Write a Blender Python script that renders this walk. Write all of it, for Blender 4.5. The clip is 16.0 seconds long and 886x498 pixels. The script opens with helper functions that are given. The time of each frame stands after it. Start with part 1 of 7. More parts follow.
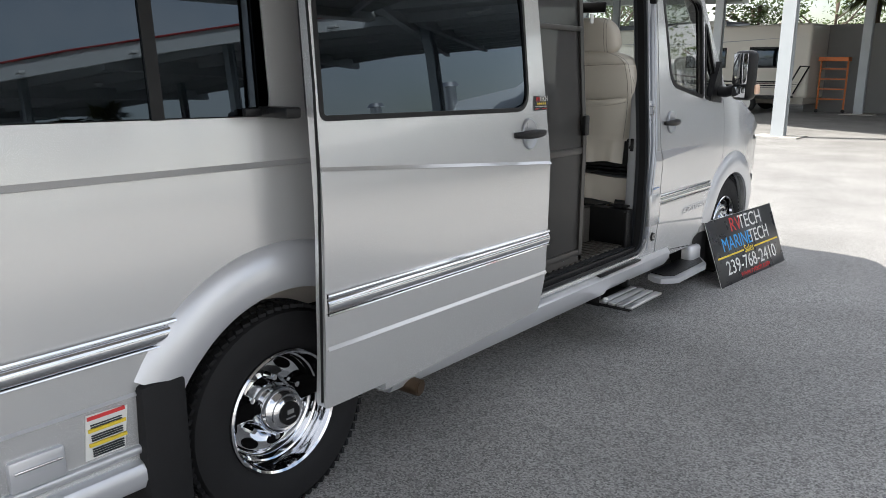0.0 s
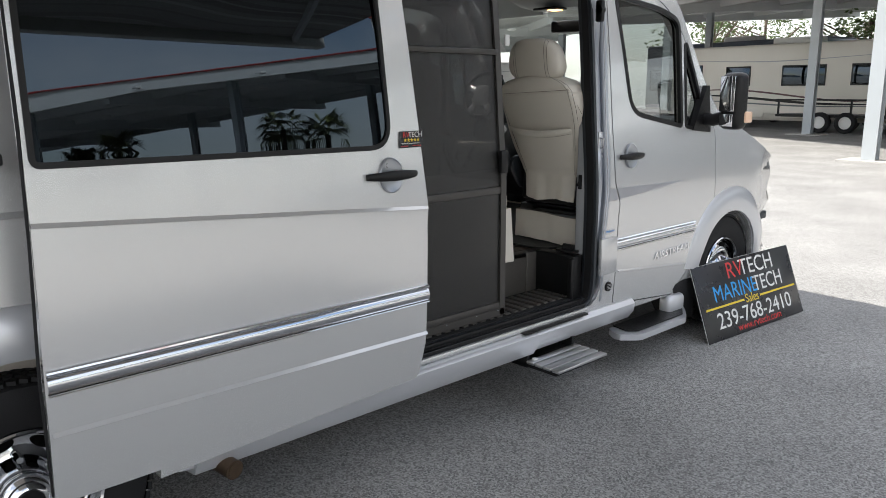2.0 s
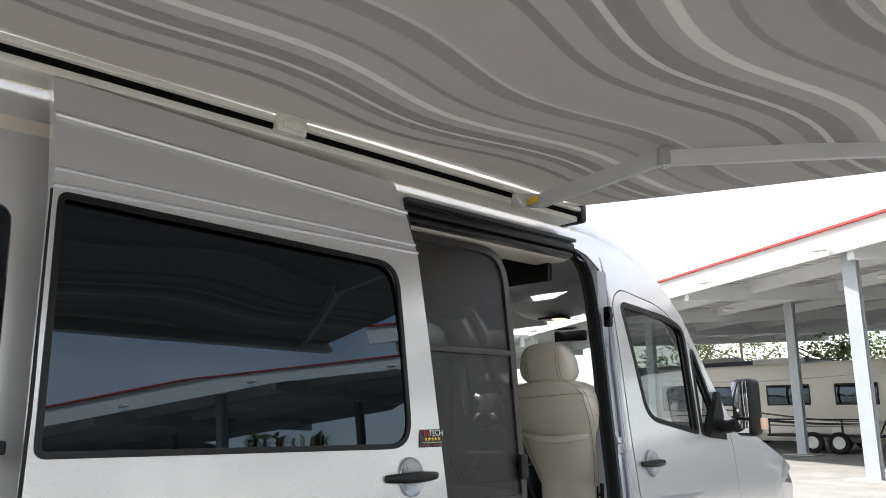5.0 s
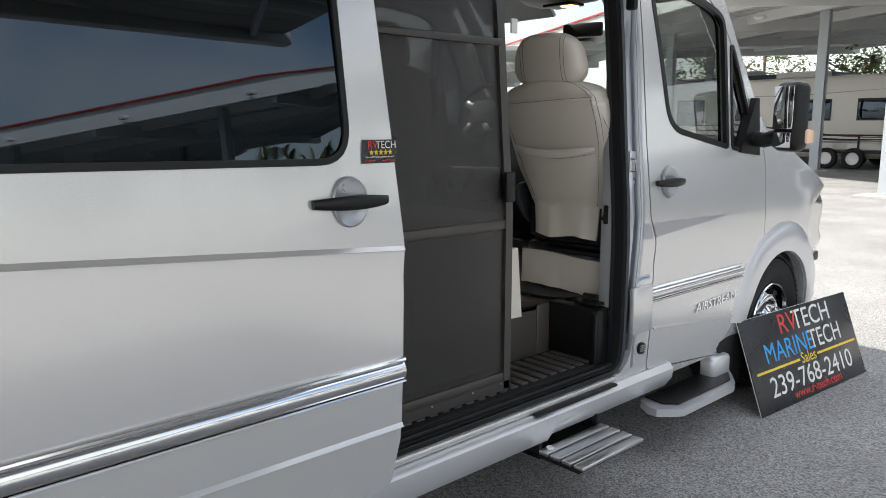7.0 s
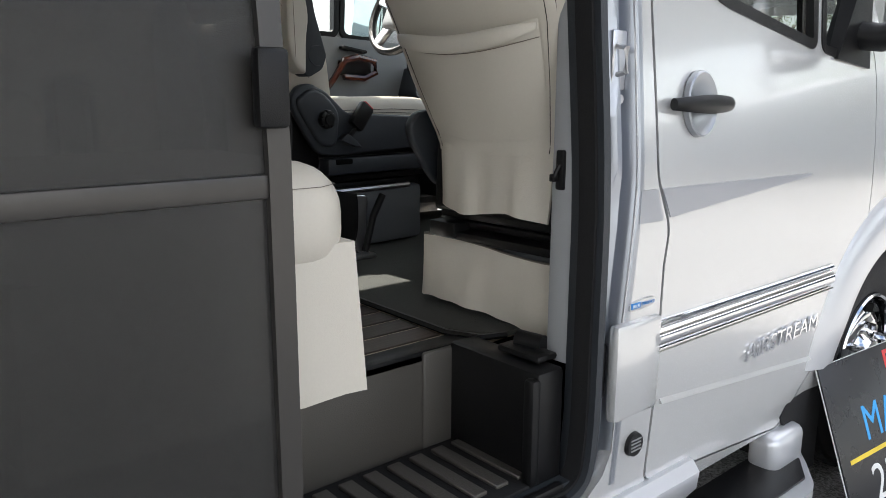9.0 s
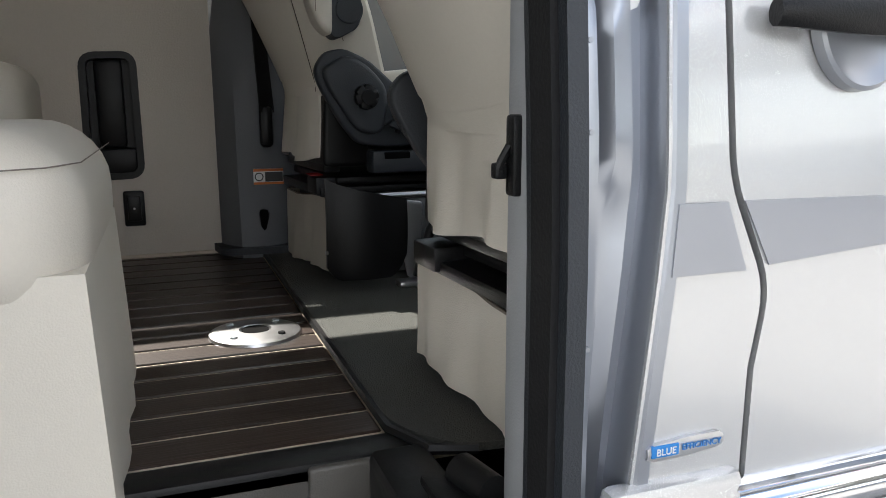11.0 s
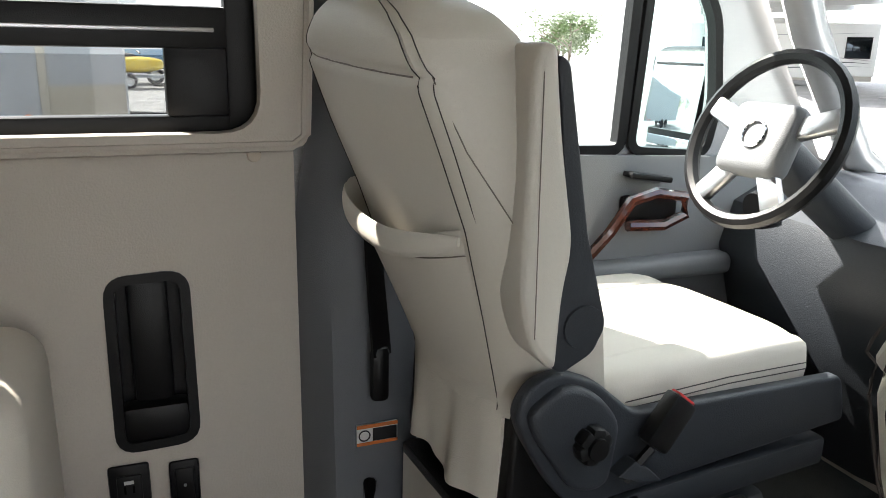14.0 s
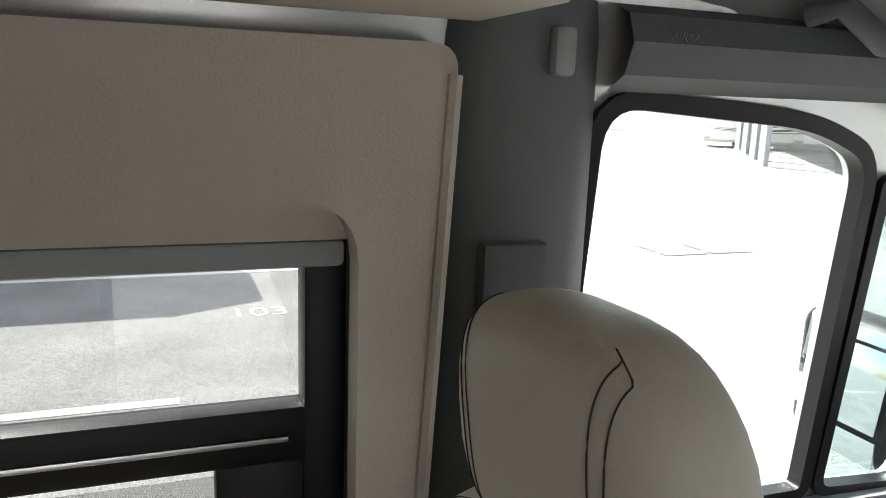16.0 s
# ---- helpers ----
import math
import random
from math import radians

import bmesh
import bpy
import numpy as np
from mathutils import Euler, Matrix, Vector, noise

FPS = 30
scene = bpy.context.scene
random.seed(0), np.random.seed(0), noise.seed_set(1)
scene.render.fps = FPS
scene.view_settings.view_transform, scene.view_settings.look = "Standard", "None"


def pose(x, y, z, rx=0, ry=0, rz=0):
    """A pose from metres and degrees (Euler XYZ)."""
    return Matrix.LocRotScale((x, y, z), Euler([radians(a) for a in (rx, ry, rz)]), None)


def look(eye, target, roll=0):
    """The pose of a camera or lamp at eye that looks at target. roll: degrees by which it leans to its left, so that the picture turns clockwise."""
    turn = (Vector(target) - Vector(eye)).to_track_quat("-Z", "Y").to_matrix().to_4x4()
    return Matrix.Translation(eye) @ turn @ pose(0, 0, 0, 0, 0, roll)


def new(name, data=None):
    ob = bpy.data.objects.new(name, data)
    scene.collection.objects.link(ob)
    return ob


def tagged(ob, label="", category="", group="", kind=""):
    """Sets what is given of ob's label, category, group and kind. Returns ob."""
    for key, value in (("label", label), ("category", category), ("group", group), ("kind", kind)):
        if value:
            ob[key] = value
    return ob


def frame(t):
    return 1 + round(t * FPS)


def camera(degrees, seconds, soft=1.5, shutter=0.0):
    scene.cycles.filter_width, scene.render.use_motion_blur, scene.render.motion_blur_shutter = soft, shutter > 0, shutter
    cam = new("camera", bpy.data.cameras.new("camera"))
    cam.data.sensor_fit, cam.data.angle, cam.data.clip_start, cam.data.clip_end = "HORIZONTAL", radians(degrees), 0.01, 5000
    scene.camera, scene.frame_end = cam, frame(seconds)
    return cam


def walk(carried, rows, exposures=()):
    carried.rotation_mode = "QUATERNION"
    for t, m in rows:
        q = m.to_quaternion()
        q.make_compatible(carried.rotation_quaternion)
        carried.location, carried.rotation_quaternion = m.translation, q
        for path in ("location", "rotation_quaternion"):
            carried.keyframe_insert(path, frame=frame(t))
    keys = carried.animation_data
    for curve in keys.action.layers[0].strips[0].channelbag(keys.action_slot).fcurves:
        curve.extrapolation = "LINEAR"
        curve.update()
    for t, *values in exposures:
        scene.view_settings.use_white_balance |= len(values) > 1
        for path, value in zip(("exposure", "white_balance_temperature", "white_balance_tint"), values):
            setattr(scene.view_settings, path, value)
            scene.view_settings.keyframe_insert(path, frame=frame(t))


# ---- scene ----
cam = camera(61.0, 16.0, soft=0.65)
PATH = [
    (0, (2.979, -5.852, 1.552), (1.737, -4.353, 1.09), 0.2),
    (0.5, (3.174, -5.487, 1.576), (1.853, -4.058, 1.116), -0.1),
    (1, (3.308, -5.204, 1.622), (1.928, -3.832, 1.165), -0.1),
    (1.5, (3.305, -4.949, 1.603), (1.89, -3.611, 1.15), -0.3),
    (2, (3.378, -4.799, 1.601), (1.939, -3.473, 1.186), -0.2),
    (2.5, (3.383, -4.751, 1.594), (1.904, -3.406, 1.551), 0.0),
    (3, (3.307, -4.751, 1.56), (1.87, -3.406, 1.912), -0.0),
    (5.5, (3.181, -4.852, 1.502), (1.771, -3.499, 1.925), -0.2),
    (6, (3.098, -4.735, 1.498), (1.644, -3.362, 1.533), -0.0),
    (6.5, (2.952, -4.536, 1.501), (1.489, -3.177, 1.392), 0.2),
    (7, (2.747, -4.157, 1.478), (1.3, -2.815, 1.155), 0.1),
    (7.5, (2.501, -3.753, 1.42), (1.052, -2.421, 1.065), 0.2),
    (8, (2.304, -3.336, 1.364), (0.862, -2.0, 0.996), 0.3),
    (8.5, (2.071, -2.969, 1.306), (0.635, -1.634, 0.914), 0.4),
    (11, (1.555, -1.805, 1.156), (-0.287, -1.124, 0.775), -0.2),
    (11.5, (1.511, -1.775, 1.224), (-0.342, -1.127, 0.841), 0.0),
    (12, (1.356, -1.776, 1.252), (-0.513, -1.166, 0.886), -0.6),
    (12.5, (1.231, -1.833, 1.381), (-0.627, -1.209, 0.98), -0.1),
    (13, (0.988, -1.896, 1.483), (-0.829, -1.201, 1.02), 0.7),
    (13.5, (0.744, -1.884, 1.643), (-1.053, -1.176, 1.123), 1.3),
    (14, (0.619, -1.91, 1.727), (-1.178, -1.204, 1.205), 1.2),
    (14.5, (0.429, -1.956, 1.794), (-1.375, -1.267, 1.276), 1.5),
    (15, (0.294, -1.96, 1.945), (-1.515, -1.271, 1.442), 1.7),
    (15.5, (0.161, -1.94, 2.049), (-1.649, -1.25, 1.552), 1.8),
    (16, (0.022, -1.922, 2.174), (-1.813, -1.231, 1.78), 2.1),
]
walk(cam, [(t, look(eye, target, roll)) for t, eye, target, roll in PATH], [(0, 0.88), (2, 0.88), (3, 1.0), (5.5, 1.12), (6, 1.18), (6.5, 0.95), (7.5, 0.92), (8.5, 1.42), (11, 1.6), (11.5, 1.7), (12.5, 2.5), (13.5, 2.7), (14.5, 2.25), (15.3, 2.1), (16, 1.95)])

# ---- world, sun ----
SUN_DIR = Vector((-0.85, -0.40, 1.0)).normalized()
world = bpy.data.worlds.new("sky_world")
scene.world = world
world.use_nodes = True
wn, wl = world.node_tree.nodes, world.node_tree.links
sky = wn.new("ShaderNodeTexSky")
sky.sky_type = 'NISHITA'
sky.sun_disc = False
sky.sun_elevation = math.asin(SUN_DIR.z)
sky.sun_rotation = math.atan2(SUN_DIR.x, SUN_DIR.y) % (2 * math.pi)
sky.air_density, sky.dust_density = 1.2, 1.5
tc = wn.new("ShaderNodeTexCoord")
clouds = wn.new("ShaderNodeTexNoise")
clouds.inputs["Scale"].default_value = 2.2
clouds.inputs["Detail"].default_value = 6
wl.new(tc.outputs["Generated"], clouds.inputs["Vector"])
cr = wn.new("ShaderNodeValToRGB")
cr.color_ramp.elements[0].position, cr.color_ramp.elements[1].position = 0.35, 0.62
wl.new(clouds.outputs["Fac"], cr.inputs["Fac"])
cmix = wn.new("ShaderNodeMix")
cmix.data_type = 'RGBA'
cmix.inputs["B"].default_value = (8.2, 8.25, 8.5, 1)
wl.new(cr.outputs["Color"], cmix.inputs["Factor"])
wl.new(sky.outputs["Color"], cmix.inputs["A"])
wl.new(cmix.outputs["Result"], wn["Background"].inputs["Color"])
wn["Background"].inputs["Strength"].default_value = 0.12
sun_data = bpy.data.lights.new("sun", 'SUN')
sun_data.energy, sun_data.angle, sun_data.color = 5.0, radians(0.53), (1.0, 0.95, 0.87)
sun = new("sun", sun_data)
sun.matrix_world = look(SUN_DIR * 60, (0, 0, 0))


# ---- materials ----
def mat(name, color, rough=0.5, metal=0.0, vary=0.12, scale=8.0, bump=0.0, bump_scale=60.0, coat=0.0, spec=0.5, fine=0.0, fine_scale=180.0, piece=0.0):
    m = bpy.data.materials.new(name)
    m.use_nodes = True
    n, l = m.node_tree.nodes, m.node_tree.links
    b = n["Principled BSDF"]
    b.inputs["Roughness"].default_value = rough
    b.inputs["Metallic"].default_value = metal
    b.inputs["Coat Weight"].default_value = coat
    b.inputs["Coat Roughness"].default_value = 0.06
    b.inputs["Specular IOR Level"].default_value = spec
    co = n.new("ShaderNodeTexCoord").outputs["Object"]
    col = n.new("ShaderNodeRGB")
    col.outputs[0].default_value = (*color, 1)
    out = col.outputs[0]

    def modulate(fac, amount):
        nonlocal out
        r = n.new("ShaderNodeMapRange")
        r.inputs["To Min"].default_value, r.inputs["To Max"].default_value = 1 - amount, 1 + amount
        l.new(fac, r.inputs["Value"])
        x = n.new("ShaderNodeVectorMath")
        x.operation = 'SCALE'
        l.new(out, x.inputs[0])
        l.new(r.outputs["Result"], x.inputs["Scale"])
        out = x.outputs["Vector"]

    if vary:
        t = n.new("ShaderNodeTexNoise")
        t.inputs["Scale"].default_value, t.inputs["Detail"].default_value = scale, 5
        l.new(co, t.inputs["Vector"])
        modulate(t.outputs["Fac"], vary)
        rr = n.new("ShaderNodeMapRange")
        rr.inputs["To Min"].default_value, rr.inputs["To Max"].default_value = max(0.02, rough - 0.06), rough + 0.06
        l.new(t.outputs["Fac"], rr.inputs["Value"])
        l.new(rr.outputs["Result"], b.inputs["Roughness"])
    if fine:
        t2 = n.new("ShaderNodeTexNoise")
        t2.inputs["Scale"].default_value, t2.inputs["Detail"].default_value = fine_scale, 3
        l.new(co, t2.inputs["Vector"])
        modulate(t2.outputs["Fac"], fine)
    if piece:
        modulate(n.new("ShaderNodeObjectInfo").outputs["Random"], piece)
    l.new(out, b.inputs["Base Color"])
    if bump:
        t3 = n.new("ShaderNodeTexNoise")
        t3.inputs["Scale"].default_value, t3.inputs["Detail"].default_value = bump_scale, 4
        l.new(co, t3.inputs["Vector"])
        bu = n.new("ShaderNodeBump")
        bu.inputs["Strength"].default_value, bu.inputs["Distance"].default_value = bump, 0.004
        l.new(t3.outputs["Fac"], bu.inputs["Height"])
        l.new(bu.outputs["Normal"], b.inputs["Normal"])
    return m


def glass(name, tint, rough=0.0, clear=0.5, gloss=0.07, sheen=(1.0, 1.0, 1.0)):
    """A thin pane: part of the light goes straight through, tinted, the rest is mirrored."""
    m = bpy.data.materials.new(name)
    m.use_nodes = True
    n, l = m.node_tree.nodes, m.node_tree.links
    n.remove(n["Principled BSDF"])
    tr = n.new("ShaderNodeBsdfTransparent")
    tr.inputs["Color"].default_value = (*[c * clear for c in tint], 1)
    gl = n.new("ShaderNodeBsdfGlossy")
    gl.inputs["Roughness"].default_value = rough
    gl.inputs["Color"].default_value = (*sheen, 1)
    lw = n.new("ShaderNodeLayerWeight")
    lw.inputs["Blend"].default_value = 0.5
    pw = n.new("ShaderNodeMath")
    pw.operation = 'POWER'
    pw.inputs[1].default_value = 4.0
    l.new(lw.outputs["Facing"], pw.inputs[0])
    ma = n.new("ShaderNodeMath")
    ma.operation = 'MULTIPLY_ADD'
    ma.inputs[1].default_value, ma.inputs[2].default_value = 0.85, gloss
    l.new(pw.outputs[0], ma.inputs[0])
    mx = n.new("ShaderNodeMixShader")
    l.new(ma.outputs[0], mx.inputs["Fac"])
    l.new(tr.outputs["BSDF"], mx.inputs[1])
    l.new(gl.outputs["BSDF"], mx.inputs[2])
    l.new(mx.outputs["Shader"], n["Material Output"].inputs["Surface"])
    return m


def emit(name, color, power):
    m = bpy.data.materials.new(name)
    m.use_nodes = True
    b = m.node_tree.nodes["Principled BSDF"]
    b.inputs["Base Color"].default_value = (*color, 1)
    b.inputs["Emission Color"].default_value = (*color, 1)
    b.inputs["Emission Strength"].default_value = power
    return m


PAINT = mat("silver_paint", (0.62, 0.62, 0.62), 0.26, 0.5, 0.04, 900, coat=1.0)
PAINT2 = mat("silver_moulding", (0.57, 0.58, 0.605), 0.30, 0.45, 0.0, coat=0.5)
# body silver with the door pillar's shade put into the colour
SHADED_SILVER = mat("shaded_silver_pillar", (0.36, 0.38, 0.42), 0.30, 0.8, 0.05, 6, coat=0.3)
DECAL = mat("grey_decal", (0.36, 0.37, 0.40), 0.35, 0.5, 0.03, 4, coat=0.4)
CHROME = mat("chrome", (0.74, 0.75, 0.77), 0.04, 1.0, 0.02, 30)
ALU = mat("brushed_aluminium", (0.62, 0.62, 0.63), 0.32, 1.0, 0.08, 40, bump=0.1, bump_scale=300)
BLACK = mat("black_plastic", (0.007, 0.007, 0.0075), 0.36, 0, 0.2, 30, bump=0.2, bump_scale=500, spec=0.28)
RUBBER = mat("black_rubber", (0.011, 0.011, 0.012), 0.72, 0, 0.25, 12, bump=0.3, bump_scale=200, spec=0.3)
# near-black put in for the shade inside gaps, slots, holes and wheel wells
GAP = mat("gap_shade", (0.004, 0.004, 0.004), 0.9, 0, 0, spec=0.05)
# the last tuple paints the blue of a reflected sky into the glass's gloss
TINT = glass("dark_tinted_glass", (0.9, 1.0, 0.98), 0.0, 0.06, 0.065, (0.70, 0.85, 1.0))
TINT2 = glass("tinted_side_glass", (0.96, 1.0, 0.99), 0.0, 0.38)
CLEAR = glass("clear_glass", (0.93, 1.0, 0.97), 0.0, 0.86)
BRONZE = mat("dark_bronze_aluminium", (0.060, 0.056, 0.052), 0.34, 0.35, 0.08, 30)
TEAL = glass("green_tinted_glass", (0.78, 1.0, 0.97), 0.0, 0.55)
DISH = mat("satin_handle_dish", (0.34, 0.355, 0.38), 0.3, 0.55, 0.03, 40, coat=0.4)
# near-black for sheets added behind panes, standing in for the darkness beyond the glass
DARKIN = mat("dark_behind_glass", (0.012, 0.012, 0.014), 0.6, 0, 0.1, 4)
LEATHER = mat("beige_leather", (0.63, 0.588, 0.512), 0.46, 0, 0.05, 5, bump=0.16, bump_scale=420, fine=0.03)
WALL = mat("beige_wall_covering", (0.555, 0.505, 0.44), 0.62, 0, 0.05, 6, bump=0.3, bump_scale=240, fine=0.04)
SEAM = mat("leather_seam", (0.20, 0.17, 0.14), 0.7, 0, 0.1, 40)
STITCH = mat("dark_stitching", (0.055, 0.045, 0.04), 0.8, 0, 0.2, 80)
GREYP = mat("grey_trim_plastic", (0.135, 0.142, 0.15), 0.55, 0, 0.07, 7, bump=0.25, bump_scale=380)
GREYM = mat("worn_grey_step_plastic", (0.082, 0.076, 0.068), 0.34, 0.15, 0.22, 4, bump=0.25, bump_scale=380)
GREYD = mat("dark_slate_plastic", (0.022, 0.026, 0.032), 0.5, 0, 0.1, 9, bump=0.3, bump_scale=380)
GREYL = mat("light_grey_trim", (0.33, 0.34, 0.35), 0.55, 0, 0.06, 7, bump=0.2, bump_scale=380)
LINER = mat("grey_headliner_fabric", (0.30, 0.30, 0.30), 0.9, 0, 0.08, 20, bump=0.5, bump_scale=420, fine=0.08)
CARPET = mat("charcoal_carpet", (0.062, 0.064, 0.058), 0.95, 0, 0.2, 9, bump=1.0, bump_scale=420, fine=0.55, fine_scale=420)
CAULK = mat("pale_caulk", (0.58, 0.50, 0.40), 0.7, 0, 0.1, 20)
STEEL = mat("painted_steel_white", (0.62, 0.63, 0.63), 0.5, 0, 0.07, 1.5, bump=0.1)
STEELG = mat("grey_painted_steel", (0.40, 0.43, 0.45), 0.5, 0.1, 0.08, 2)
SOFFIT = mat("corrugated_soffit", (0.55, 0.55, 0.54), 0.6, 0, 0.08, 1.0)
RED = mat("red_paint", (0.42, 0.035, 0.03), 0.5, 0, 0.08, 3)
ORANGE = mat("orange_paint", (0.62, 0.16, 0.03), 0.5, 0, 0.1, 6)
WHITE = mat("white_paint", (0.72, 0.72, 0.70), 0.5, 0, 0.05, 4)
YELLOW = mat("yellow_paint", (0.75, 0.55, 0.04), 0.5, 0, 0.05, 6)
BLUE = mat("blue_paint", (0.02, 0.20, 0.55), 0.5, 0, 0.05, 6)
REDP = mat("red_print", (0.62, 0.04, 0.04), 0.5, 0, 0.05, 6)
CREAM = mat("cream_fibreglass", (0.60, 0.57, 0.51), 0.35, 0, 0.05, 1.2, coat=0.3)
MAROON = mat("maroon_paint", (0.08, 0.03, 0.035), 0.35, 0, 0.1, 2, coat=0.3)
WOODD = mat("burl_wood_trim", (0.07, 0.02, 0.012), 0.15, 0, 0.5, 30, coat=0.8)
BOARD = mat("sign_board_black", (0.016, 0.016, 0.018), 0.28, 0, 0.15, 6)
CONCRETE = mat("grey_concrete_wall", (0.22, 0.22, 0.22), 0.85, 0, 0.12, 0.8, bump=0.3, bump_scale=20)
PALEC = mat("pale_concrete", (0.42, 0.41, 0.39), 0.85, 0, 0.12, 0.9, bump=0.3, bump_scale=30, fine=0.1)
LEAF = mat("leaf_green", (0.075, 0.115, 0.03), 0.6, 0, 0.45, 1.2, piece=0.15)
PALML = mat("palm_frond", (0.13, 0.15, 0.035), 0.6, 0, 0.4, 1.0)
BARK = mat("bark", (0.13, 0.10, 0.075), 0.9, 0, 0.3, 6, bump=0.8, bump_scale=12)
RAILW = mat("cream_aluminium", (0.66, 0.64, 0.58), 0.4, 0.1, 0.05, 5)
ARMG = mat("grey_powder_coat", (0.56, 0.56, 0.56), 0.45, 0.1, 0.06, 8)
LAMPW = emit("warm_lamp", (1.0, 0.55, 0.22), 2.2)
BRASS = mat("rusty_exhaust", (0.11, 0.075, 0.05), 0.5, 0.8, 0.3, 40)


def asphalt():
    m = mat("asphalt", (0.245, 0.242, 0.236), 0.86, 0, 0.10, 0.45, bump=0.9, bump_scale=95, fine=0.0)
    n, l = m.node_tree.nodes, m.node_tree.links
    b = n["Principled BSDF"]
    old = b.inputs["Base Color"].links[0].from_socket
    co = n.new("ShaderNodeTexCoord").outputs["Object"]
    v = n.new("ShaderNodeTexVoronoi")
    v.inputs["Scale"].default_value = 150
    l.new(co, v.inputs["Vector"])
    r = n.new("ShaderNodeMapRange")
    r.inputs["To Min"].default_value, r.inputs["To Max"].default_value = 0.45, 1.6
    sep = n.new("ShaderNodeSeparateColor")
    l.new(v.outputs["Color"], sep.inputs["Color"])
    l.new(sep.outputs["Red"], r.inputs["Value"])
    s = n.new("ShaderNodeVectorMath")
    s.operation = 'SCALE'
    l.new(old, s.inputs[0])
    l.new(r.outputs["Result"], s.inputs["Scale"])
    st = n.new("ShaderNodeTexNoise")
    st.inputs["Scale"].default_value, st.inputs["Detail"].default_value = 0.9, 8
    l.new(co, st.inputs["Vector"])
    r2 = n.new("ShaderNodeMapRange")
    r2.inputs["From Min"].default_value, r2.inputs["From Max"].default_value = 0.35, 0.65
    r2.inputs["To Min"].default_value, r2.inputs["To Max"].default_value = 0.86, 1.12
    l.new(st.outputs["Fac"], r2.inputs["Value"])
    s2 = n.new("ShaderNodeVectorMath")
    s2.operation = 'SCALE'
    l.new(s.outputs["Vector"], s2.inputs[0])
    l.new(r2.outputs["Result"], s2.inputs["Scale"])
    l.new(s2.outputs["Vector"], b.inputs["Base Color"])
    return m


def wood():
    m = mat("dark_wood_plank", (0.036, 0.023, 0.017), 0.36, 0, 0.0, bump=0.0, piece=0.3)
    n, l = m.node_tree.nodes, m.node_tree.links
    b = n["Principled BSDF"]
    old = b.inputs["Base Color"].links[0].from_socket
    co = n.new("ShaderNodeTexCoord").outputs["Object"]
    mp = n.new("ShaderNodeMapping")
    mp.inputs["Scale"].default_value = (60, 3, 20)
    l.new(co, mp.inputs["Vector"])
    t = n.new("ShaderNodeTexNoise")
    t.inputs["Scale"].default_value, t.inputs["Detail"].default_value = 3.0, 6
    l.new(mp.outputs["Vector"], t.inputs["Vector"])
    r = n.new("ShaderNodeMapRange")
    r.inputs["To Min"].default_value, r.inputs["To Max"].default_value = 0.35, 1.7
    l.new(t.outputs["Fac"], r.inputs["Value"])
    s = n.new("ShaderNodeVectorMath")
    s.operation = 'SCALE'
    l.new(old, s.inputs[0])
    l.new(r.outputs["Result"], s.inputs["Scale"])
    l.new(s.outputs["Vector"], b.inputs["Base Color"])
    bu = n.new("ShaderNodeBump")
    bu.inputs["Strength"].default_value, bu.inputs["Distance"].default_value = 0.4, 0.002
    l.new(t.outputs["Fac"], bu.inputs["Height"])
    l.new(bu.outputs["Normal"], b.inputs["Normal"])
    return m


def awning_cloth():
    m = mat("striped_awning_cloth", (0.30, 0.29, 0.28), 0.85, 0, 0.05, 3, bump=0.2, bump_scale=300)
    n, l = m.node_tree.nodes, m.node_tree.links
    b = n["Principled BSDF"]
    co = n.new("ShaderNodeTexCoord").outputs["Object"]
    sp = n.new("ShaderNodeSeparateXYZ")
    l.new(co, sp.inputs["Vector"])

    def op(kind, a, c, third=None):
        k = n.new("ShaderNodeMath")
        k.operation = kind
        for i, v in enumerate((a, c, third)):
            if v is None:
                continue
            if isinstance(v, (int, float)):
                k.inputs[i].default_value = v
            else:
                l.new(v, k.inputs[i])
        return k.outputs[0]

    wave = op('MULTIPLY', op('SINE', op('MULTIPLY', sp.outputs["Y"], 5.2), None), 0.045)
    wave2 = op('MULTIPLY', op('SINE', op('MULTIPLY_ADD', sp.outputs["Y"], 2.3, 1.0), None), 0.05)
    u = op('ADD', op('ADD', sp.outputs["X"], wave), wave2)
    rep = op('FRACT', op('MULTIPLY', u, 1.05), None)
    ramp = n.new("ShaderNodeValToRGB")
    ramp.color_ramp.interpolation = 'CONSTANT'
    el = ramp.color_ramp.elements
    el[0].position, el[0].color = 0.0, (0.385, 0.37, 0.355, 1)
    el[1].position, el[1].color = 0.22, (0.29, 0.28, 0.27, 1)
    for p, c in ((0.26, 0.25), (0.34, 0.20), (0.40, 0.31), (0.425, 0.195), (0.50, 0.25), (0.56, 0.33), (0.60, 0.25), (0.70, 0.20), (0.73, 0.24), (0.86, 0.205), (0.93, 0.29), (0.95, 0.25)):
        e = el.new(p)
        e.color = (c * 1.55, c * 1.5, c * 1.45, 1)
    l.new(rep, ramp.inputs["Fac"])
    l.new(ramp.outputs["Color"], b.inputs["Base Color"])
    tl = n.new("ShaderNodeBsdfTranslucent")
    l.new(ramp.outputs["Color"], tl.inputs["Color"])
    mx = n.new("ShaderNodeMixShader")
    mx.inputs["Fac"].default_value = 0.45
    l.new(b.outputs["BSDF"], mx.inputs[1])
    l.new(tl.outputs["BSDF"], mx.inputs[2])
    l.new(mx.outputs["Shader"], n["Material Output"].inputs["Surface"])
    return m


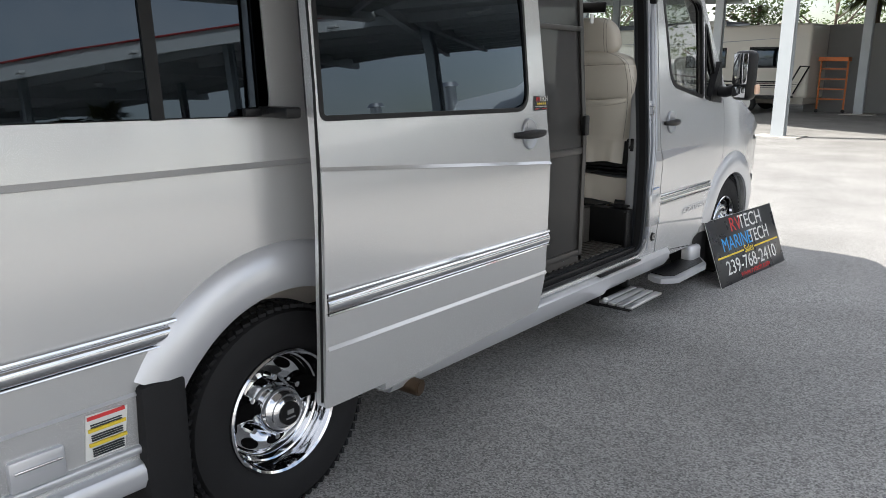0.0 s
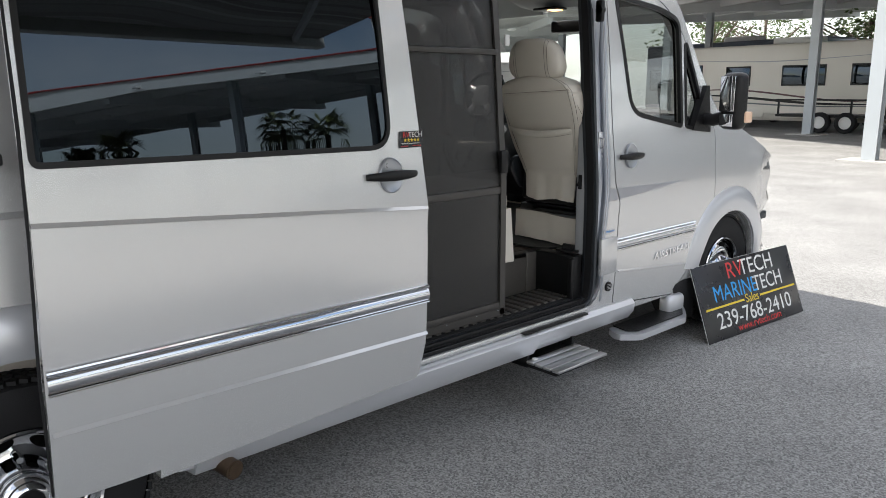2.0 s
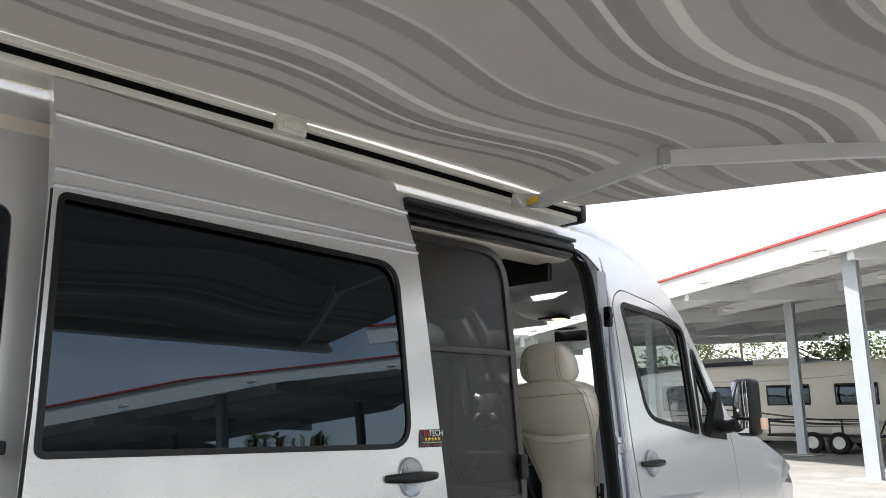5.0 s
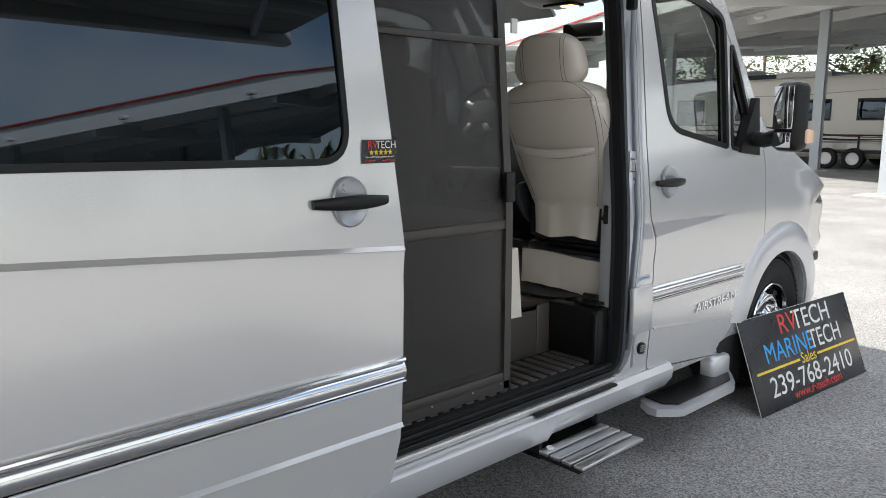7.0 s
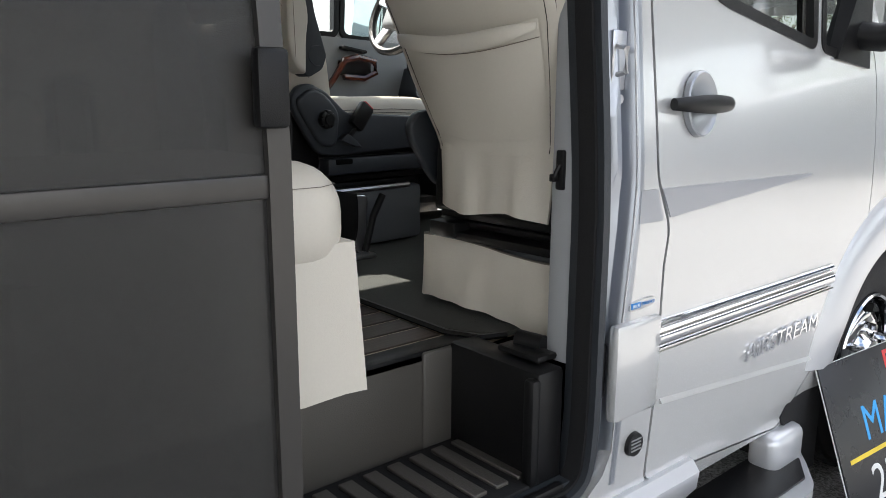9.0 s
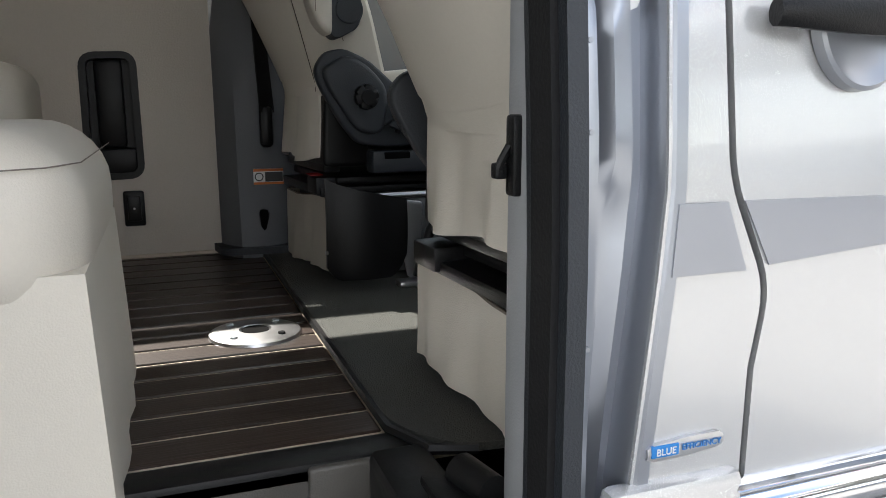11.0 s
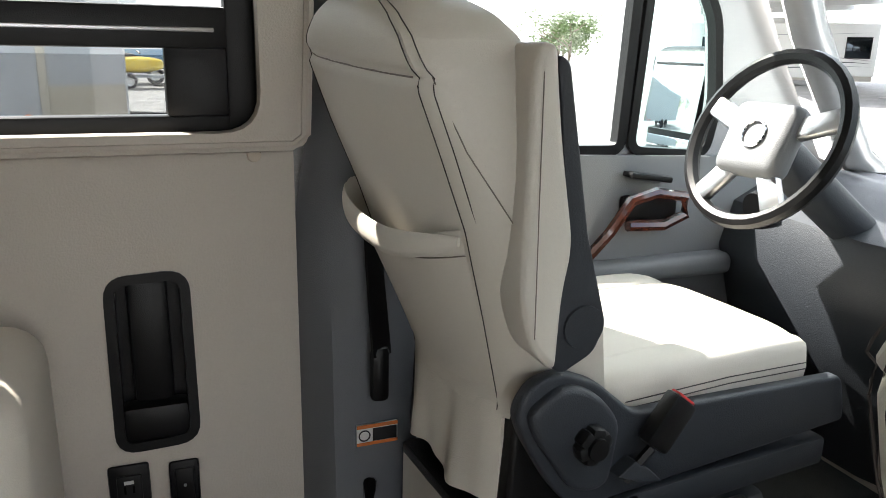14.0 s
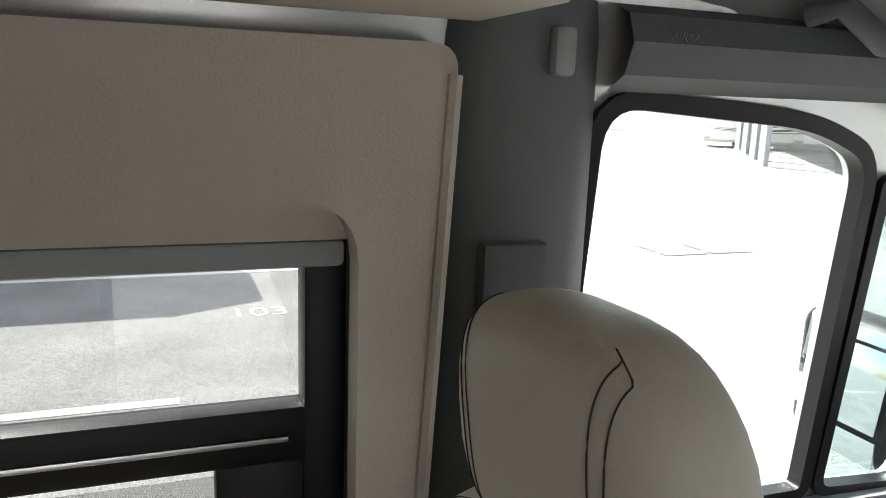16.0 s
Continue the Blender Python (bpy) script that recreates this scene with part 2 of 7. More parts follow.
def mesh_screen():
    m = bpy.data.materials.new("dark_insect_screen")
    m.use_nodes = True
    n, l = m.node_tree.nodes, m.node_tree.links
    b = n["Principled BSDF"]
    b.inputs["Base Color"].default_value = (0.024, 0.023, 0.022, 1)
    b.inputs["Roughness"].default_value = 0.5
    tr = n.new("ShaderNodeBsdfTransparent")
    tr.inputs["Color"].default_value = (1, 1, 1, 1)
    mx = n.new("ShaderNodeMixShader")
    mx.inputs["Fac"].default_value = 0.80
    l.new(tr.outputs["BSDF"], mx.inputs[1])
    l.new(b.outputs["BSDF"], mx.inputs[2])
    l.new(mx.outputs["Shader"], n["Material Output"].inputs["Surface"])
    return m


ASPHALT, WOOD, CLOTH, SCREEN = asphalt(), wood(), awning_cloth(), mesh_screen()
SCREENL = glass("fine_window_screen", (0.9, 0.9, 0.9), 0.6, 0.65, 0.03)


# ---- building helpers ----
def finish(name, bm, material, angle=38):
    me = bpy.data.meshes.new(name)
    bmesh.ops.recalc_face_normals(bm, faces=bm.faces)
    for f in bm.faces:
        f.smooth = True
    bm.to_mesh(me)
    bm.free()
    me.set_sharp_from_angle(angle=radians(angle))
    me.materials.append(material)
    return me


ORIGIN = {}


def thing(name, at, label, category, group=""):
    ob = new(name)
    ob.empty_display_size = 0.1
    ob.location = at
    ORIGIN[ob] = Vector(at)
    return tagged(ob, label, category, group)


def part(name, bm, material, parent, label=""):
    me = finish(name, bm, material)
    root = parent if parent in ORIGIN else parent.parent
    o = ORIGIN[root]
    me.transform(Matrix.Translation(-o))
    ob = new(name, me)
    ob.parent = parent
    if label:
        ob["label"] = label
    return ob


def solo(name, bm, material, label="", category="", group="", kind=""):
    return tagged(new(name, finish(name, bm, material)), label, category, group, kind)


def add(*bms):
    """Joins bmeshes into the first."""
    a = bms[0]
    for b in bms[1:]:
        me = bpy.data.meshes.new("join")
        b.to_mesh(me)
        b.free()
        a.from_mesh(me)
        bpy.data.meshes.remove(me)
    return a


def box(x0, y0, z0, x1, y1, z1, bev=0.0, seg=2):
    bm = bmesh.new()
    bmesh.ops.create_cube(bm, size=1)
    for v in bm.verts:
        v.co = Vector(((x0 + x1) / 2 + v.co.x * (x1 - x0), (y0 + y1) / 2 + v.co.y * (y1 - y0), (z0 + z1) / 2 + v.co.z * (z1 - z0)))
    if bev:
        bmesh.ops.bevel(bm, geom=bm.edges[:], offset=bev, segments=seg, affect='EDGES', profile=0.5)
    return bm


def moved(bm, m):
    bmesh.ops.transform(bm, matrix=m, verts=bm.verts)
    return bm


def cyl(p0, p1, r0, r1=None, seg=16, bev=0.0):
    p0, p1 = Vector(p0), Vector(p1)
    bm = bmesh.new()
    bmesh.ops.create_cone(bm, cap_ends=True, segments=seg, radius1=r0, radius2=r0 if r1 is None else r1, depth=(p1 - p0).length)
    if bev:
        bmesh.ops.bevel(bm, geom=[e for e in bm.edges if len(e.link_faces) == 2 and e.calc_face_angle() > 1.0], offset=bev, segments=2, affect='EDGES', profile=0.5)
    q = (p1 - p0).to_track_quat('Z', 'Y').to_matrix().to_4x4()
    return moved(bm, Matrix.Translation((p0 + p1) / 2) @ q)


def tube(pts, r, seg=8, flat=None):
    """A round bar along points; flat=(w, h): a rectangular strip whose h lies along z."""
    bm = bmesh.new()
    pts = [Vector(p) for p in pts]
    rings = []
    for i, p in enumerate(pts):
        d = (pts[min(i + 1, len(pts) - 1)] - pts[max(i - 1, 0)]).normalized()
        side = d.cross(Vector((0, 0, 1)))
        side = side.normalized() if side.length > 1e-4 else Vector((1, 0, 0))
        up = side.cross(d).normalized()
        if flat:
            w, h = flat
            ring = [p + side * a * w / 2 + up * b * h / 2 for a, b in ((-1, -1), (1, -1), (1, 1), (-1, 1))]
        else:
            ring = [p + side * math.cos(2 * math.pi * k / seg) * r + up * math.sin(2 * math.pi * k / seg) * r for k in range(seg)]
        rings.append([bm.verts.new(c) for c in ring])
    for a, b in zip(rings, rings[1:]):
        for k in range(len(a)):
            bm.faces.new((a[k], a[(k + 1) % len(a)], b[(k + 1) % len(a)], b[k]))
    bm.faces.new(rings[0][::-1])
    bm.faces.new(rings[-1])
    return bm


def loft(sections, close=False, caps=True):
    """Skins rows of points; close: each row is a ring."""
    bm = bmesh.new()
    rows = [[bm.verts.new(p) for p in s] for s in sections]
    for a, b in zip(rows, rows[1:]):
        n = len(a)
        for k in range(n if close else n - 1):
            bm.faces.new((a[k], a[(k + 1) % n], b[(k + 1) % n], b[k]))
    if close and caps:
        bm.faces.new(rows[0][::-1])
        bm.faces.new(rows[-1])
    return bm


def lathe(profile, axis_at, seg=40):
    """Turns (x, r) round a line along x through axis_at."""
    cx, cy, cz = axis_at
    rows = []
    for k in range(seg):
        a = 2 * math.pi * k / seg
        rows.append([(cx + x, cy + r * math.cos(a), cz + r * math.sin(a)) for x, r in profile])
    rows.append(rows[0])
    bm = loft(rows)
    bmesh.ops.remove_doubles(bm, verts=bm.verts, dist=1e-5)
    return bm


def solidify(bm, vec):
    """Gives a sheet thickness along vec."""
    geo = bmesh.ops.extrude_face_region(bm, geom=bm.faces[:])
    vs = [g for g in geo["geom"] if isinstance(g, bmesh.types.BMVert)]
    bmesh.ops.translate(bm, vec=vec, verts=vs)
    return bm


def flat(outline, holes=(), cuts=(), place=None, thick=0.02, inward=(-1, 0, 0)):
    """A sheet in (a, b) with holes, cut along lines b = const, laid by place(a, b), with thickness."""
    bm = bmesh.new()
    for loop in (outline, *holes):
        vs = [bm.verts.new((0, a, b)) for a, b in loop]
        for i in range(len(vs)):
            bm.edges.new((vs[i], vs[(i + 1) % len(vs)]))
    bmesh.ops.triangle_fill(bm, use_beauty=True, edges=bm.edges[:], normal=(1, 0, 0))
    for c in cuts:
        bmesh.ops.bisect_plane(bm, geom=bm.verts[:] + bm.edges[:] + bm.faces[:], plane_co=(0, 0, c), plane_no=(0, 0, 1), dist=1e-5)
    for v in bm.verts:
        v.co = Vector(place(v.co.y, v.co.z))
    if thick:
        solidify(bm, Vector(inward) * thick)
    return bm


def rounded(corners, r, seg=5):
    """A polygon with its corners rounded; r: one radius or one for each."""
    out, n = [], len(corners)
    for i in range(n):
        p, a, b = Vector(corners[i]), Vector(corners[i - 1]), Vector(corners[(i + 1) % n])
        rr = r[i] if isinstance(r, (list, tuple)) else r
        if rr <= 0:
            out.append(tuple(p))
            continue
        ua, ub = (a - p), (b - p)
        ra = min(rr, ua.length * 0.49, ub.length * 0.49)
        pa, pb = p + ua.normalized() * ra, p + ub.normalized() * ra
        for k in range(seg + 1):
            t = k / seg
            out.append(tuple(pa * (1 - t) ** 2 + p * 2 * t * (1 - t) + pb * t * t))
    return out


def ring(outer, inner, place, vec):
    """A closed band between two loops of equal count, with thickness."""
    bm = loft([[place(a, b) for a, b in (*outer, outer[0])], [place(a, b) for a, b in (*inner, inner[0])]])
    bmesh.ops.remove_doubles(bm, verts=bm.verts, dist=1e-5)
    return solidify(bm, Vector(vec))


def lerp_table(table):
    ks = [k for k, _ in table]
    vs = [v for _, v in table]
    return lambda z: float(np.interp(z, ks, vs))


def text(body, size, m, material, name, parent=None, depth=0.0012, stretch=1.0):
    cu = bpy.data.curves.new(name, 'FONT')
    cu.body, cu.size, cu.extrude = body, size, depth
    cu.align_x = 'CENTER'
    ob = new(name, cu)
    dg = bpy.context.evaluated_depsgraph_get()
    me = bpy.data.meshes.new_from_object(ob.evaluated_get(dg))
    bpy.data.objects.remove(ob)
    me.transform(m @ Matrix.Diagonal((stretch, 1, 1, 1)))
    me.materials.clear()
    me.materials.append(material)
    if parent is None:
        return new(name, me)
    root = parent if parent in ORIGIN else parent.parent
    me.transform(Matrix.Translation(-ORIGIN[root]))
    out = new(name, me)
    out.parent = parent
    return out


def frame_m(at, right, up):
    """The pose of a plane: x along right, y along up."""
    r, u = Vector(right).normalized(), Vector(up).normalized()
    n = r.cross(u)
    return Matrix(((r.x, u.x, n.x, at[0]), (r.y, u.y, n.y, at[1]), (r.z, u.z, n.z, at[2]), (0, 0, 0, 1)))


def sup(cx, cy, cz, rx, ry, rz, e=0.55, n=20, mrows=12):
    """A cushion-shaped solid."""
    f = lambda v: math.copysign(abs(v) ** e, v)
    rows = []
    for i in range(mrows + 1):
        p = -math.pi / 2 + math.pi * i / mrows
        rows.append([(cx + rx * f(math.cos(p)) * f(math.cos(2 * math.pi * k / n)), cy + ry * f(math.cos(p)) * f(math.sin(2 * math.pi * k / n)), cz + rz * f(math.sin(p))) for k in range(n)])
    bm = loft(rows, True, False)
    bmesh.ops.remove_doubles(bm, verts=bm.verts, dist=1e-4)
    return bm


def slab(outline, x0, x1, bev=0.0, seg=3):
    """A plate cut to an outline in (y, z) between two planes across x, with rounded rims."""
    bm = flat(outline, (), (), lambda a, b: (x1, a, b), x1 - x0)
    if bev:
        rims = [e for e in bm.edges if len(e.link_faces) == 2 and e.calc_face_angle() > 0.9]
        bmesh.ops.bevel(bm, geom=rims, offset=bev, segments=seg, affect='EDGES', profile=0.5)
    return bm


# ---- ground ----
ground = bmesh.new()
bmesh.ops.create_grid(ground, x_segments=8, y_segments=8, size=900)
solo("ground", ground, ASPHALT, kind="structure")


# ---- the van: shell ----
van = thing("camper_van", (0, -2.2, 0), "silver high-roof camper van with its sliding side door open", "van")
prof = lerp_table([(0.2, 0.955), (0.38, 0.985), (0.6, 1.0), (1.0, 1.0), (1.12, 0.995), (1.24, 0.985), (1.42, 0.968), (1.8, 0.938), (2.1, 0.908), (2.3, 0.872), (2.42, 0.835), (2.52, 0.775), (2.6, 0.69), (2.66, 0.58)])
CUTS = [0.45, 0.62, 0.8, 1.0, 1.12, 1.24, 1.42, 1.6, 1.8, 1.95, 2.1, 2.2, 2.3, 2.36, 2.42, 2.47, 2.52]
nose = lerp_table([(-1.4, 0.0), (0.3, 0.0), (0.55, 0.012), (0.72, 0.05), (0.85, 0.13), (0.93, 0.26), (1.0, 0.42)])


def side_at(sgn, off=0.0):
    return lambda a, b: (sgn * (prof(b) + off - nose(a)), a, b)


def arch(cy, cz, r, a0, a1, n=14):
    return [(cy + r * math.cos(radians(a0 + (a1 - a0) * k / n)), cz + r * math.sin(radians(a0 + (a1 - a0) * k / n))) for k in range(n + 1)]


DOOR_F = rounded([(-1.28, 0.40), (-0.63, 0.335), (-0.47, 0.48), (-0.40, 0.66), (-0.205, 0.90), (-0.21, 1.30), (-0.23, 1.37), (-0.64, 1.99), (-0.86, 2.11), (-1.25, 2.17), (-1.345, 2.10), (-1.325, 1.4), (-1.31, 1.09), (-1.262, 0.98), (-1.275, 0.90)],
                 [0.03, 0.02, 0, 0.02, 0.02, 0.03, 0.03, 0.12, 0.1, 0.1, 0.06, 0, 0.03, 0.03, 0.0], 4)
WIN_F = rounded([(-1.135, 1.475), (-0.62, 1.385), (-0.63, 1.99), (-0.80, 2.04), (-1.26, 2.085)], [0.1, 0.02, 0.06, 0.1, 0.04])
WIN_Q = rounded([(-0.565, 1.377), (-0.30, 1.345), (-0.33, 1.40), (-0.565, 1.90)], [0.02, 0.02, 0.04, 0.08])
DOORWAY = rounded([(-2.80, 0.43), (-1.462, 0.43), (-1.462, 2.38), (-2.80, 2.38)], [0.02, 0.09, 0.2, 0.02])


def dense(loop, step=0.06):
    out = []
    for i in range(len(loop)):
        a, b = Vector(loop[i]), Vector(loop[(i + 1) % len(loop)])
        n = max(1, int((b - a).length / step))
        out += [tuple(a.lerp(b, k / n)) for k in range(n)]
    return out


DOORWAY_D = dense(DOORWAY)
# the panel stops short of the folded pillar
DOORWAY_B = [(-2.80, 0.43), (-1.49, 0.43), (-1.44, 0.47), (-1.418, 0.52), (-1.418, 0.74), (-1.384, 1.08), (-1.384, 2.20), (-1.41, 2.27), (-1.50, 2.34), (-1.62, 2.37), (-2.80, 2.38)]
WIN_R = rounded([(-5.9, 1.43), (-4.30, 1.405), (-4.30, 2.08), (-5.9, 2.1)], 0.06)
R_ARCH = arch(-4.316, 0.37, 0.47, 180, 0)
F_ARCH = arch(0.03, 0.40, 0.40, 190, -10)


def grow(loop, d):
    """A loop pushed outward from its middle line by about d."""
    out, n = [], len(loop)
    area = sum(loop[i - 1][0] * loop[i][1] - loop[i][0] * loop[i - 1][1] for i in range(n))
    s = 1 if area > 0 else -1
    for i in range(n):
        a, b = Vector(loop[i - 1]), Vector(loop[(i + 1) % n])
        t = (b - a)
        t = t.normalized() if t.length > 1e-6 else Vector((1, 0))
        out.append((loop[i][0] + s * t.y * d, loop[i][1] - s * t.x * d))
    return out


SIDE = [(-6.45, 0.44), *[(a, b) for a, b in R_ARCH], (-3.80, 0.37), (-2.9, 0.37), (-1.2, 0.33), (-0.5, 0.33), *F_ARCH, (0.55, 0.35), (0.95, 0.38), (0.99, 0.62), (0.95, 0.92), (0.84, 1.07), (0.5, 1.20), (0.1, 1.36), (-0.19, 1.45),
        (-0.40, 1.74), (-0.60, 2.06), (-0.78, 2.25), (-1.0, 2.39), (-1.2, 2.47), (-1.45, 2.53), (-6.45, 2.55)]
part("body_side", flat(SIDE, [grow(DOOR_F, 0.007), DOORWAY_B, WIN_R], CUTS, side_at(1), 0.03), PAINT, van)
LWIN = rounded([(-4.2, 1.53), (-1.74, 1.53), (-1.74, 2.03), (-4.2, 2.03)], 0.07)
DWIN = rounded([(-1.375, 1.51), (-0.86, 1.50), (-0.87, 2.10), (-1.0, 2.15), (-1.37, 2.175)], [0.03, 0.02, 0.05, 0.1, 0.06])
DQ = rounded([(-0.815, 1.495), (-0.60, 1.48), (-0.585, 1.60), (-0.625, 1.80), (-0.80, 2.06), (-0.815, 2.06)], [0.03, 0.03, 0.05, 0.03, 0.005, 0.005])
part("body_side_off", flat(SIDE, [LWIN, DWIN, DQ], CUTS, side_at(-1), 0.03, (1, 0, 0)), PAINT, van, "silver side with long tinted window")


# roof, windscreen, bonnet
def roof_row(y, zt, drop=0.0, narrow=0.0):
    row = []
    for k in range(-12, 13):
        t = k / 12
        e = prof(2.5 - drop) - narrow
        row.append((e * math.sin(t * math.pi / 2), y, (2.5 - drop) + (zt - 2.5 + drop) * max(0.0, math.cos(t * math.pi / 2)) ** 0.75))
    return row


part("roof", solidify(loft([roof_row(-6.45, 2.70), roof_row(-5, 2.76), roof_row(-3, 2.78), roof_row(-1.8, 2.76), roof_row(-1.35, 2.70, 0.03), roof_row(-1.05, 2.60, 0.12), roof_row(-0.82, 2.45, 0.27)]), (0, 0, -0.02)), PAINT, van)
part("rear_doors", add(flat(rounded([(-0.98, 0.42), (0.98, 0.42), (0.88, 2.5), (-0.88, 2.5)], 0.08), (), (), lambda a, b: (a, -6.45, b), 0.04, (0, -1, 0)), box(-0.8, -6.47, 2.45, 0.8, -6.40, 2.72, 0.03)), PAINT, van)


def wind(u, v):
    """Windscreen: u across -1..1, v from cowl 0 to roof 1."""
    y0, z0, w0 = 0.16, 1.40, 0.80
    y1, z1, w1 = -0.80, 2.30, 0.70
    w = w0 + (w1 - w0) * v
    bow = 0.13 * (1 - abs(u) ** 2.2)
    return (u * w, y0 + (y1 - y0) * v + bow, z0 + (z1 - z0) * v + 0.05 * math.sin(v * math.pi))


part("windscreen", loft([[wind(-1 + 2 * i / 16, j / 8) for i in range(17)] for j in range(9)]), CLEAR, van).visible_shadow = False
for s in (1, -1):
    part("pillar_front", tube([(s * 0.90, 0.05, 1.36), (s * 0.885, -0.12, 1.46), (s * 0.85, -0.38, 1.78), (s * 0.80, -0.58, 2.08), (s * 0.76, -0.78, 2.28), (s * 0.74, -0.95, 2.42)], 0.045, 10), PAINT, van)


def bonnet_row(y, z, w, crown):
    return [(w * math.sin(k / 10 * math.pi / 2), y + 0.06 * math.cos(k / 10 * math.pi / 2), z + crown * math.cos(k / 10 * math.pi / 2)) for k in range(-10, 11)]


part("bonnet", solidify(loft([bonnet_row(-0.1, 1.37, 0.96, 0.10), bonnet_row(0.15, 1.33, 0.965, 0.10), bonnet_row(0.45, 1.20, 0.93, 0.11), bonnet_row(0.7, 1.08, 0.85, 0.10), bonnet_row(0.84, 0.98, 0.72, 0.08), bonnet_row(0.9, 0.88, 0.62, 0.04)]), (0, 0, -0.02)), PAINT, van)
part("grille", loft([bonnet_row(0.9, 0.88, 0.62, 0.0), bonnet_row(0.93, 0.62, 0.66, 0.0)]), BLACK, van)
part("front_bumper", loft([bonnet_row(0.90, 0.64, 0.74, 0.0), bonnet_row(0.98, 0.58, 0.76, 0.0), bonnet_row(1.0, 0.42, 0.76, 0.0), bonnet_row(0.92, 0.26, 0.72, 0.0)]), PAINT2, van)
for s in (1, -1):
    part("headlight", moved(box(-0.05, -0.16, -0.12, 0.05, 0.16, 0.13, 0.04, 3), Matrix.Translation((s * 0.80, 0.70, 0.98)) @ Matrix.Rotation(radians(s * 28), 4, 'Z')), CLEAR if s < 0 else CHROME, van, "clear headlight")
part("side_reflector", box(0.90, 0.60, 0.655, 0.945, 0.72, 0.715, 0.012), GREYD, van)

# underside, and black blocks standing in for the shade of the wheel wells
part("underbody", box(-0.93, -6.3, 0.36, 0.93, 0.7, 0.435, 0.02), GAP, van)
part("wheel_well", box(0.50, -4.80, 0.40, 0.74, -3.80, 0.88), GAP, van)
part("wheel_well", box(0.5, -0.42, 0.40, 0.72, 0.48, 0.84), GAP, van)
# wheel arch flares
for nm, cy, cz, r0, r1, a0, a1, w in (("rear_arch_flare", -4.316, 0.37, 0.465, 0.625, 151, -8, 0.035), ("front_arch_flare", 0.04, 0.40, 0.395, 0.56, 172, 4, 0.02)):
    rows = []
    for k in range(31):
        a = radians(a0 + (a1 - a0) * k / 30)
        fade = min(1.0, 0.7 + 3 * min(k, 30 - k) / 30)
        row = []
        for rr, h in ((r0, -0.05), (r0, w * 0.8), (r0 + 0.015, w), (r0 + (r1 - r0) * 0.45, w * 1.15), (r1 - 0.02, w * 0.6), (r1, 0.0), (r1, -0.02)):
            yy, zz = cy + rr * math.cos(a), max(0.30, cz + rr * math.sin(a))
            row.append((prof(zz) - nose(yy) + h * fade, yy, zz))
        rows.append(row)
    part(nm, loft(rows), PAINT2, van, "silver moulded wheel arch flare")
part("mud_flap", box(0.72, -4.86, 0.14, 1.035, -4.715, 0.66, 0.015), RUBBER, van, "black rubber mud flap")
part("mud_flap", flat([(-0.62, 0.36), (-0.44, 0.13), (-0.36, 0.13), (-0.36, 0.55), (-0.42, 0.62)], (), (), lambda a, b: (0.985, a, b), 0.22), RUBBER, van, "black rubber mud flap")


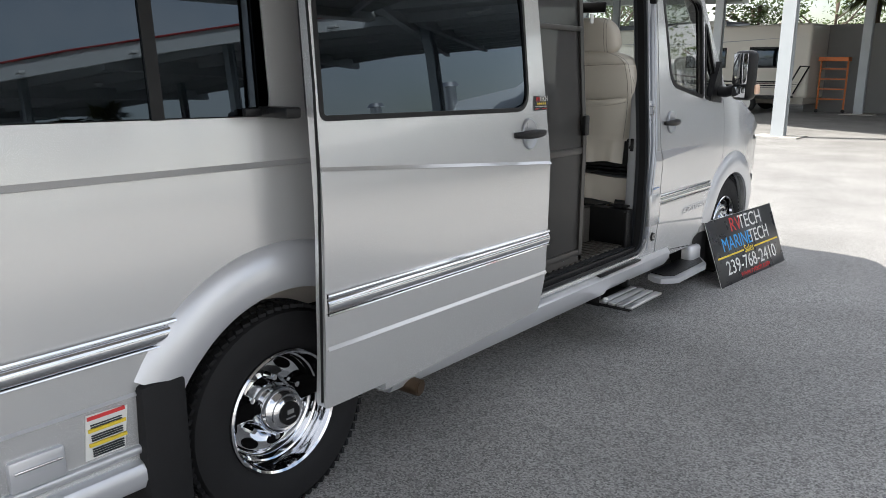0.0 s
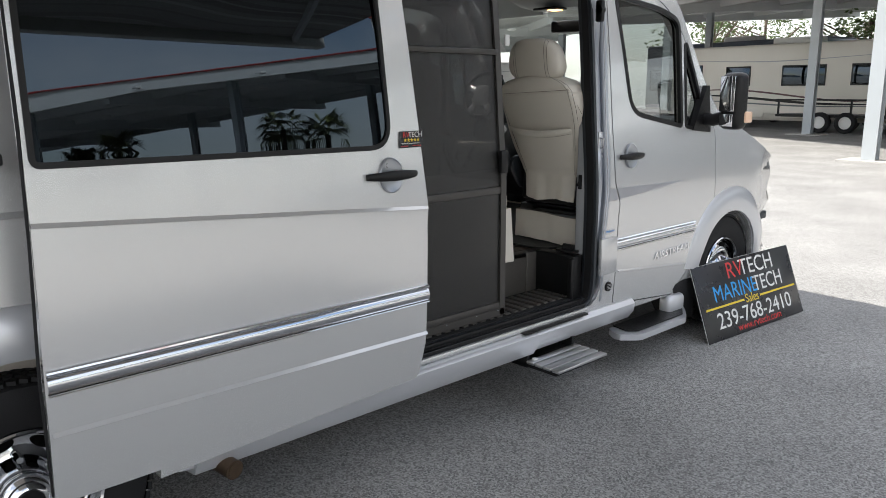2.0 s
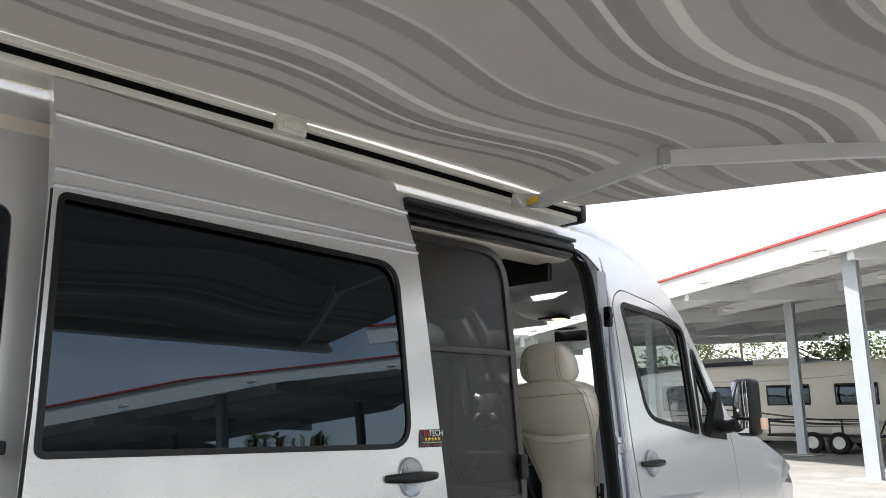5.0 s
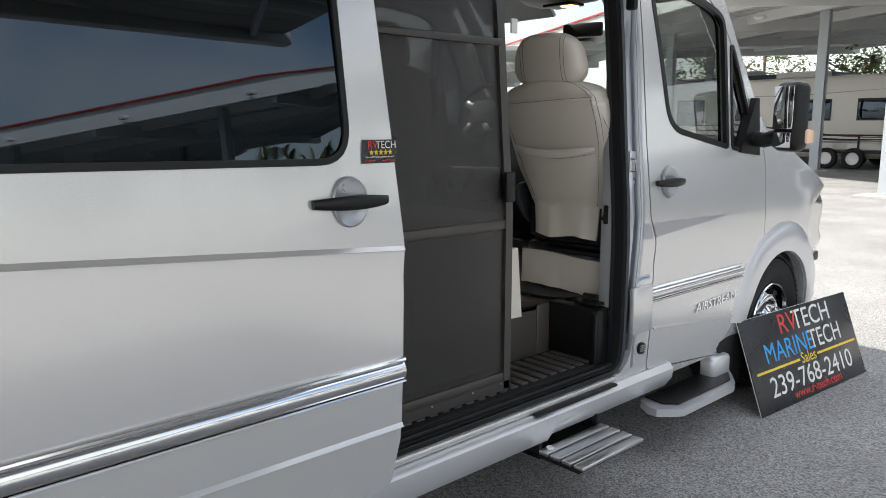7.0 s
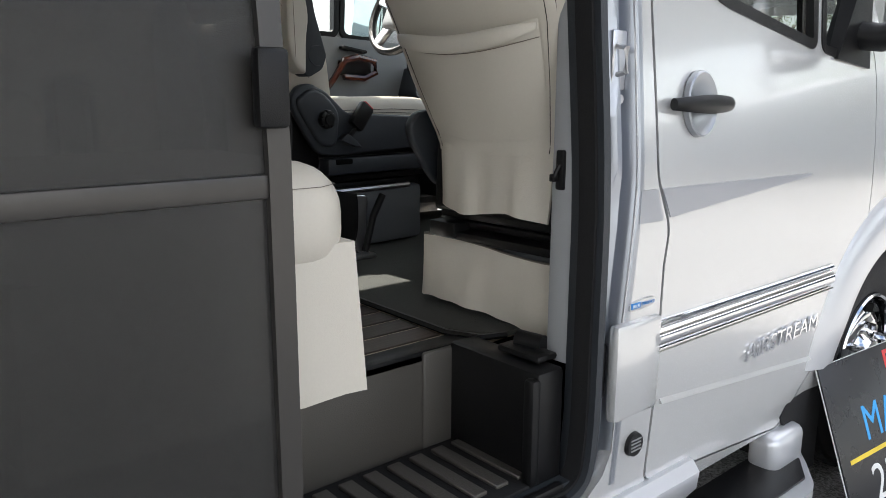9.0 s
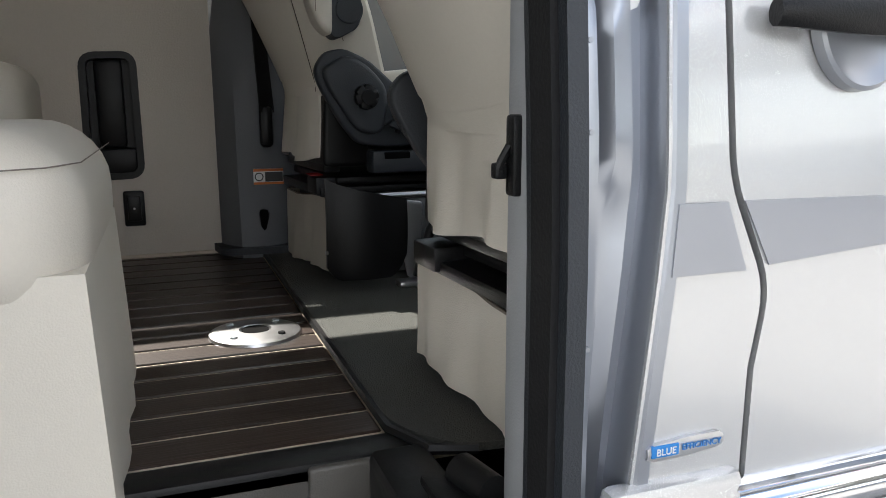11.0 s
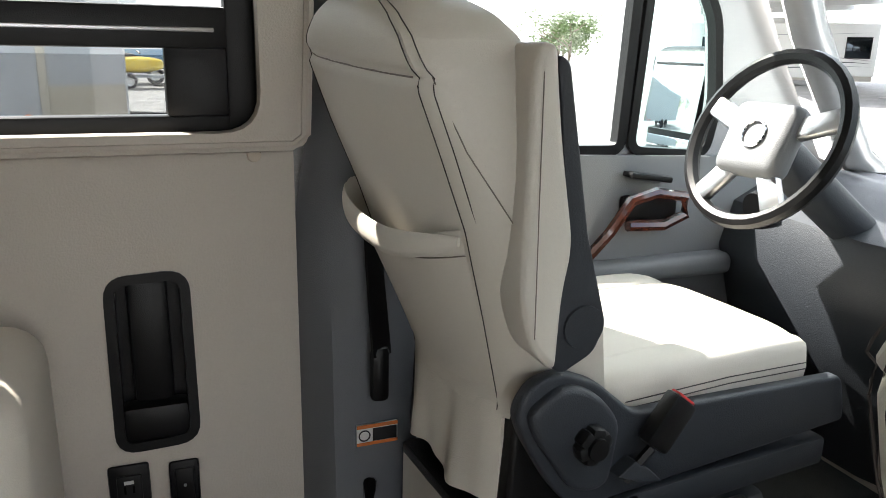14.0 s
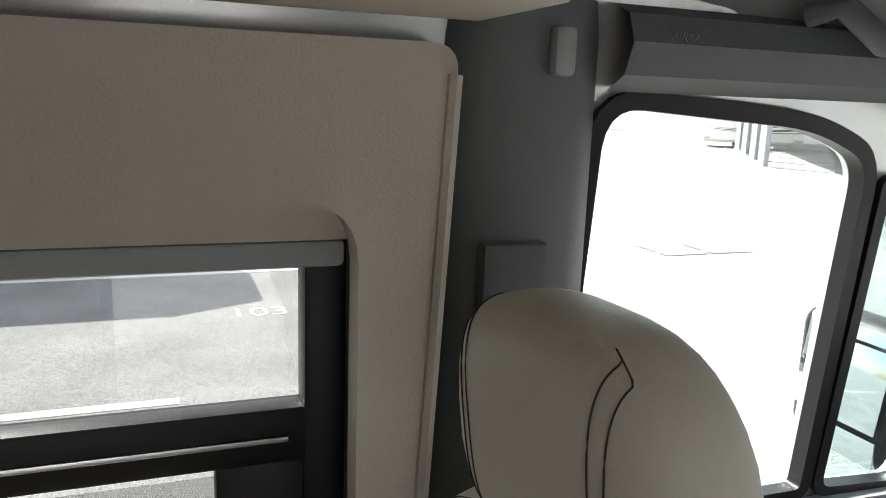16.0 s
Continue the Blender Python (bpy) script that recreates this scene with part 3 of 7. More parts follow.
def wheel(cx, cy, cz, R, label, deep):
    w = part("tyre", lathe([(-0.20, R * 0.62), (-0.22, R * 0.8), (-0.215, R * 0.95), (-0.19, R), (-0.11, R + 0.002), (-0.03, R), (0.0, R * 0.955), (0.012, R * 0.85), (0.008, R * 0.70), (-0.005, R * 0.605), (-0.03, R * 0.59)], (cx, cy, cz), 56), RUBBER, van, label)
    tread = bmesh.new()
    for k in range(72):
        a = 2 * math.pi * k / 72
        for dx in (-0.02, -0.06, -0.105, -0.15, -0.19):
            c = box(-0.016, -0.012, -0.006, 0.016, 0.012, 0.007)
            add(tread, moved(c, Matrix.Translation((cx + dx, cy + R * math.cos(a), cz + R * math.sin(a))) @ Matrix.Rotation(a - math.pi / 2, 4, 'X') @ Matrix.Rotation(0.4 if dx < -0.1 else -0.4, 4, 'Z')))
    part("tread", tread, RUBBER, w)
    rim = [(-0.03, R * 0.60), (0.004, R * 0.60), (0.010, R * 0.585), (0.004, R * 0.565), (-0.02, R * 0.55), (-0.03, R * 0.545)]
    if deep:
        rim += [(-0.040, R * 0.535), (-0.062, R * 0.53), (-0.066, R * 0.515), (-0.088, R * 0.50), (-0.092, R * 0.485), (-0.108, R * 0.46), (-0.112, R * 0.40), (-0.112, R * 0.34), (-0.105, R * 0.285), (-0.090, R * 0.268), (-0.070, R * 0.255), (-0.03, R * 0.235), (-0.002, R * 0.21), (0.010, R * 0.175), (0.008, R * 0.155), (0.014, R * 0.14), (0.020, R * 0.115), (0.022, 0.001)]
    else:
        rim += [(-0.045, R * 0.50), (-0.02, R * 0.44), (-0.01, R * 0.36), (-0.015, R * 0.24), (0.0, R * 0.19), (0.02, R * 0.17), (0.024, 0.001)]
    r = part("rim", lathe(rim, (cx, cy, cz), 64), CHROME, van, "polished chrome wheel cover")
    n = 8 if deep else 6
    rr = R * 0.405 if deep else R * 0.45
    dx = -0.110 if deep else -0.022
    for k in range(n):
        a = 2 * math.pi * (k + 0.3) / n
        slot = box(-0.006, -0.038, -0.017, 0.006, 0.038, 0.017, 0.0055, 3) if not deep else moved(cyl((-0.005, 0, 0), (0.004, 0, 0), 0.018, 0.018, 20), Matrix.Diagonal((1, 2.1, 1, 1)))
        # black pieces laid on the cover for the dark of its openings
        part("vent_slot", moved(slot, Matrix.Translation((cx + dx, cy + rr * math.cos(a), cz + rr * math.sin(a))) @ Matrix.Rotation(a - math.pi / 2, 4, 'X') @ Matrix.Rotation(radians(0), 4, 'Y')), GAP, r)
    for k in range(6):
        a = 2 * math.pi * (k + 0.5) / 6
        q = R * 0.30
        part("wheel_nut", cyl((cx - 0.10 if deep else cx - 0.01, cy + q * math.cos(a), cz + q * math.sin(a)), ((cx - 0.05) if deep else cx + 0.025, cy + q * math.cos(a), cz + q * math.sin(a)), 0.014, 0.011, 6), CHROME, r)
    part("hub_cap", cyl((cx + 0.02, cy, cz), (cx + 0.029, cy, cz), R * 0.115, R * 0.11, 28), BLACK, r, "black hub emblem")
    b = bmesh.new()
    add(b, box(cx + 0.029, cy - 0.02, cz - 0.018, cx + 0.031, cy + 0.02, cz - 0.012), box(cx + 0.029, cy - 0.014, cz + 0.0, cx + 0.031, cy + 0.014, cz + 0.016))
    part("hub_mark", b, ALU, r)


wheel(0.985, -4.316, 0.378, 0.378, "black all-season rear tyre", True)
wheel(0.955, 0.045, 0.378, 0.378, "black front tyre", False)
for cy in (-4.316, 0.045):
    part("tyre", lathe([(0.2, 0.22), (0.21, 0.36), (0.18, 0.378), (0.02, 0.378), (0.0, 0.35), (0.0, 0.22), (0.03, 0.20), (0.05, 0.001)], (-0.97, cy, 0.378), 32), RUBBER, van)

# rear quarter details
part("side_window", flat(grow(WIN_R, -0.004), (), CUTS, side_at(1, -0.004), 0.006), TINT, van, "dark tinted side window").visible_shadow = False
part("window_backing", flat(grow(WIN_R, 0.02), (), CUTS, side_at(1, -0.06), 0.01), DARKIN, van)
part("window_rail", flat([(-4.72, 1.41), (-4.68, 1.41), (-4.68, 2.09), (-4.72, 2.09)], (), CUTS, side_at(1, 0.003), 0.01), BLACK, van)


def strip(y0, y1, z0, z1, off, material, name, parent, label="", sgn=1, skew=None):
    n = 10
    rows = []
    for i in range(n + 1):
        y = y0 + (y1 - y0) * i / n
        zc, h = (z0(y) + z1(y)) / 2 if callable(z0) else (z0 + z1) / 2, (z1(y) - z0(y)) if callable(z0) else (z1 - z0)
        ring = []
        if name == "rub_strip":
            shape = ((-0.5, 0), (-0.47, off * 0.7), (-0.30, off * 1.30), (-0.1, off * 1.58), (0.1, off * 1.55), (0.3, off * 1.15), (0.46, off * 0.45), (0.5, 0), (0.5, -0.01), (-0.5, -0.01))
        elif name == "swage_line":
            shape = ((-0.5, -0.004), (-0.46, off), (-0.36, off * 1.15), (0.0, off * 0.7), (0.5, 0.0), (0.5, -0.01), (-0.5, -0.01))
        else:
            shape = ((-0.5, 0), (-0.42, off), (-0.1, off * 1.35), (0.25, off * 1.2), (0.42, off * 0.8), (0.5, 0), (0.5, -0.01), (-0.5, -0.01))
        for a, o in shape:
            z = zc + a * h
            ring.append((sgn * (prof(z) - nose(y) + o + (skew(y) if skew else 0)), y, z))
        rows.append(ring)
    return part(name, loft(rows, True), material, parent, label)


strip(-6.4, -4.72, 0.820, 0.836, 0.012, CHROME, "chrome_strip", van, "bright chrome side moulding")
strip(-6.4, -4.72, 0.767, 0.819, 0.012, CHROME, "rub_strip", van, "chrome rubbing strip")
strip(-6.4, -4.72, 0.757, 0.767, 0.012, CHROME, "chrome_strip", van)
strip(-6.4, -4.17, lambda y: 1.243 + (-4.17 - y) * 0.012, lambda y: 1.262 + (-4.17 - y) * 0.012, 0.013, PAINT, "swage_line", van)
strip(-6.4, -4.76, 0.632, 0.642, 0.006, PAINT2, "swage_line", van)
strip(-6.4, -4.80, 0.445, 0.475, 0.012, PAINT2, "skirt_trim", van)
strip(-6.4, -4.83, 0.33, 0.425, 0.03, PAINT2, "side_skirt", van)
# warning label and service hatches
lab = part("warning_label", flat([(-5.02, 0.485), (-4.905, 0.485), (-4.89, 0.615), (-5.01, 0.622)], (), (), side_at(1, 0.006), 0.003), WHITE, van, "white warning label with red and yellow bars")
for z, m_, h in ((0.611, REDP, 0.005), (0.574, YELLOW, 0.0045), (0.531, YELLOW, 0.0045)):
    part("label_bar", box(1.0025, -5.008, z - h, 1.0095, -4.90, z + h), m_, lab)
for z in (0.588, 0.581, 0.556, 0.549, 0.542, 0.516, 0.509, 0.502, 0.495):
    part("label_line", box(1.003, -5.0, z, 1.0085, -4.91, z + 0.0025), GREYD, lab)
for y0, y1 in ((-5.22, -5.075), (-5.42, -5.25)):
    h = part("hatch_lid", box(0.985, y0, 0.475, 1.012, y1, 0.565, 0.008), PAINT2, van, "grey hinged hatch lid")
    part("hatch_ridge", box(1.010, y0 + 0.01, 0.53, 1.020, y1 - 0.01, 0.538, 0.003), CHROME, h)

# ---- front door ----
door = part("front_door", flat(DOOR_F, [WIN_F, WIN_Q], CUTS, side_at(1, 0.001), 0.03), PAINT, van, "silver closed passenger door")
part("door_gap", flat(grow(DOOR_F, 0.03), [WIN_F, WIN_Q], CUTS, side_at(1, -0.034), 0.01), GAP, van)
part("door_gap", ring(grow(dense(DOOR_F), 0.016), grow(dense(DOOR_F), -0.010), side_at(1, -0.011), (-0.008, 0, 0)), GAP, van)
part("window_pane", flat(WIN_F, (), CUTS, side_at(1, -0.018), 0), TINT2, door, "tinted door window").visible_shadow = False
part("window_pane", flat(WIN_Q, (), CUTS, side_at(1, -0.018), 0), TINT2, door, "tinted quarter window").visible_shadow = False
part("window_seal", ring(grow(dense(WIN_F), 0.018), grow(dense(WIN_F), -0.008), side_at(1, 0.004), (-0.02, 0, 0)), BLACK, door)
part("window_seal", ring(grow(dense(WIN_Q), 0.014), grow(dense(WIN_Q), -0.008), side_at(1, 0.005), (-0.02, 0, 0)), BLACK, door)


def handle(y, z, x, parent, w=0.225, flip=1):
    cup = part("handle_cup", moved(lathe([(0.001, 0.001), (0.0012, 0.022), (0.003, 0.042), (0.006, 0.056), (0.0085, 0.062), (0.006, 0.066), (-0.006, 0.0665)], (0, 0, 0), 40), Matrix.Translation((x + 0.004, y, z)) @ Matrix.Rotation(radians(-4), 4, 'Y') @ Matrix.Diagonal((1, 0.88, 1.05, 1))), DISH, parent, "satin grey handle dish")
    part("door_handle", moved(loft([[(0.018 + 0.020 * math.sin(t * math.pi) ** 0.6 + 0.009 * math.cos(a), -w / 2 + w * t, 0.017 * (0.75 + 0.45 * math.sin(t * math.pi)) * math.sin(a)) for a in [2 * math.pi * k / 10 for k in range(10)]] for t in [i / 12 for i in range(13)]], True), Matrix.Translation((x - 0.006, y, z))), BLACK, parent, "black pull handle")
    return cup


handle(-1.17, 1.235, 0.99, door)
strip(-1.30, -0.44, 0.772, 0.786, 0.010, CHROME, "chrome_strip", door)
strip(-1.30, -0.44, 0.722, 0.771, 0.012, CHROME, "rub_strip", door)
strip(-1.30, -0.44, 0.713, 0.722, 0.012, CHROME, "chrome_strip", door)
strip(-1.26, -0.50, lambda y: 0.585 - (y + 1.26) * 0.10, lambda y: 0.597 - (y + 1.26) * 0.10, 0.007, PAINT, "swage_line", door)
part("decal", flat([(-1.268, 1.003), (-0.62, 1.048), (-0.62, 1.054), (-1.300, 1.066)], (), (1.02, 1.045), side_at(1, 0.0035), 0.002), DECAL, door, "grey tapering decal")
part("decal", flat([(-1.380, 1.000), (-1.296, 1.000), (-1.320, 1.066), (-1.374, 1.066)], (), (1.02, 1.045), side_at(1, 0.0045), 0.002), DECAL, van)
bad = text("AIRSTREAM", 0.062, frame_m((1.006, -0.70, 0.605), (0, 1, 0.03), (0, 0.12, 1)), CHROME, "name_badge", door, 0.003, 1.25)
blue = part("pillar_badge", loft([[(0.998, y, 0.832 - h + d), (1.0055, y, 0.832 - h + d), (1.0065, y, 0.832 + d), (1.0055, y, 0.832 + h + d), (0.998, y, 0.832 + h + d)] for y, h, d in ((-1.398, 0.005, -0.002), (-1.393, 0.0078, -0.002), (-1.355, 0.0095, 0), (-1.316, 0.0078, 0.002), (-1.311, 0.005, 0.002))], True), ALU, van, "small chrome pillar badge")
part("badge_field", box(1.003, -1.394, 0.826, 1.0072, -1.363, 0.838, 0.001), BLUE, blue)
text("BLUE", 0.0100, frame_m((1.0076, -1.378, 0.8285), (0, 1, 0), (0, 0, 1)), WHITE, "badge_word", blue, 0.0004)
text("EFFICIENCY", 0.0088, frame_m((1.0072, -1.337, 0.830), (0, 1, 0), (0, 0, 1)), BLUE, "badge_word", blue, 0.0004)
rb = part("round_badge", cyl((0.995, -1.345, 0.515), (1.004, -1.345, 0.515), 0.028, 0.026, 24), BLACK, van, "round black badge")
for dz in (-0.012, -0.004, 0.004, 0.012):
    part("badge_line", box(1.003, -1.362, 0.514 + dz, 1.0055, -1.328, 0.517 + dz), ALU, rb)
part("pillar_cover", box(0.985, -1.44, 0.59, 1.014, -1.285, 0.80, 0.012), PAINT, van, "silver pillar cover")

# mirror
mir = part("door_mirror", moved(box(-0.075, -0.055, -0.17, 0.075, 0.055, 0.17, 0.04, 4), Matrix.Translation((1.155, -0.34, 1.525)) @ Matrix.Rotation(radians(-18), 4, 'Z')), BLACK, van, "large black door mirror")
part("mirror_arm", tube([(0.95, -0.36, 1.42), (1.03, -0.34, 1.41), (1.10, -0.34, 1.43)], 0.04, 10), BLACK, mir)
part("mirror_arm", add(flat([(-0.50, 1.35), (-0.28, 1.33), (-0.33, 1.62), (-0.36, 1.62)], (), (), lambda a, b: (0.985, a, b), 0.05)), BLACK, mir)
part("mirror_glass", moved(box(-0.058, -0.062, -0.06, 0.058, -0.056, 0.15, 0.004), Matrix.Translation((1.155, -0.34, 1.525)) @ Matrix.Rotation(radians(-18), 4, 'Z')), CHROME, mir, "mirror glass")
part("mirror_glass", moved(box(-0.052, -0.062, -0.15, 0.052, -0.056, -0.075, 0.004), Matrix.Translation((1.155, -0.34, 1.525)) @ Matrix.Rotation(radians(-18), 4, 'Z')), CHROME, mir, "wide-angle mirror glass")
part("turn_signal", moved(box(-0.01, -0.04, -0.035, 0.018, 0.05, 0.035, 0.012), Matrix.Translation((1.225, -0.31, 1.43))), mat("amber_lens", (0.78, 0.52, 0.36), 0.15, 0, 0.05, 30), mir, "amber and clear turn signal")
mirl = part("door_mirror", box(-1.29, -0.53, 1.415, -0.99, -0.41, 1.74, 0.05, 4), BLACK, van, "large black door mirror")
part("mirror_arm", tube([(-0.94, -0.42, 1.43), (-1.0, -0.43, 1.44), (-1.08, -0.45, 1.47)], 0.03, 10), BLACK, mirl)
part("mirror_glass", moved(box(-0.11, -0.003, -0.085, 0.11, 0.003, 0.13, 0.002), Matrix.Translation((-1.14, -0.540, 1.595)) @ Matrix.Rotation(radians(-8), 4, 'X')), CHROME, mirl, "mirror glass")
part("mirror_glass", box(-1.245, -0.540, 1.432, -1.035, -0.528, 1.492, 0.002), CHROME, mirl, "wide-angle mirror glass")

# ---- doorway: jambs, sill, step ----
jamb = part("door_jamb", ring(DOORWAY_D, grow(DOORWAY_D, -0.020), side_at(1, -0.005), (-0.08, 0, 0)), GREYD, van, "dark door jamb with rubber seal")
part("door_seal", ring(grow(DOORWAY_D, -0.012), grow(DOORWAY_D, -0.028), side_at(1, -0.02), (-0.04, 0, 0)), RUBBER, van, "black rubber door seal")
# folded metal B-pillar, its silver darkened for the shade it stands in
rows = []
for k in range(75):
    z = 0.44 + (2.34 - 0.44) * k / 74
    b = prof(z)
    up = min(1.0, max(0.0, (z - 1.065) / 0.035))
    top = min(1.0, max(0.0, (z - 1.235) / 0.02)) * (1 - min(1.0, max(0.0, (z - 1.40) / 0.02)))
    low = min(1.0, max(0.0, (0.86 - z) / 0.03))
    wave = 0.0015 * math.sin(z * 13)
    g = -0.034 * min(1.0, max(0.0, (1.08 - z) / 0.34))
    rows.append([(b - 0.095, -1.470, z), (b - 0.050, -1.460, z), (b - 0.030, -1.457 + wave, z), (b - 0.027 - 0.006 * low, -1.450, z), (b - 0.031 + 0.004 * up - 0.008 * top, -1.440 + wave, z), (b - 0.032 + 0.018 * up - 0.012 * top - 0.004 * low, -1.431 + wave + 0.4 * g, z), (b - 0.028 + 0.012 * up, -1.421 + 0.6 * g, z), (b - 0.022 + 0.004 * up, -1.411 + wave + 0.8 * g, z), (b - 0.036, -1.404 + 1 * g, z), (b - 0.038, -1.388 + 1 * g, z), (b - 0.004, -1.384 + 1 * g, z), (b + 0.003, -1.378 + 1 * g, z), (b + 0.0032, -1.366 + 1 * g, z)])
part("pillar_flange", loft(rows), SHADED_SILVER, van, "silver pressed-metal door pillar")
for z in (0.93, 1.13, 1.21, 1.60, 1.78):
    part("pillar_rivet", cyl((prof(z) - 0.034, -1.447, z), (prof(z) - 0.0255, -1.447, z), 0.0035, 0.0025, 10), SHADED_SILVER, van)
lt = part("pillar_latch", add(box(0.935, -1.475, 0.64, 0.985, -1.435, 0.76, 0.008), cyl((0.965, -1.482, 0.735), (0.965, -1.44, 0.735), 0.016), cyl((0.965, -1.482, 0.665), (0.965, -1.44, 0.665), 0.016)), BLACK, van, "black latch plate")
part("striker", add(box(0.935, -1.432, 1.262, 0.958, -1.388, 1.375, 0.004), tube([(0.955, -1.418, 1.29), (0.985, -1.425, 1.295), (0.985, -1.425, 1.34), (0.955, -1.418, 1.345)], 0.006), cyl((0.95, -1.41, 1.245), (0.966, -1.41, 1.245), 0.011, 0.009, 8)), ALU, van, "steel door striker")
part("pillar_plug", add(cyl((0.955, -1.47, 2.0), (0.955, -1.44, 2.0), 0.022), box(0.93, -1.47, 1.94, 0.975, -1.44, 2.05, 0.01)), BLACK, van)
part("inner_latch", add(box(0.872, -1.487, 1.065, 0.892, -1.470, 1.145, 0.004), tube([(0.882, -1.486, 1.115), (0.880, -1.494, 1.10), (0.879, -1.496, 1.092)], 0.0045), box(0.868, -1.501, 1.082, 0.882, -1.487, 1.098, 0.003)), BLACK, van, "black screen-door latch")
part("pillar_lining", box(0.853, -1.478, 0.70, 0.912, -1.39, 2.25, 0.010), GREYL, van, "grey inner pillar lining")
part("step_riser", box(0.62, -2.80, 0.46, 0.66, -1.64, 0.70, 0.006), GREYM, van, "worn bronze-grey step riser")
part("step_corner", slab([(-1.66, 0.47), (-1.57, 0.47), (-1.57, 0.70), (-1.66, 0.70)], 0.64, 0.668, 0.006), GREYM, van, "grey moulded corner of the step well")
part("step_side", box(0.655, -1.58, 0.46, 0.93, -1.50, 0.71, 0.012), BLACK, van, "black moulded step side")
part("step_side_edge", box(0.905, -1.60, 0.47, 0.935, -1.575, 0.70, 0.008), BLACK, van)
part("step_floor", box(0.62, -2.80, 0.44, 0.96, -1.50, 0.47), GREYD, van, "black moulded step floor")
part("pillar_foot_cap", add(cyl((0.80, -1.505, 0.735), (0.86, -1.49, 0.735), 0.022, 0.02, 16), box(0.78, -1.55, 0.715, 0.90, -1.49, 0.73, 0.006)), BLACK, van, "black plastic foot of the pillar lining")
tread = part("step_mat", box(0.665, -2.78, 0.468, 0.93, -1.56, 0.478, 0.003), RUBBER, van, "ribbed black step mat")
for i in range(20):
    y = -2.74 + i * 0.06
    part("tread_rib", box(0.69, y, 0.477, 0.90, y + 0.034, 0.486, 0.002, 1), GREYM, tread)
for i, (x0, x1, z0, z1) in enumerate(((0.945, 0.965, 0.452, 0.475), (0.965, 0.985, 0.43, 0.452), (0.982, 1.004, 0.408, 0.432))):
    part("sill_rail", box(x0, -2.80, z0, x1, -1.53, z1, 0.006), (BLACK, BLACK, PAINT)[i], van, ("black sill channel", "black rubber sill rail", "silver sill edge")[i])
part("side_skirt", loft([[(0.93, y, 0.40), (1.005, y, 0.405), (1.035, y, 0.385), (1.035, y, 0.335), (1.0, y, 0.275), (0.93, y, 0.265)] for y in (-3.80, -3.75, -2.5, -1.98)], True), PAINT2, van, "silver side skirt")
part("skirt_tread", box(0.985, -2.08, 0.40, 1.03, -1.56, 0.412, 0.005), BLACK, van, "black grip strip")
part("side_skirt", loft([[(0.93, y, 0.40), (1.0, y, 0.40), (1.02, y, 0.375), (1.015, y, 0.33), (0.98, y, 0.28), (0.93, y, 0.27)] for y in (-1.98, -1.60, -1.35, -1.10)], True), PAINT2, van, "silver side skirt")
pstep = part("power_step", add(box(0.82, -2.03, 0.215, 1.19, -1.64, 0.235, 0.006), box(0.82, -2.03, 0.21, 1.0, -2.01, 0.29, 0.004), box(0.82, -1.66, 0.21, 1.0, -1.64, 0.29, 0.004)), BLACK, van, "extended electric entry step")
for i in range(4):
    x0 = 1.0 + i * 0.055
    part("step_rib", box(x0, -2.035 , 0.234, x0 + 0.046, -1.635, 0.252 - i * 0.001, 0.005), ALU, pstep, "ribbed aluminium tread")
part("step_lamp", cyl((1.02, -1.99, 0.25), (1.02, -1.99, 0.258), 0.016, 0.014), WHITE, pstep)
nerf = part("running_board", loft([[(x, y0, 0.19), (x, y1, 0.19), (x, y1, 0.225), (x, y0, 0.225)] for x, y0, y1 in ((0.93, -1.22, -0.42), (1.0, -1.27, -0.50), (1.045, -1.27, -0.56), (1.11, -1.20, -0.66), (1.125, -1.17, -0.70))], True), PAINT2, van, "silver running board below the front door")
part("board_tread", loft([[(x, y0, 0.228), (x, y1, 0.228), (x, y1, 0.234), (x, y0, 0.234)] for x, y0, y1 in ((0.93, -1.18, -0.47), (1.03, -1.20, -0.57), (1.085, -1.15, -0.66))], True), BLACK, nerf, "black grip mat")
part("board_bracket", box(0.93, -0.70, 0.20, 1.02, -0.52, 0.33, 0.03, 3), PAINT2, nerf)
ex = part("exhaust_pipe", add(cyl((0.80, -3.72, 0.29), (1.055, -3.675, 0.270), 0.036, 0.036, 20), cyl((1.054, -3.675, 0.270), (1.059, -3.674, 0.270), 0.028, 0.028, 20)), BRASS, van, "rusty exhaust tail pipe")

# ---- sliding door, open ----
skew = lerp_table([(-4.30, 0.175), (-2.75, 0.093)])
dplace = lambda a, b: (prof(b) + skew(a), a, b)
SD = rounded([(-4.285, 0.425), (-3.97, 0.415), (-3.97, 0.385), (-2.83, 0.405), (-2.795, 0.55), (-2.785, 0.78), (-2.78, 1.05), (-2.77, 1.13), (-2.795, 1.45), (-2.86, 2.13), (-2.90, 2.30), (-2.93, 2.43), (-4.26, 2.46), (-4.25, 2.1), (-4.26, 1.4), (-4.28, 0.8)],
             [0.02, 0, 0, 0.03, 0, 0, 0.02, 0.02, 0, 0, 0.02, 0.02, 0.02, 0, 0, 0])
SW = rounded([(-4.235, 1.405), (-2.955, 1.385), (-2.985, 2.06), (-4.225, 2.085)], [0.02, 0.1, 0.09, 0.02], 6)
sd = part("sliding_door", flat(SD, [SW], CUTS, dplace, 0.045), PAINT, van, "silver sliding door slid fully open")
part("window_pane", flat(grow(SW, 0.004), (), CUTS, lambda a, b: (dplace(a, b)[0] - 0.004 - 0.08 * max(0.0, b - 1.62) ** 2, a, b), 0.005), TINT, sd, "large dark tinted window").visible_shadow = False
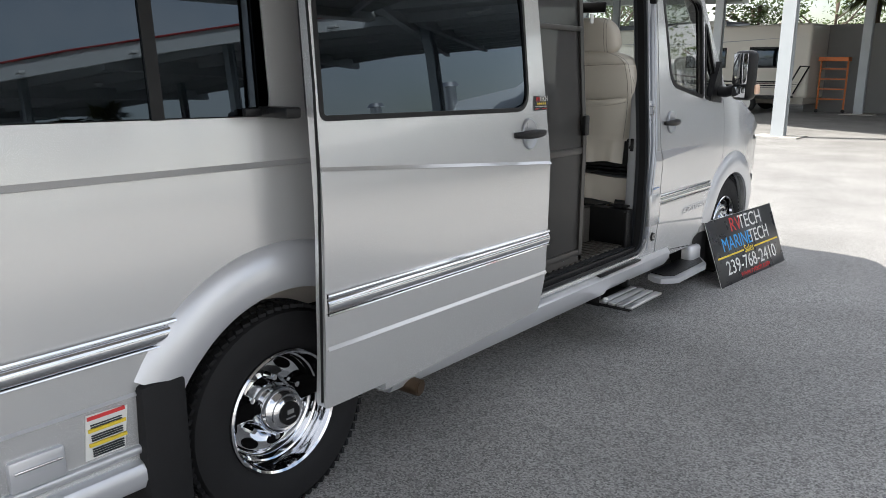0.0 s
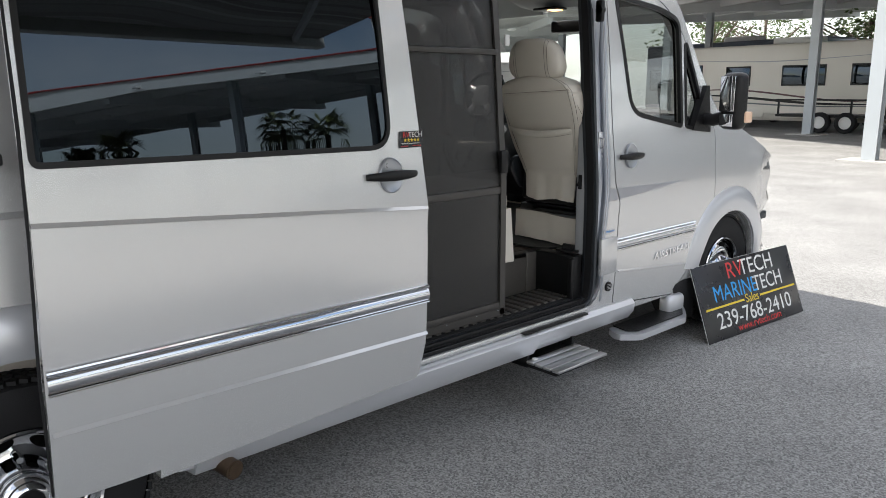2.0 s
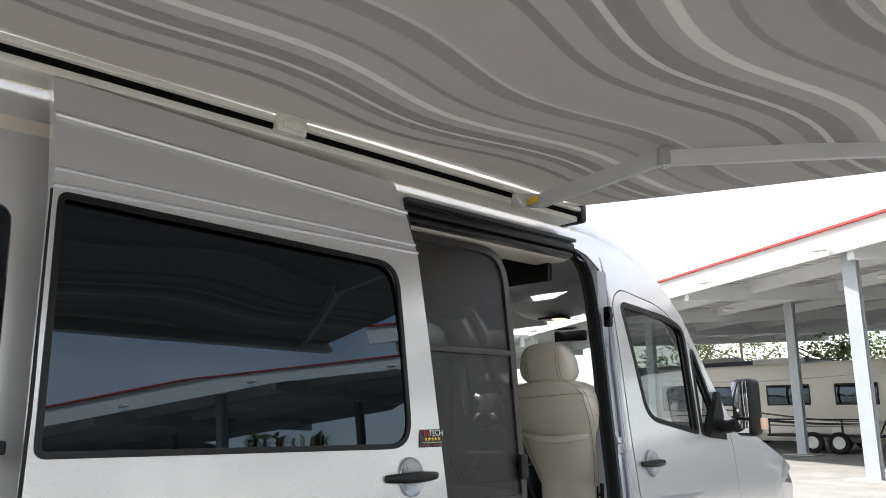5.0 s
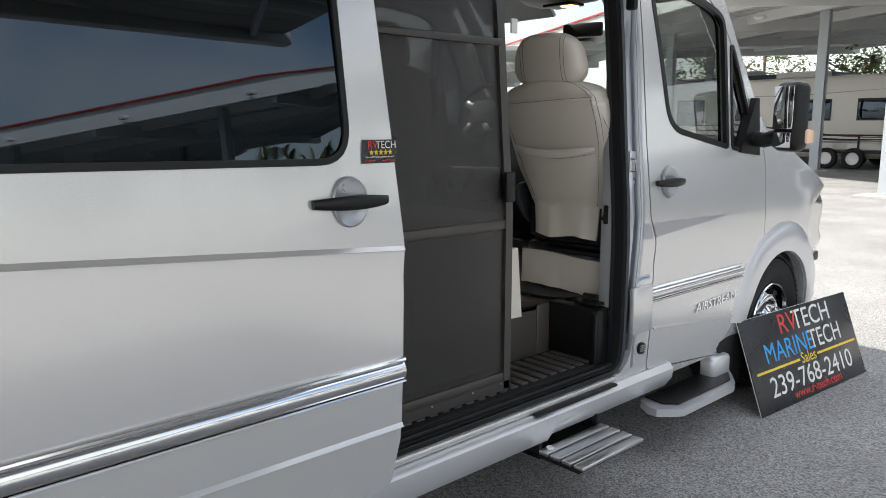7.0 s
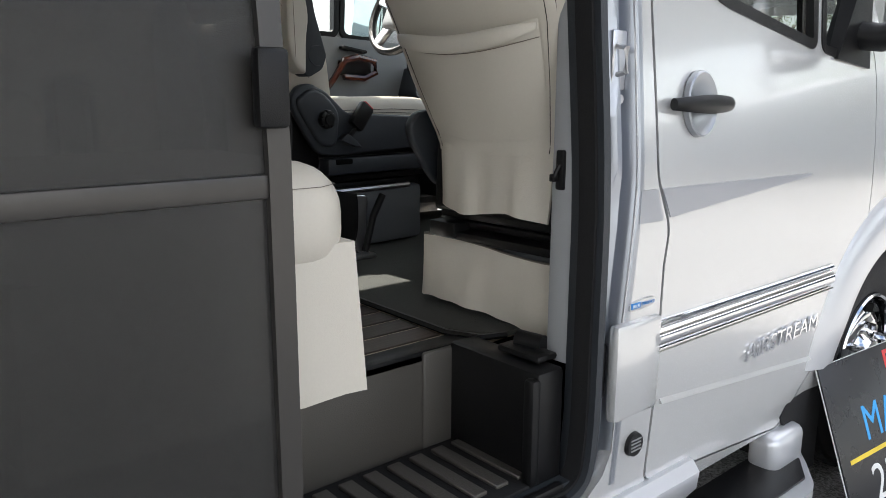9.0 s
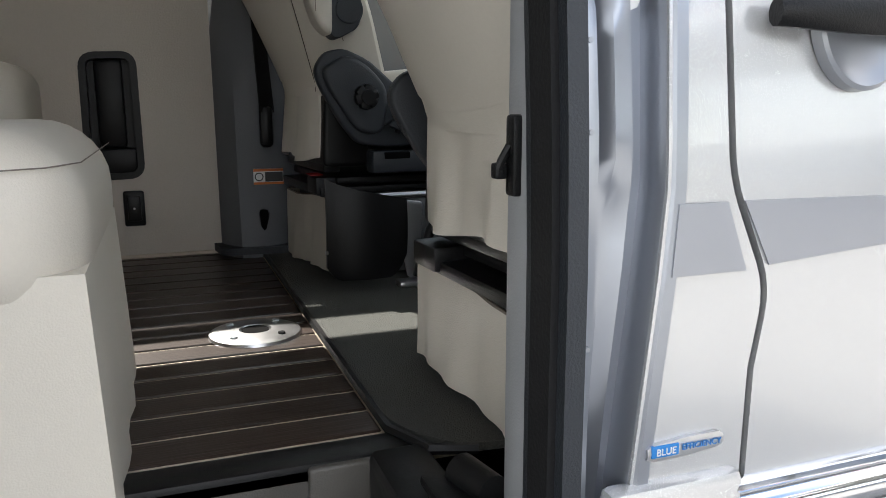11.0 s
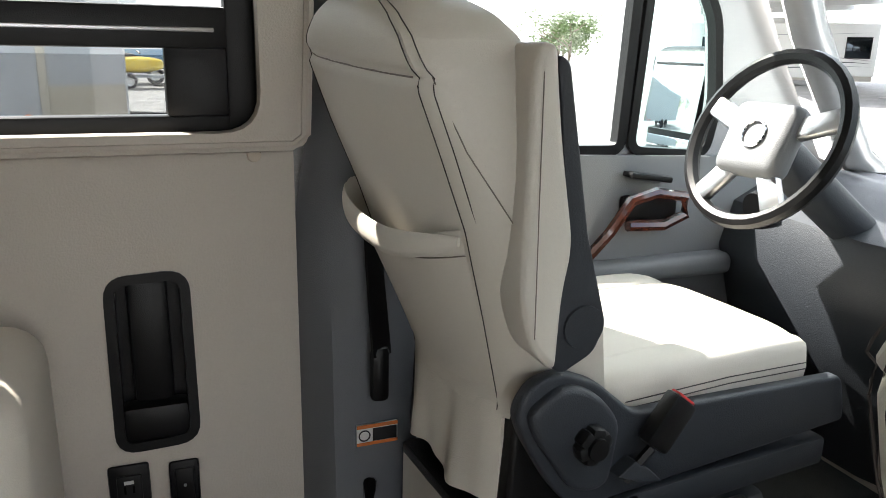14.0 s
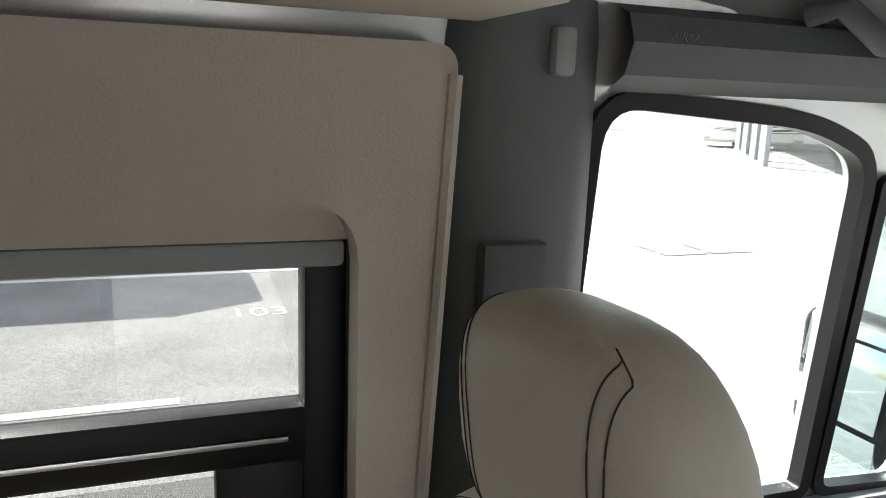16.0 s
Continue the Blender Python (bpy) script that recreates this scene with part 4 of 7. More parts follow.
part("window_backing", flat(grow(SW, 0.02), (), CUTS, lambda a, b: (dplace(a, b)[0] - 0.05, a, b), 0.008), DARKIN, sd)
part("window_seal", ring(grow(dense(SW), 0.012), grow(dense(SW), -0.006), lambda a, b: (dplace(a, b)[0] + 0.003, a, b), (-0.01, 0, 0)), BLACK, sd)
sdz = lambda base, sl: (lambda y: base + sl * (y + 4.28))
for z0, z1, m_, nm, off in ((0.822, 0.838, CHROME, "chrome_strip", 0.011), (0.768, 0.821, CHROME, "rub_strip", 0.010), (0.760, 0.768, CHROME, "chrome_strip", 0.012)):
    strip(-4.275, -2.785, sdz(z0, -0.02), sdz(z1, -0.02), off, m_, nm, sd, "", 1, skew)
strip(-4.275, -2.79, sdz(0.636, -0.032), sdz(0.650, -0.032), 0.008, PAINT, "swage_line", sd, "", 1, skew)
strip(-4.265, -2.775, sdz(1.238, -0.078), sdz(1.252, -0.078), 0.010, PAINT, "swage_line", sd, "", 1, skew)
strip(-4.25, -2.86, sdz(2.105, 0.014), sdz(2.118, 0.014), 0.008, PAINT2, "window_ridge", sd, "", 1, skew)
strip(-4.25, -2.87, sdz(2.155, 0.002), sdz(2.166, 0.002), 0.006, PAINT2, "window_ridge", sd, "", 1, skew)
strip(-4.255, -2.90, sdz(2.315, -0.02), sdz(2.335, -0.02), 0.012, PAINT, "roof_ridge", sd, "", 1, skew)
handle(-2.965, 1.275, 1.087, sd, 0.245)
st = part("sticker", flat([(-2.912, 1.375), (-2.787, 1.375), (-2.775, 1.44), (-2.905, 1.44)], (), (), lambda a, b: (dplace(a, b)[0] + 0.004, a, b), 0.002), BOARD, sd, "black dealer sticker with yellow stars")
sm = lambda y, z: frame_m((prof(z) + skew(y) + 0.0065, y, z), (-0.055, 1, 0), (-0.08, 0, 1))
text("RV", 0.03, sm(-2.872, 1.416), REDP, "sticker_word", sd, 0.0005)
text("TECH", 0.03, sm(-2.822, 1.416), WHITE, "sticker_word", sd, 0.0005)
for k in range(5):
    pts = [(0.009 * math.cos(math.pi / 2 + i * math.pi / 5) * (1 if i % 2 == 0 else 0.42), 0.009 * math.sin(math.pi / 2 + i * math.pi / 5) * (1 if i % 2 == 0 else 0.42)) for i in range(10)]
    star = bmesh.new()
    star.faces.new([star.verts.new((x, y, 0)) for x, y in pts])
    part("star", moved(solidify(star, (0, 0, 0.0006)), sm(-2.878 + k * 0.0175, 1.405)), YELLOW, sd)
text('"Voted #1 RV Service Center in America"', 0.0062, sm(-2.847, 1.3905), WHITE, "sticker_word", sd, 0.0004)
text("(239) 768-2410", 0.0060, sm(-2.884, 1.3805), REDP, "sticker_word", sd, 0.0004)
text("www.RVTECH.com", 0.0060, sm(-2.817, 1.3805), REDP, "sticker_word", sd, 0.0004)
part("door_edge", tube([(1.15, -4.285, 0.45), (1.165, -4.29, 0.8), (1.155, -4.272, 1.2), (1.135, -4.262, 1.5), (1.075, -4.25, 2.1)], 0.005, 6), RUBBER, sd)
part("roller_arm", add(box(0.97, -4.36, 1.405, 1.12, -4.30, 1.44, 0.008), box(0.975, -4.42, 1.41, 0.995, -4.30, 1.435, 0.004)), BLACK, sd, "black roller arm")
# top track over the doorway and header
for i, (x0, x1, z0, z1) in enumerate(((0.80, 0.86, 2.345, 2.385), (0.80, 0.875, 2.39, 2.41), (0.79, 0.85, 2.31, 2.335))):
    part("door_track", box(x0, -2.80, z0, x1, -1.60, z1, 0.006), (BLACK, GREYD, BLACK)[i], van, "black upper door track")

# ---- insect screen door ----
scr = thing("screen_door", (0.9, -2.4, 0.48), "dark insect screen door partly drawn across the doorway", "screen door")
sp = lambda z: min(prof(z) - 0.085, 0.905)
OUT = rounded([(-2.74, 0.49), (-2.098, 0.49), (-2.098, 2.29), (-2.74, 2.29)], [0.005, 0.005, 0.16, 0.01])
INN = [rounded([(-2.72, 0.55), (-2.135, 0.55), (-2.135, 1.105), (-2.72, 1.105)], 0.004), rounded([(-2.72, 1.14), (-2.135, 1.14), (-2.135, 1.76), (-2.72, 1.76)], 0.004), rounded([(-2.72, 1.79), (-2.135, 1.79), (-2.135, 2.255), (-2.72, 2.255)], [0.004, 0.004, 0.13, 0.004])]
OUT_D = dense(OUT)
part("screen_frame", ring(OUT_D, grow(OUT_D, -0.036), lambda a, b: (sp(b), a, b), (-0.025, 0, 0)), BRONZE, scr, "dark metal screen frame")
part("screen_bar", box(0.872, -2.72, 1.105, 0.902, -2.12, 1.14, 0.004), BRONZE, scr)
part("screen_bar", box(0.845, -2.72, 1.76, 0.862, -2.12, 1.785, 0.004), BRONZE, scr)
part("bottom_rail", box(0.875, -2.74, 0.52, 0.903, -2.12, 0.56, 0.004), BRONZE, scr)
for loop in INN:
    part("screen_mesh", flat(grow(loop, 0.004), (), CUTS, lambda a, b: (sp(b) - 0.012, a, b), 0.001), SCREEN, scr, "fine dark mesh")
part("screen_handle", box(0.90, -2.155, 1.205, 0.925, -2.105, 1.315, 0.008), BLACK, scr, "black screen latch")
part("screen_tab", box(0.905, -2.13, 1.80, 0.915, -2.10, 1.85, 0.003), WHITE, scr)
for y in (-2.66, -2.5, -2.3, -2.15):
    part("screw", cyl((0.904, y, 0.52), (0.909, y, 0.52), 0.003, 0.0025, 8), STEELG, scr)


# ---- van interior ----
Z0 = 0.70
fl = part("cabin_floor", box(-0.90, -6.2, 0.66, 0.62, -0.2, Z0 - 0.003), CAULK, van, "cabin floor with pale caulk joints")
nose_trim = part("step_nosing", box(0.60, -2.80, 0.675, 0.66, -1.50, Z0 + 0.004, 0.006), BLACK, van, "black step nosing")
plank_bm = box(-0.0375, -2.3, Z0 - 0.012, 0.0375, 2.3, Z0, 0.003, 1)
first_plank = part("plank", moved(plank_bm, Matrix.Translation((-0.855, -3.84, 0))), WOOD, fl)
for i in range(1, 18):
    p = new("plank", first_plank.data)
    p.parent = fl
    p.location = (i * 0.0825, 0, 0)
part("carpet_mat", solidify(flat(rounded([(-0.82, -1.53), (0.60, -1.53), (0.70, -1.46), (0.70, -0.35), (-0.82, -0.35)], 0.05), (), (), lambda a, b: (a, b, Z0 + 0.001), 0), (0, 0, 0.012)), CARPET, van, "charcoal cab carpet")
part("mat_binding", tube([(-0.82, -1.535, Z0 + 0.007), (0.60, -1.535, Z0 + 0.007), (0.68, -1.50, Z0 + 0.007), (0.70, -1.44, Z0 + 0.007)], 0.008, 6), BLACK, van)

plate = thing("table_socket", (0.055, -1.655, Z0), "round aluminium table-leg socket set in the floor", "floor socket")
part("flange", moved(lathe([(0.0, 0.092), (0.006, 0.090), (0.009, 0.080), (0.011, 0.032), (0.004, 0.028), (0.002, 0.001)], (0, 0, 0), 40), Matrix.Translation((0.055, -1.655, Z0)) @ Matrix.Rotation(radians(-90), 4, 'Y')), ALU, plate)
part("socket_hole", cyl((0.055, -1.655, Z0 + 0.003), (0.055, -1.655, Z0 + 0.010), 0.027, 0.027, 24), GAP, plate)
for k in range(4):
    a = math.pi / 4 + k * math.pi / 2
    part("screw", cyl((0.055 + 0.065 * math.cos(a), -1.655 + 0.065 * math.sin(a), Z0 + 0.008), (0.055 + 0.065 * math.cos(a), -1.655 + 0.065 * math.sin(a), Z0 + 0.013), 0.008, 0.007, 12), BLACK if k == 0 else STEELG, plate)

# lining of the far wall
XL = -0.84
RECESS = rounded([(-2.008, 0.945), (-1.866, 0.950), (-1.868, 1.297), (-2.004, 1.292)], 0.035)
part("wall_panel", flat([(-6.2, Z0), (-1.652, Z0), (-1.652, 1.56), (-6.2, 1.56)], [RECESS], (), lambda a, b: (XL, a, b), 0.02), WALL, van, "beige padded wall panel")
part("wall_base_trim", box(XL - 0.01, -6.2, Z0, XL + 0.004, -1.65, Z0 + 0.012, 0.003), CAULK, van)
tray = part("wall_recess", flat(grow(RECESS, 0.007), (), (), lambda a, b: (XL - 0.055, a, b), 0.01), BLACK, van, "black moulded pocket in the wall panel")
part("recess_rim", add(ring(grow(RECESS, 0.009), grow(RECESS, -0.010), lambda a, b: (XL + 0.004, a, b), (-0.06, 0, 0))), BLACK, tray)
part("recess_block", box(XL - 0.05, -1.975, 1.03, XL - 0.018, -1.90, 1.285, 0.012), BLACK, tray)
part("recess_lip", box(XL - 0.05, -2.0, 0.955, XL + 0.002, -1.875, 1.03, 0.012), BLACK, tray)
ou = part("power_outlet", box(XL, -2.037, 0.765, XL + 0.012, -1.960, 0.915, 0.006), BLACK, van, "black twin power outlet")
part("outlet_face", box(XL + 0.011, -2.022, 0.785, XL + 0.017, -1.975, 0.895, 0.003), BLACK, ou)
part("outlet_label", box(XL + 0.0165, -2.008, 0.878, XL + 0.019, -1.99, 0.885), WHITE, ou)
for z in (0.865, 0.81):
    for dy in (-0.008, 0.008):
        part("outlet_slot", box(XL + 0.0165, -1.999 + dy - 0.002, z - 0.008, XL + 0.0178, -1.999 + dy + 0.002, z + 0.008), GAP, ou)
sw = part("wall_switch", box(XL, -1.924, 0.80, XL + 0.010, -1.866, 0.905, 0.006), BLACK, van, "black wall switch")
part("switch_plate", box(XL + 0.009, -1.914, 0.815, XL + 0.013, -1.876, 0.89, 0.004), BLACK, sw)
part("switch_pin", cyl((XL + 0.012, -1.895, 0.853), (XL + 0.016, -1.895, 0.853), 0.003), ALU, sw)
part("screw_cap", add(cyl((XL, -1.727, 1.519), (XL + 0.008, -1.727, 1.519), 0.014, 0.012, 20), cyl((XL + 0.007, -1.727, 1.519), (XL + 0.010, -1.727, 1.519), 0.005, 0.005, 10)), CAULK, van)
# raised upper lining with window
XU = -0.80
WTRIM = rounded([(-5.9, 1.565), (-1.715, 1.565), (-1.715, 2.055), (-5.9, 2.055)], 0.075, 6)
UP = rounded([(-6.2, 1.535), (-1.63, 1.535), (-1.60, 2.235), (-6.2, 2.235)], [0, 0.03, 0.035, 0])
part("window_surround", flat(UP, [WTRIM], (1.6, 2.0), lambda a, b: (XU, a, b), 0.045), WALL, van, "beige padded window surround")
part("surround_edge", tube([(XU - 0.01, -6.2, 1.54), (XU - 0.004, -1.66, 1.54), (XU - 0.004, -1.635, 1.56), (XU - 0.004, -1.605, 2.20)], 0.011, 8), WALL, van)
for nm, y1, z0, z1 in (("frame_bar", -1.725, 1.712, 1.787), ("frame_bar", -1.725, 1.550, 1.592), ("frame_bar", -1.725, 1.99, 2.06)):
    part(nm, box(-0.915, -5.9, z0, -0.87, y1, z1, 0.006), BLACK, van, "black window frame bar")
part("frame_bar", box(-0.915, -1.766, 1.55, -0.868, -1.712, 2.06, 0.006), BLACK, van, "black window frame bar")
part("frame_bar", box(-0.91, -1.875, 1.58, -0.875, -1.755, 1.72, 0.006), BLACK, van, "black window frame bar")
# bright metal strip added as the highlight along the frame bar
part("frame_highlight", box(-0.872, -5.9, 1.742, -0.866, -1.785, 1.750, 0.002), ALU, van, "thin bright strip for the highlight on the frame bar")
part("window_pane", flat([(-5.9, 1.575), (-1.76, 1.575), (-1.76, 2.0), (-5.9, 2.0)], (), (), lambda a, b: (-0.903, a, b), 0), TINT2, van, "tinted sliding window").visible_shadow = False
part("window_screen", flat([(-5.9, 1.595), (-1.875, 1.595), (-1.875, 1.70), (-5.9, 1.70)], (), (), lambda a, b: (-0.884, a, b), 0), SCREENL, van, "fine grey window screen")
part("roller_shade", add(box(-0.875, -5.9, 1.970, -0.845, -1.72, 2.004, 0.008)), GREYL, van, "pale grey roller shade cassette")
part("shade_pelmet", box(-0.86, -5.9, 2.004, -0.846, -1.715, 2.06), WALL, van)
part("overhead_cabinet", box(-0.84, -6.2, 2.262, -0.60, -1.545, 2.60, 0.03, 3), WALL, van, "beige overhead cabinet")
part("cabin_ceiling", box(-0.80, -6.3, 2.52, 0.80, -1.52, 2.54, 0.01), WALL, van, "beige cabin ceiling")
part("ceiling_pelmet", box(0.58, -6.2, 2.30, 0.80, -1.56, 2.52, 0.03, 3), WALL, van, "beige pelmet over the doorway")
part("rear_bulkhead", box(-0.88, -6.25, 0.70, 0.88, -6.2, 2.52), WALL, van)
part("lining_near_wall", box(0.84, -6.2, 0.70, 0.87, -2.82, 2.35), WALL, van)

# grey pillar behind the driver
rows = []
for k in range(16):
    z = Z0 + (2.30 - Z0) * k / 15
    flare = 0.05 * min(1.0, max(0.0, (1.55 - z) / 0.4)) + 0.03 * max(0, 1 - (z - Z0) / 0.3) ** 2
    lip = 0.05 * min(1.0, max(0.0, (z - 1.35) / 0.3))
    rows.append([(-0.87, -1.655 + lip, z), (-0.835 + flare * 0.4, -1.645 + lip, z), (-0.812 + flare, -1.60 + lip * 0.6, z), (-0.80 + flare, -1.52, z), (-0.81 + flare * 0.5, -1.44, z), (-0.85, -1.39, z), (-0.93, -1.365, z)])
part("pillar_trim", loft(rows), GREYP, van, "slate grey pillar trim")
part("pillar_foot", solidify(flat(rounded([(-0.86, -1.68), (-0.72, -1.66), (-0.70, -1.44), (-0.86, -1.40)], 0.04), (), (), lambda a, b: (a, b, Z0 + 0.013), 0), (0, 0, 0.02)), GREYD, van)
part("belt_slot", box(-0.752, -1.545, 0.765, -0.735, -1.515, 0.845, 0.012), GAP, van)
part("pillar_cover", add(box(-0.815, -1.565, 1.70, -0.785, -1.475, 2.004, 0.008)), GREYP, van, "grey sliding belt cover")
part("coat_hook", moved(box(-0.012, -0.022, -0.045, 0.02, 0.022, 0.04, 0.012), Matrix.Translation((-0.80, -1.47, 2.235)) @ Matrix.Scale(0.7, 4)), GREYL, van)
wlab = part("warning_label", box(-0.752, -1.556, 0.918, -0.7475, -1.468, 0.965), WHITE, van, "red and white seat warning label")
part("label_bar", box(-0.7475, -1.556, 0.957, -0.7465, -1.468, 0.965), ORANGE, wlab)
part("label_bar", box(-0.7475, -1.556, 0.918, -0.7465, -1.468, 0.925), ORANGE, wlab)
part("label_bar", box(-0.7475, -1.522, 0.926, -0.7465, -1.470, 0.955), BOARD, wlab)
part("label_sign", add(cyl((-0.7475, -1.540, 0.941), (-0.7463, -1.540, 0.941), 0.011, 0.011, 20)), WHITE, wlab)
part("label_ring", ring([(-1.540 + 0.013 * math.cos(a), 0.941 + 0.013 * math.sin(a)) for a in np.linspace(0, 2 * math.pi, 20, endpoint=False)], [(-1.540 + 0.010 * math.cos(a), 0.941 + 0.010 * math.sin(a)) for a in np.linspace(0, 2 * math.pi, 20, endpoint=False)], lambda a, b: (-0.7455, a, b), (-0.001, 0, 0)), BOARD, wlab)

# driver's door, seen from inside
# light grey trim darkened to carry the shade on the door's inner face
DOORG = mat("shaded_trim_grey", (0.19, 0.197, 0.205), 0.5, 0, 0.06, 7, bump=0.2, bump_scale=380)
part("door_lining", flat([(-1.37, 0.74), (-0.25, 0.74), (-0.25, 1.44), (-0.55, 1.47), (-1.37, 1.50)], (), (0.9, 1.05, 1.2, 1.35), lambda a, b: (-0.90 + 0.035 * math.sin((b - 0.74) * 4.1), a, b), 0.03), DOORG, van, "light grey door lining")
part("door_pocket", box(-0.93, -1.25, 0.78, -0.82, -0.35, 0.98, 0.03, 3), GREYD, van)
part("arm_pad", box(-0.90, -0.98, 1.18, -0.82, -0.55, 1.235, 0.02, 3), DOORG, van)
part("pull_handle", tube([(-0.855, -0.96, 1.25), (-0.835, -0.92, 1.31), (-0.83, -0.87, 1.385), (-0.835, -0.80, 1.40), (-0.84, -0.71, 1.385), (-0.845, -0.70, 1.34), (-0.85, -0.76, 1.315), (-0.85, -0.86, 1.32)], 0.014, 8), WOODD, van, "burl wood door pull")
part("pull_recess", box(-0.885, -0.87, 1.325, -0.862, -0.71, 1.39, 0.01), BLACK, van)
part("window_switch", moved(box(-0.02, -0.06, -0.006, 0.02, 0.06, 0.008, 0.004), Matrix.Translation((-0.87, -0.80, 1.432)) @ Matrix.Rotation(radians(-8), 4, 'X')), BLACK, van, "black window switches")
part("window_frame", ring(grow(DWIN, 0.022), grow(DWIN, -0.004), lambda a, b: (-prof(b) + 0.045, a, b), (-0.03, 0, 0)), BLACK, van, "dark door window frame")
part("window_frame", ring(grow(DQ, 0.018), grow(DQ, -0.004), lambda a, b: (-prof(b) + 0.045, a, b), (-0.03, 0, 0)), BLACK, van)
part("window_pane", flat(grow(DWIN, 0.003), (), CUTS, side_at(-1, -0.016), 0), CLEAR, van, "clear driver's window").visible_shadow = False
part("window_pane", flat(grow(DQ, 0.003), (), CUTS, side_at(-1, -0.016), 0), TEAL, van, "green-tinted quarter window").visible_shadow = False
part("airbag_cover", loft([[(-0.84, y, 2.19), (-0.80, y, 2.21), (-0.785, y, 2.25), (-0.80, y, 2.285), (-0.84, y, 2.30)] for y in (-1.38, -1.2, -0.9, -0.75)]), GREYP, van, "grey airbag trim above the door")
text("AIRBAG", 0.016, frame_m((-0.783, -1.30, 2.253), (0, 1, 0), (0.2, 0, 1)), GREYP, "airbag_word", van, 0.0006)
part("grab_handle", tube([(-0.80, -1.10, 2.30), (-0.76, -1.08, 2.31), (-0.745, -1.02, 2.265), (-0.74, -0.92, 2.255), (-0.745, -0.82, 2.26), (-0.77, -0.78, 2.28)], 0.017, 10), GREYP, van, "grey grab handle")
part("cab_headliner", loft([[(-0.86, y, z - 0.10), (-0.80, y, z - 0.02), (-0.5, y, z + 0.02), (0, y, z + 0.03), (0.5, y, z + 0.02), (0.80, y, z - 0.02), (0.86, y, z - 0.10)] for y, z in ((-1.56, 2.40), (-1.2, 2.38), (-0.95, 2.34), (-0.76, 2.27))]), LINER, van, "grey fabric cab headliner")
part("header_beam", box(-0.80, -1.56, 2.33, 0.80, -1.46, 2.52, 0.03, 3), WALL, van, "beige beam between cab and cabin")
con = part("overhead_console", loft([[(x * 0.28 + 0.16, y, z) for x, z in ((-1, 2.30), (-0.9, zl + 0.03), (-0.5, zl), (0.5, zl), (0.9, zl + 0.03), (1, 2.30))] for y, zl in ((-1.08, 2.20), (-1.02, 2.14), (-0.9, 2.10), (-0.80, 2.12))]), GREYL, van, "grey overhead console with reading lamps")
part("map_lamp", box(0.12, -1.02, 2.085, 0.30, -0.90, 2.10, 0.006), BLACK, con)
part("map_lamp", box(0.22, -1.0, 2.078, 0.29, -0.93, 2.09, 0.005), LAMPW, con, "lit amber map lamp")
for x0, x1 in ((-0.70, -0.14), (0.22, 0.74)):
    part("sun_visor", loft([[(x0, y, z), (x1, y, z), (x1, y + 0.018, z + 0.012), (x0, y + 0.018, z + 0.012)] for y, z in ((-0.79, 2.285), (-0.72, 2.225), (-0.64, 2.15), (-0.60, 2.105))], True), GREYL, van, "grey folded sun visor")
part("rear_mirror", moved(box(-0.12, -0.015, -0.04, 0.12, 0.015, 0.04, 0.014), Matrix.Translation((0.03, -0.55, 2.02)) @ Matrix.Rotation(radians(15), 4, 'Z')), BLACK, van, "black rear-view mirror")
tv = part("ceiling_screen", box(0.36, -1.63, 2.20, 0.70, -1.59, 2.38, 0.012), BLACK, van, "black drop-down screen under the ceiling")

# dashboard and steering wheel
part("dashboard", loft([[(x, -0.42 + 0.05 * math.cos(x * 3) - s, 0.80), (x, -0.50 - s, 1.05), (x, -0.56 - s, 1.25), (x, -0.52 - s, 1.36), (x, -0.38, 1.43), (x, -0.1, 1.42), (x, 0.1, 1.38)] for x, s in ((-0.88, 0.0), (-0.7, 0.03), (-0.45, 0.06), (-0.2, 0.02), (0.0, 0.1), (0.2, 0.1), (0.35, 0.0), (0.88, 0.0))]), GREYD, van, "dark grey dashboard")
part("dash_panel", box(-0.17, -0.68, 0.95, 0.17, -0.60, 1.38, 0.03, 3), GREYL, van, "light grey centre console")
part("air_vent", cyl((-0.75, -0.57, 1.36), (-0.75, -0.53, 1.37), 0.045, 0.05, 20), BLACK, van)
sw_m = frame_m((-0.52, -0.80, 1.565), (1, 0.06, 0), (0.0, 0.42, 1))
whl = part("steering_wheel", moved(loft([[((0.170 + 0.015 * math.cos(b)) * math.cos(a), (0.170 + 0.015 * math.cos(b)) * math.sin(a), 0.016 * math.sin(b)) for b in [2 * math.pi * j / 8 for j in range(8)]] for a in [2 * math.pi * i / 40 for i in range(41)]], True, False), sw_m), BLACK, van, "dark grey four-spoke steering wheel")
part("wheel_boss", moved(box(-0.080, -0.080, -0.025, 0.080, 0.070, 0.03, 0.025, 3), sw_m), DOORG, whl, "grey airbag boss")
for a in (20, 160, 235, 305):
    part("wheel_spoke", moved(box(0.06, -0.022, -0.012, 0.165, 0.022, 0.012, 0.008), sw_m @ Matrix.Rotation(radians(a), 4, 'Z')), ALU, whl, "silver spoke")
part("wheel_emblem", moved(loft([[((0.026 + 0.003 * math.cos(b)) * math.cos(a), (0.026 + 0.003 * math.cos(b)) * math.sin(a), 0.032 + 0.003 * math.sin(b)) for b in [2 * math.pi * j / 6 for j in range(6)]] for a in [2 * math.pi * i / 24 for i in range(25)]], True, False), sw_m), CHROME, whl, "round chrome emblem")
part("steering_column", cyl((-0.52, -0.78, 1.55), (-0.52, -0.50, 1.35), 0.045), GREYD, van)


